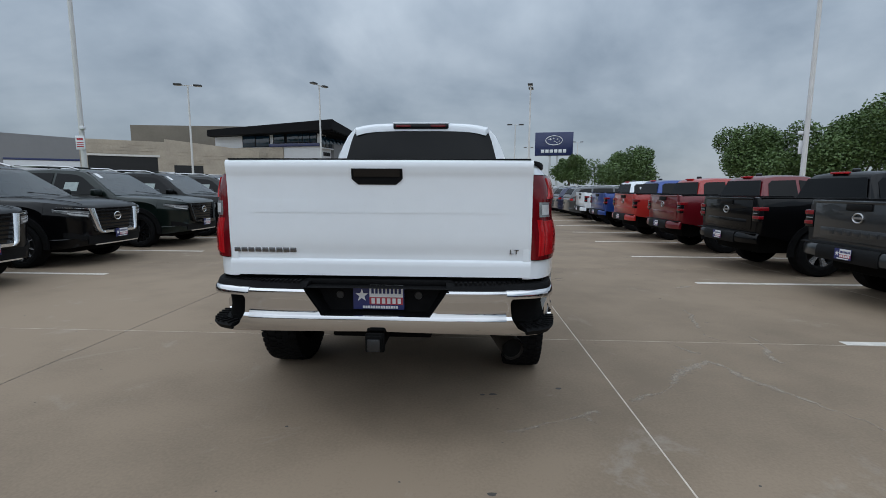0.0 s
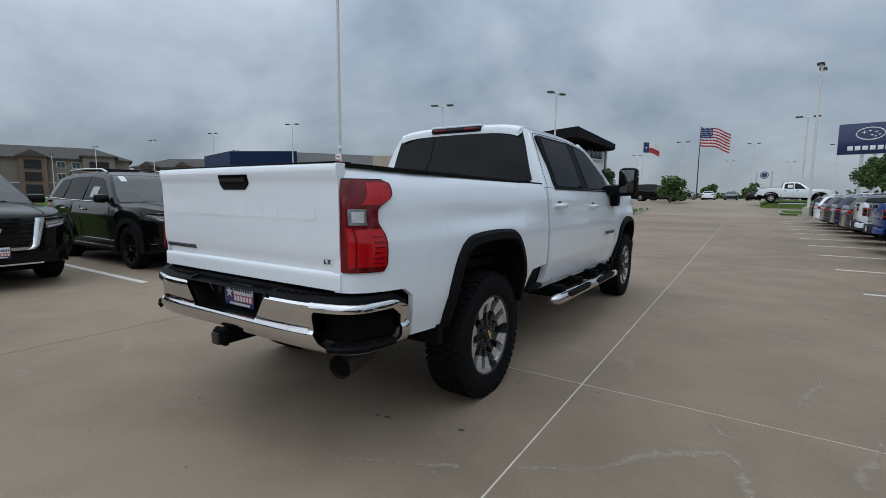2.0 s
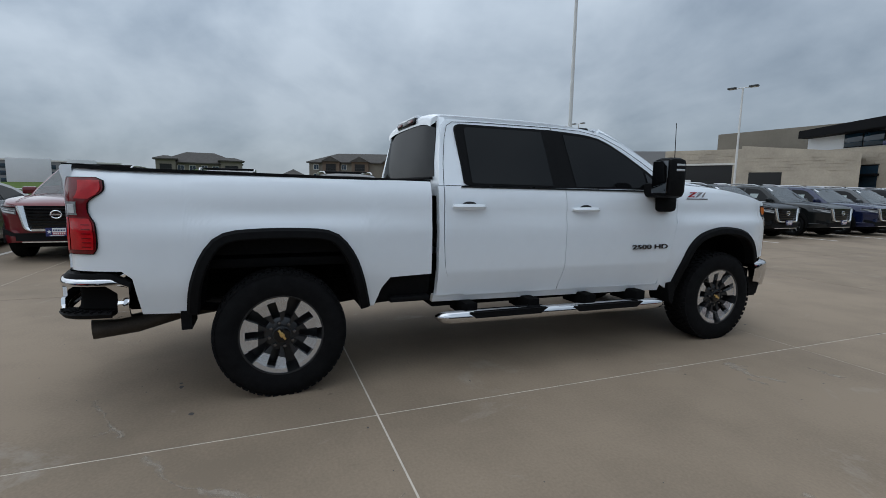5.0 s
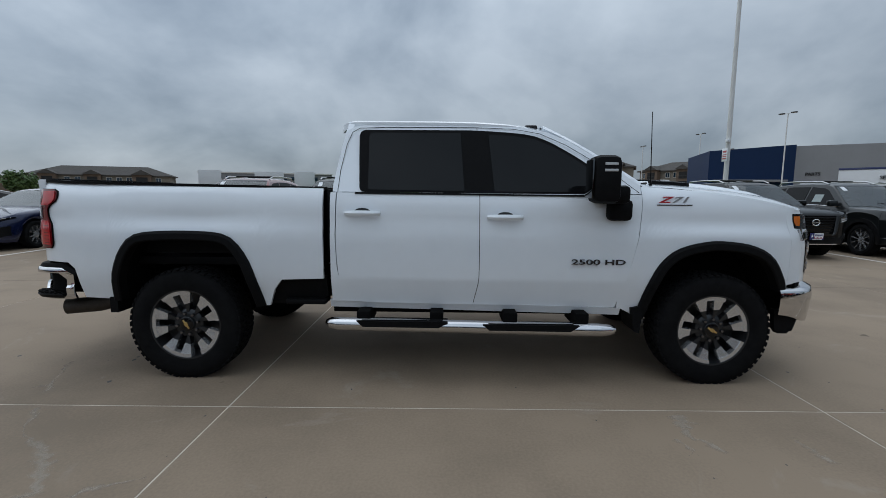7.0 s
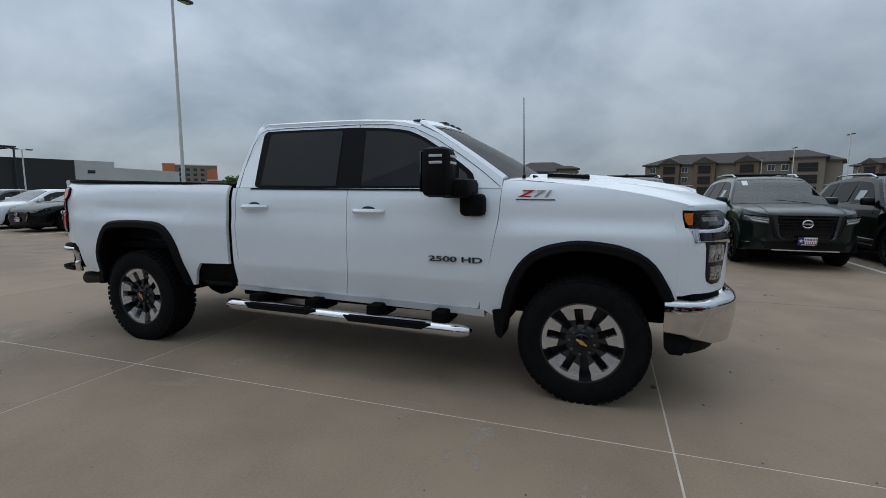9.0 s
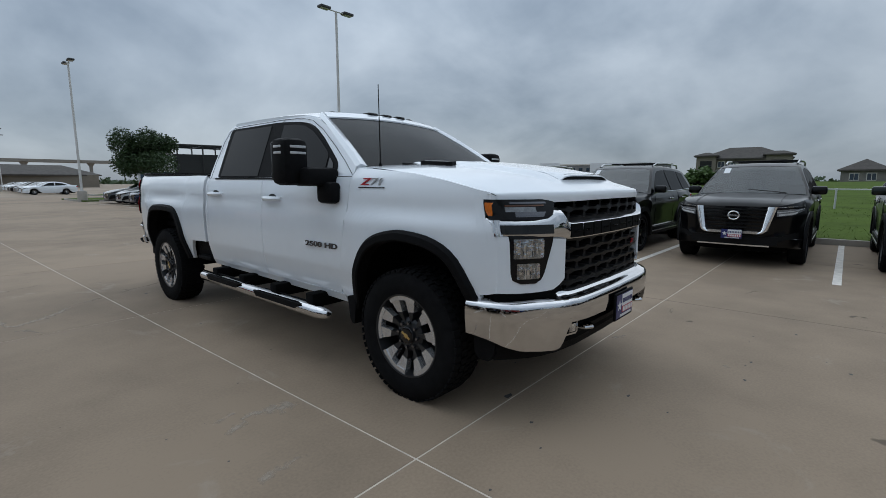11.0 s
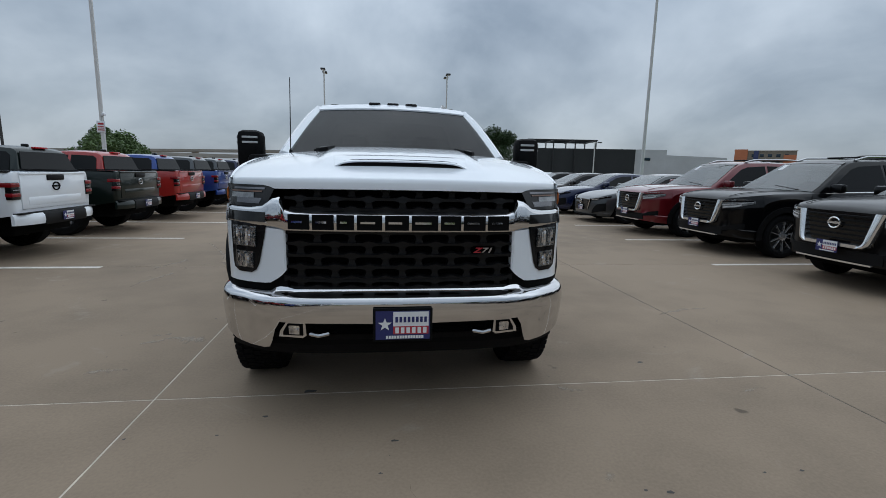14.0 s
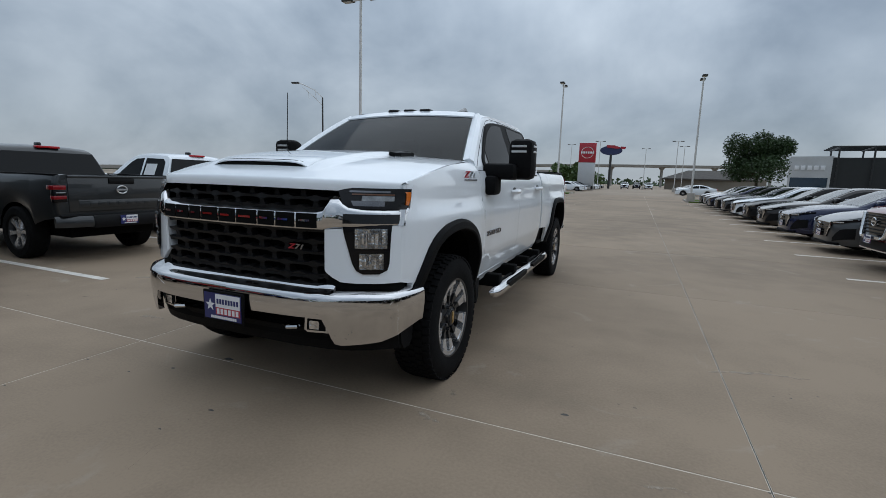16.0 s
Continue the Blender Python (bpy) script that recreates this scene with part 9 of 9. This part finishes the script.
dealer = thing("dealership", "long black and grey dealership building with a steel roof frame", "building")
w, m, L = wing(dealer, (-26.0, -73.5), (-44.5, -70.5), 5.8, 22, M_BLACKWALL, h2=5.9)
w, m3, L3 = wing(dealer, (-44.5, -70.5), (-49.6, -69.2), 5.9, 24, M_SIGNGREY)
wing(dealer, (-49.6, -69.2), (-59.0, -66.3), 5.0, 24, M_SIGNGREY, h2=4.7)
on_wall(dealer, m3, [(1.6, 2.6, 4.0, 4.5)], M_WINDOW, "window", 0.05)
w, m4, L4 = wing(dealer, (-21.5, -75.5), (-26.0, -73.5), 6.0, 16, M_SIGNGREY)
on_wall(dealer, m4, [(0.3, L4 - 0.3, 0.1, 3.0)], M_WINDOW, "window", 0.05)
on_wall(dealer, m4, [(0.7 + i * 0.75, 1.2 + i * 0.75, 4.1, 4.7) for i in range(5)], M_SIGNWHITE, "sign_bar", 0.12)
bm = bmesh.new()
for x in (0.5, 4.2, 8.0, 11.6):
    tube(bm, [(x, -0.4, 0.0), (x, -0.4, 7.2)], 0.12, 6)
    tube(bm, [(x, 7.0, 5.0), (x, 7.0, 7.2)], 0.12, 6)
    tube(bm, [(x, -0.4, 7.2), (x, 8.0, 7.2)], 0.14, 6)
for y in (0.0, 2.0, 4.0, 6.0, 8.0):
    tube(bm, [(-0.3, y, 7.3), (12.0, y, 7.3)], 0.12, 6)
bmesh.ops.transform(bm, matrix=m, verts=bm.verts)
part("roof_frame", bm, M_BLACKWALL, dealer, "black steel roof frame")

# fence rail on the bank
for y in range(-26, 20, 3):
    fence = thing("pipe_fence", "low grey pipe rail fence on the grass", "fence", "pipe fence panels")
    z = hill(-22)
    part("post", tube(bmesh.new(), [(0, 0, -0.2), (0, 0, 0.85)], 0.035, 8), M_SIGNGREY, fence)
    part("rail", tube(bmesh.new(), [(0, 0, 0.80), (0, 3.0, 0.80)], 0.028, 8), M_SIGNGREY, fence)
    fence.location = (-22, y, z)
# handrails at the kerb islands
for x, y, t in ((-5.3, 34.7, 0), (4.9, 39.2, 0)):
    rail = thing("pipe_rail", "short grey steel rail at the end of the bays", "rail", "end rails")
    part("frame", tube(bmesh.new(), [(-0.9, 0, 0), (-0.9, 0, 0.95), (0.9, 0, 0.95), (0.9, 0, 0)], 0.03, 8), M_SIGNGREY, rail)
    part("middle_rail", tube(bmesh.new(), [(-0.9, 0, 0.5), (0.9, 0, 0.5)], 0.025, 8), M_SIGNGREY, rail)
    rail.matrix_basis = pose(x, y, 0, 0, 0, t)

# ---- the flyover far to the south ----
bridge = thing("flyover", "pale concrete motorway flyover on columns far off", "bridge")
M_BRIDGE = material("bridge_concrete", (0.36, 0.35, 0.33), 0.85, 0, 0, 0.1, 0.12)
deck = curve([(-260, 10.5), (-120, 11.5), (0, 11.0), (60, 9.6), (140, 6.5), (230, 3.0)])
dy = curve([(-260, -262), (-60, -258), (30, -245), (120, -205), (230, -150)])
bm = bmesh.new()
rings(bm, [[(x, dy(x), deck(x) - 1.1), (x, dy(x) + 0.5, deck(x)), (x, dy(x) - 12, deck(x)), (x, dy(x) - 11, deck(x) - 1.1)] for x in span(-260, 230, 40)])
part("deck", bm, M_BRIDGE, bridge)
for i in range(20):
    x = -250 + 24 * i
    part("column", tube(bmesh.new(), [(x, dy(x) - 5, -0.2), (x, dy(x) - 5, deck(x) - 2.6), (x, dy(x) - 5, deck(x) - 1.0)], [0.7, 0.7, 1.8], 10), M_BRIDGE, bridge)
bridge2 = thing("ramp", "curving concrete ramp beside the flyover", "bridge")
bm = bmesh.new()
d2 = curve([(20, 6.2), (80, 6.0), (150, 4.0), (240, 1.5)])
rings(bm, [[(x, dy(x) + 42, d2(x) - 1.4), (x, dy(x) + 42.4, d2(x)), (x, dy(x) + 33, d2(x)), (x, dy(x) + 33, d2(x) - 1.4)] for x in span(20, 228, 20)])
part("deck", bm, M_BRIDGE, bridge2)
for x in (40, 70, 100, 130, 160):
    part("column", tube(bmesh.new(), [(x, dy(x) + 37, -0.2), (x, dy(x) + 37, d2(x) - 1.2)], 0.9, 8), M_BRIDGE, bridge2)
# low roofs far down the aisle
shop = thing("shop_building", "low far building with a grey gabled roof", "building")
wing(shop, (-8, -152), (-34, -150), 3.4, 12, M_STUCCO)
bm = bmesh.new()
hip_roof(bm, -34, -8, -164, -151, 3.4, 2.6)
part("roof", bm, M_SHINGLE, shop)

# ---- trees ----
M_LEAF = [material("leaf_green", (0.074, 0.124, 0.034), 0.6, 0, 0, 3.0, 0.45), material("leaf_dark", (0.032, 0.062, 0.018), 0.6, 0, 0, 3.0, 0.45)]
M_BARK = material("bark", (0.10, 0.075, 0.055), 0.9, 0, 0, 8.0, 0.3, bump=0.6, bscale=20.0)


def tree(x, y, h, r, trunk, n, seed, squash=0.8, leaf=0.17, dark=False, label="leafy green broad tree"):
    """h: height of the crown's middle; r: its radius; trunk: height of the first fork."""
    rd = random.Random(seed)
    t = thing("tree", label, "tree")
    bm = bmesh.new()
    tube(bm, [(0, 0, -0.1), (rd.uniform(-0.08, 0.08), rd.uniform(-0.08, 0.08), trunk * 0.5), (0, 0, trunk)], [0.045 * r + 0.06, 0.035 * r + 0.05, 0.03 * r + 0.04], 9)
    tips = []
    for i in range(9):
        a, e = rd.uniform(0, 6.28), rd.uniform(0.25, 1.15)
        ln = r * rd.uniform(0.55, 0.95)
        mid = Vector((math.cos(a) * math.cos(e), math.sin(a) * math.cos(e), math.sin(e))) * ln * 0.5 + Vector((0, 0, trunk))
        end = mid + Vector((math.cos(a + rd.uniform(-0.5, 0.5)) * math.cos(e), math.sin(a) * math.cos(e), math.sin(e) * 0.8)) * ln * 0.6
        tube(bm, [(0, 0, trunk * 0.96), mid, end], [0.022 * r + 0.02, 0.014 * r + 0.01, 0.01], 6)
        tips.append(end)
    part("trunk", bm, M_BARK, t)
    # crown: clumps of small leaves round uneven lobes
    lobes = [(p, r * rd.uniform(0.34, 0.52)) for p in tips] + [(Vector((rd.gauss(0, 0.42) * r, rd.gauss(0, 0.42) * r, h + rd.uniform(-0.4, 0.5) * r * squash)), r * rd.uniform(0.26, 0.46)) for _ in range(12)]
    vs, fs = [], []
    for _ in range(n):
        c, lr = lobes[rd.randrange(len(lobes))]
        d = Vector((rd.gauss(0, 1), rd.gauss(0, 1), rd.gauss(0, 1) * 0.8)).normalized() * lr * rd.uniform(0.55, 1.08)
        p = c + d
        if p.z < trunk * 0.8:
            continue
        u = Vector((rd.gauss(0, 1), rd.gauss(0, 1), rd.gauss(0, 0.6))).normalized()
        w = u.cross(Vector((rd.gauss(0, 1), rd.gauss(0, 1), rd.gauss(0, 1)))).normalized()
        s = leaf * rd.uniform(0.6, 1.3)
        b = len(vs)
        vs += [p - u * s, p + w * s * 0.55, p + u * s, p - w * s * 0.55]
        fs.append((b, b + 1, b + 2, b + 3))
    me = bpy.data.meshes.new("crown")
    me.from_pydata([tuple(v) for v in vs], [], fs)
    me.materials.append(M_LEAF[1 if dark else 0])
    cr = new("crown", me)
    cr.parent = t
    t.matrix_basis = pose(x, y, 0)
    return t


tree(-10.1, -34.8, 4.0, 2.1, 2.2, 22000, 1, leaf=0.085, dark=True, label="dark green broad tree on the grass island")
tree(15.85, -22.0, 2.5, 1.85, 1.0, 14000, 2, leaf=0.09)
tree(20.4, 31.0, 3.8, 2.7, 1.7, 26000, 3, leaf=0.10)
tree(25.6, 29.2, 4.6, 3.2, 1.9, 26000, 4, leaf=0.11)
tree(9.5, 40.0, 3.3, 1.5, 2.0, 14000, 5, leaf=0.105)
tree(16.2, 46.0, 3.7, 2.85, 1.5, 22000, 6, leaf=0.115)
tree(-8.6, 38.6, 2.4, 1.85, 1.0, 15000, 7, leaf=0.111, dark=True, label="dark green low tree on the grass island")
tree(-4.1, 48.0, 2.6, 1.2, 1.2, 1800, 8, label="small young tree on the grass island")
tree(2.2, 88, 2.6, 1.3, 1.2, 1800, 9, leaf=0.325)
tree(-4, 96, 2.7, 1.3, 1.2, 1800, 10, leaf=0.325)
tree(10, 110, 2.8, 1.6, 1.2, 1800, 11, leaf=0.364)
tree(12.5, -118, 4.0, 4.0, 1.0, 2500, 12, leaf=0.455)
tree(17.5, -122, 4.0, 4.5, 1.0, 2500, 13, leaf=0.455)
tree(10.0, -50.0, 0.8, 0.9, 0.3, 1200, 14, leaf=0.130, label="low dark shrub on the grass island")
tree(-69, -8, 2.2, 2.0, 0.8, 1500, 15, leaf=0.325)
tree(-110, -102, 3.0, 4.0, 1.0, 1800, 16, leaf=0.520)

# far woods: a belt of leafy clumps round the horizon
rd = random.Random(21)
vs, fs = [], []
for i in range(900):
    a = rd.uniform(0, 2 * math.pi)
    d = rd.uniform(380, 560)
    hh = rd.uniform(3.0, 6.5) * (0.7 + 0.5 * math.sin(a * 3 + 1) * math.sin(a * 7))
    cx, cy = d * math.cos(a), d * math.sin(a)
    for _ in range(16):
        p = Vector((cx + rd.gauss(0, 5), cy + rd.gauss(0, 5), abs(rd.gauss(0, 0.5)) * hh))
        u = Vector((rd.gauss(0, 1), rd.gauss(0, 1), rd.gauss(0, 0.5))).normalized() * rd.uniform(1.2, 2.6)
        w = Vector((0, 0, 1)).cross(u).normalized() * 0.6 + Vector((0, 0, 1)) * rd.uniform(0.8, 1.8)
        b = len(vs)
        vs += [p - u, p + w, p + u, p - w]
        fs.append((b, b + 1, b + 2, b + 3))
me = bpy.data.meshes.new("far_woods")
me.from_pydata([tuple(v) for v in vs], [], fs)
me.materials.append(M_LEAF[1])
tagged(new("far_woods", me), "distant belt of dark green trees", "trees", kind="stuff")
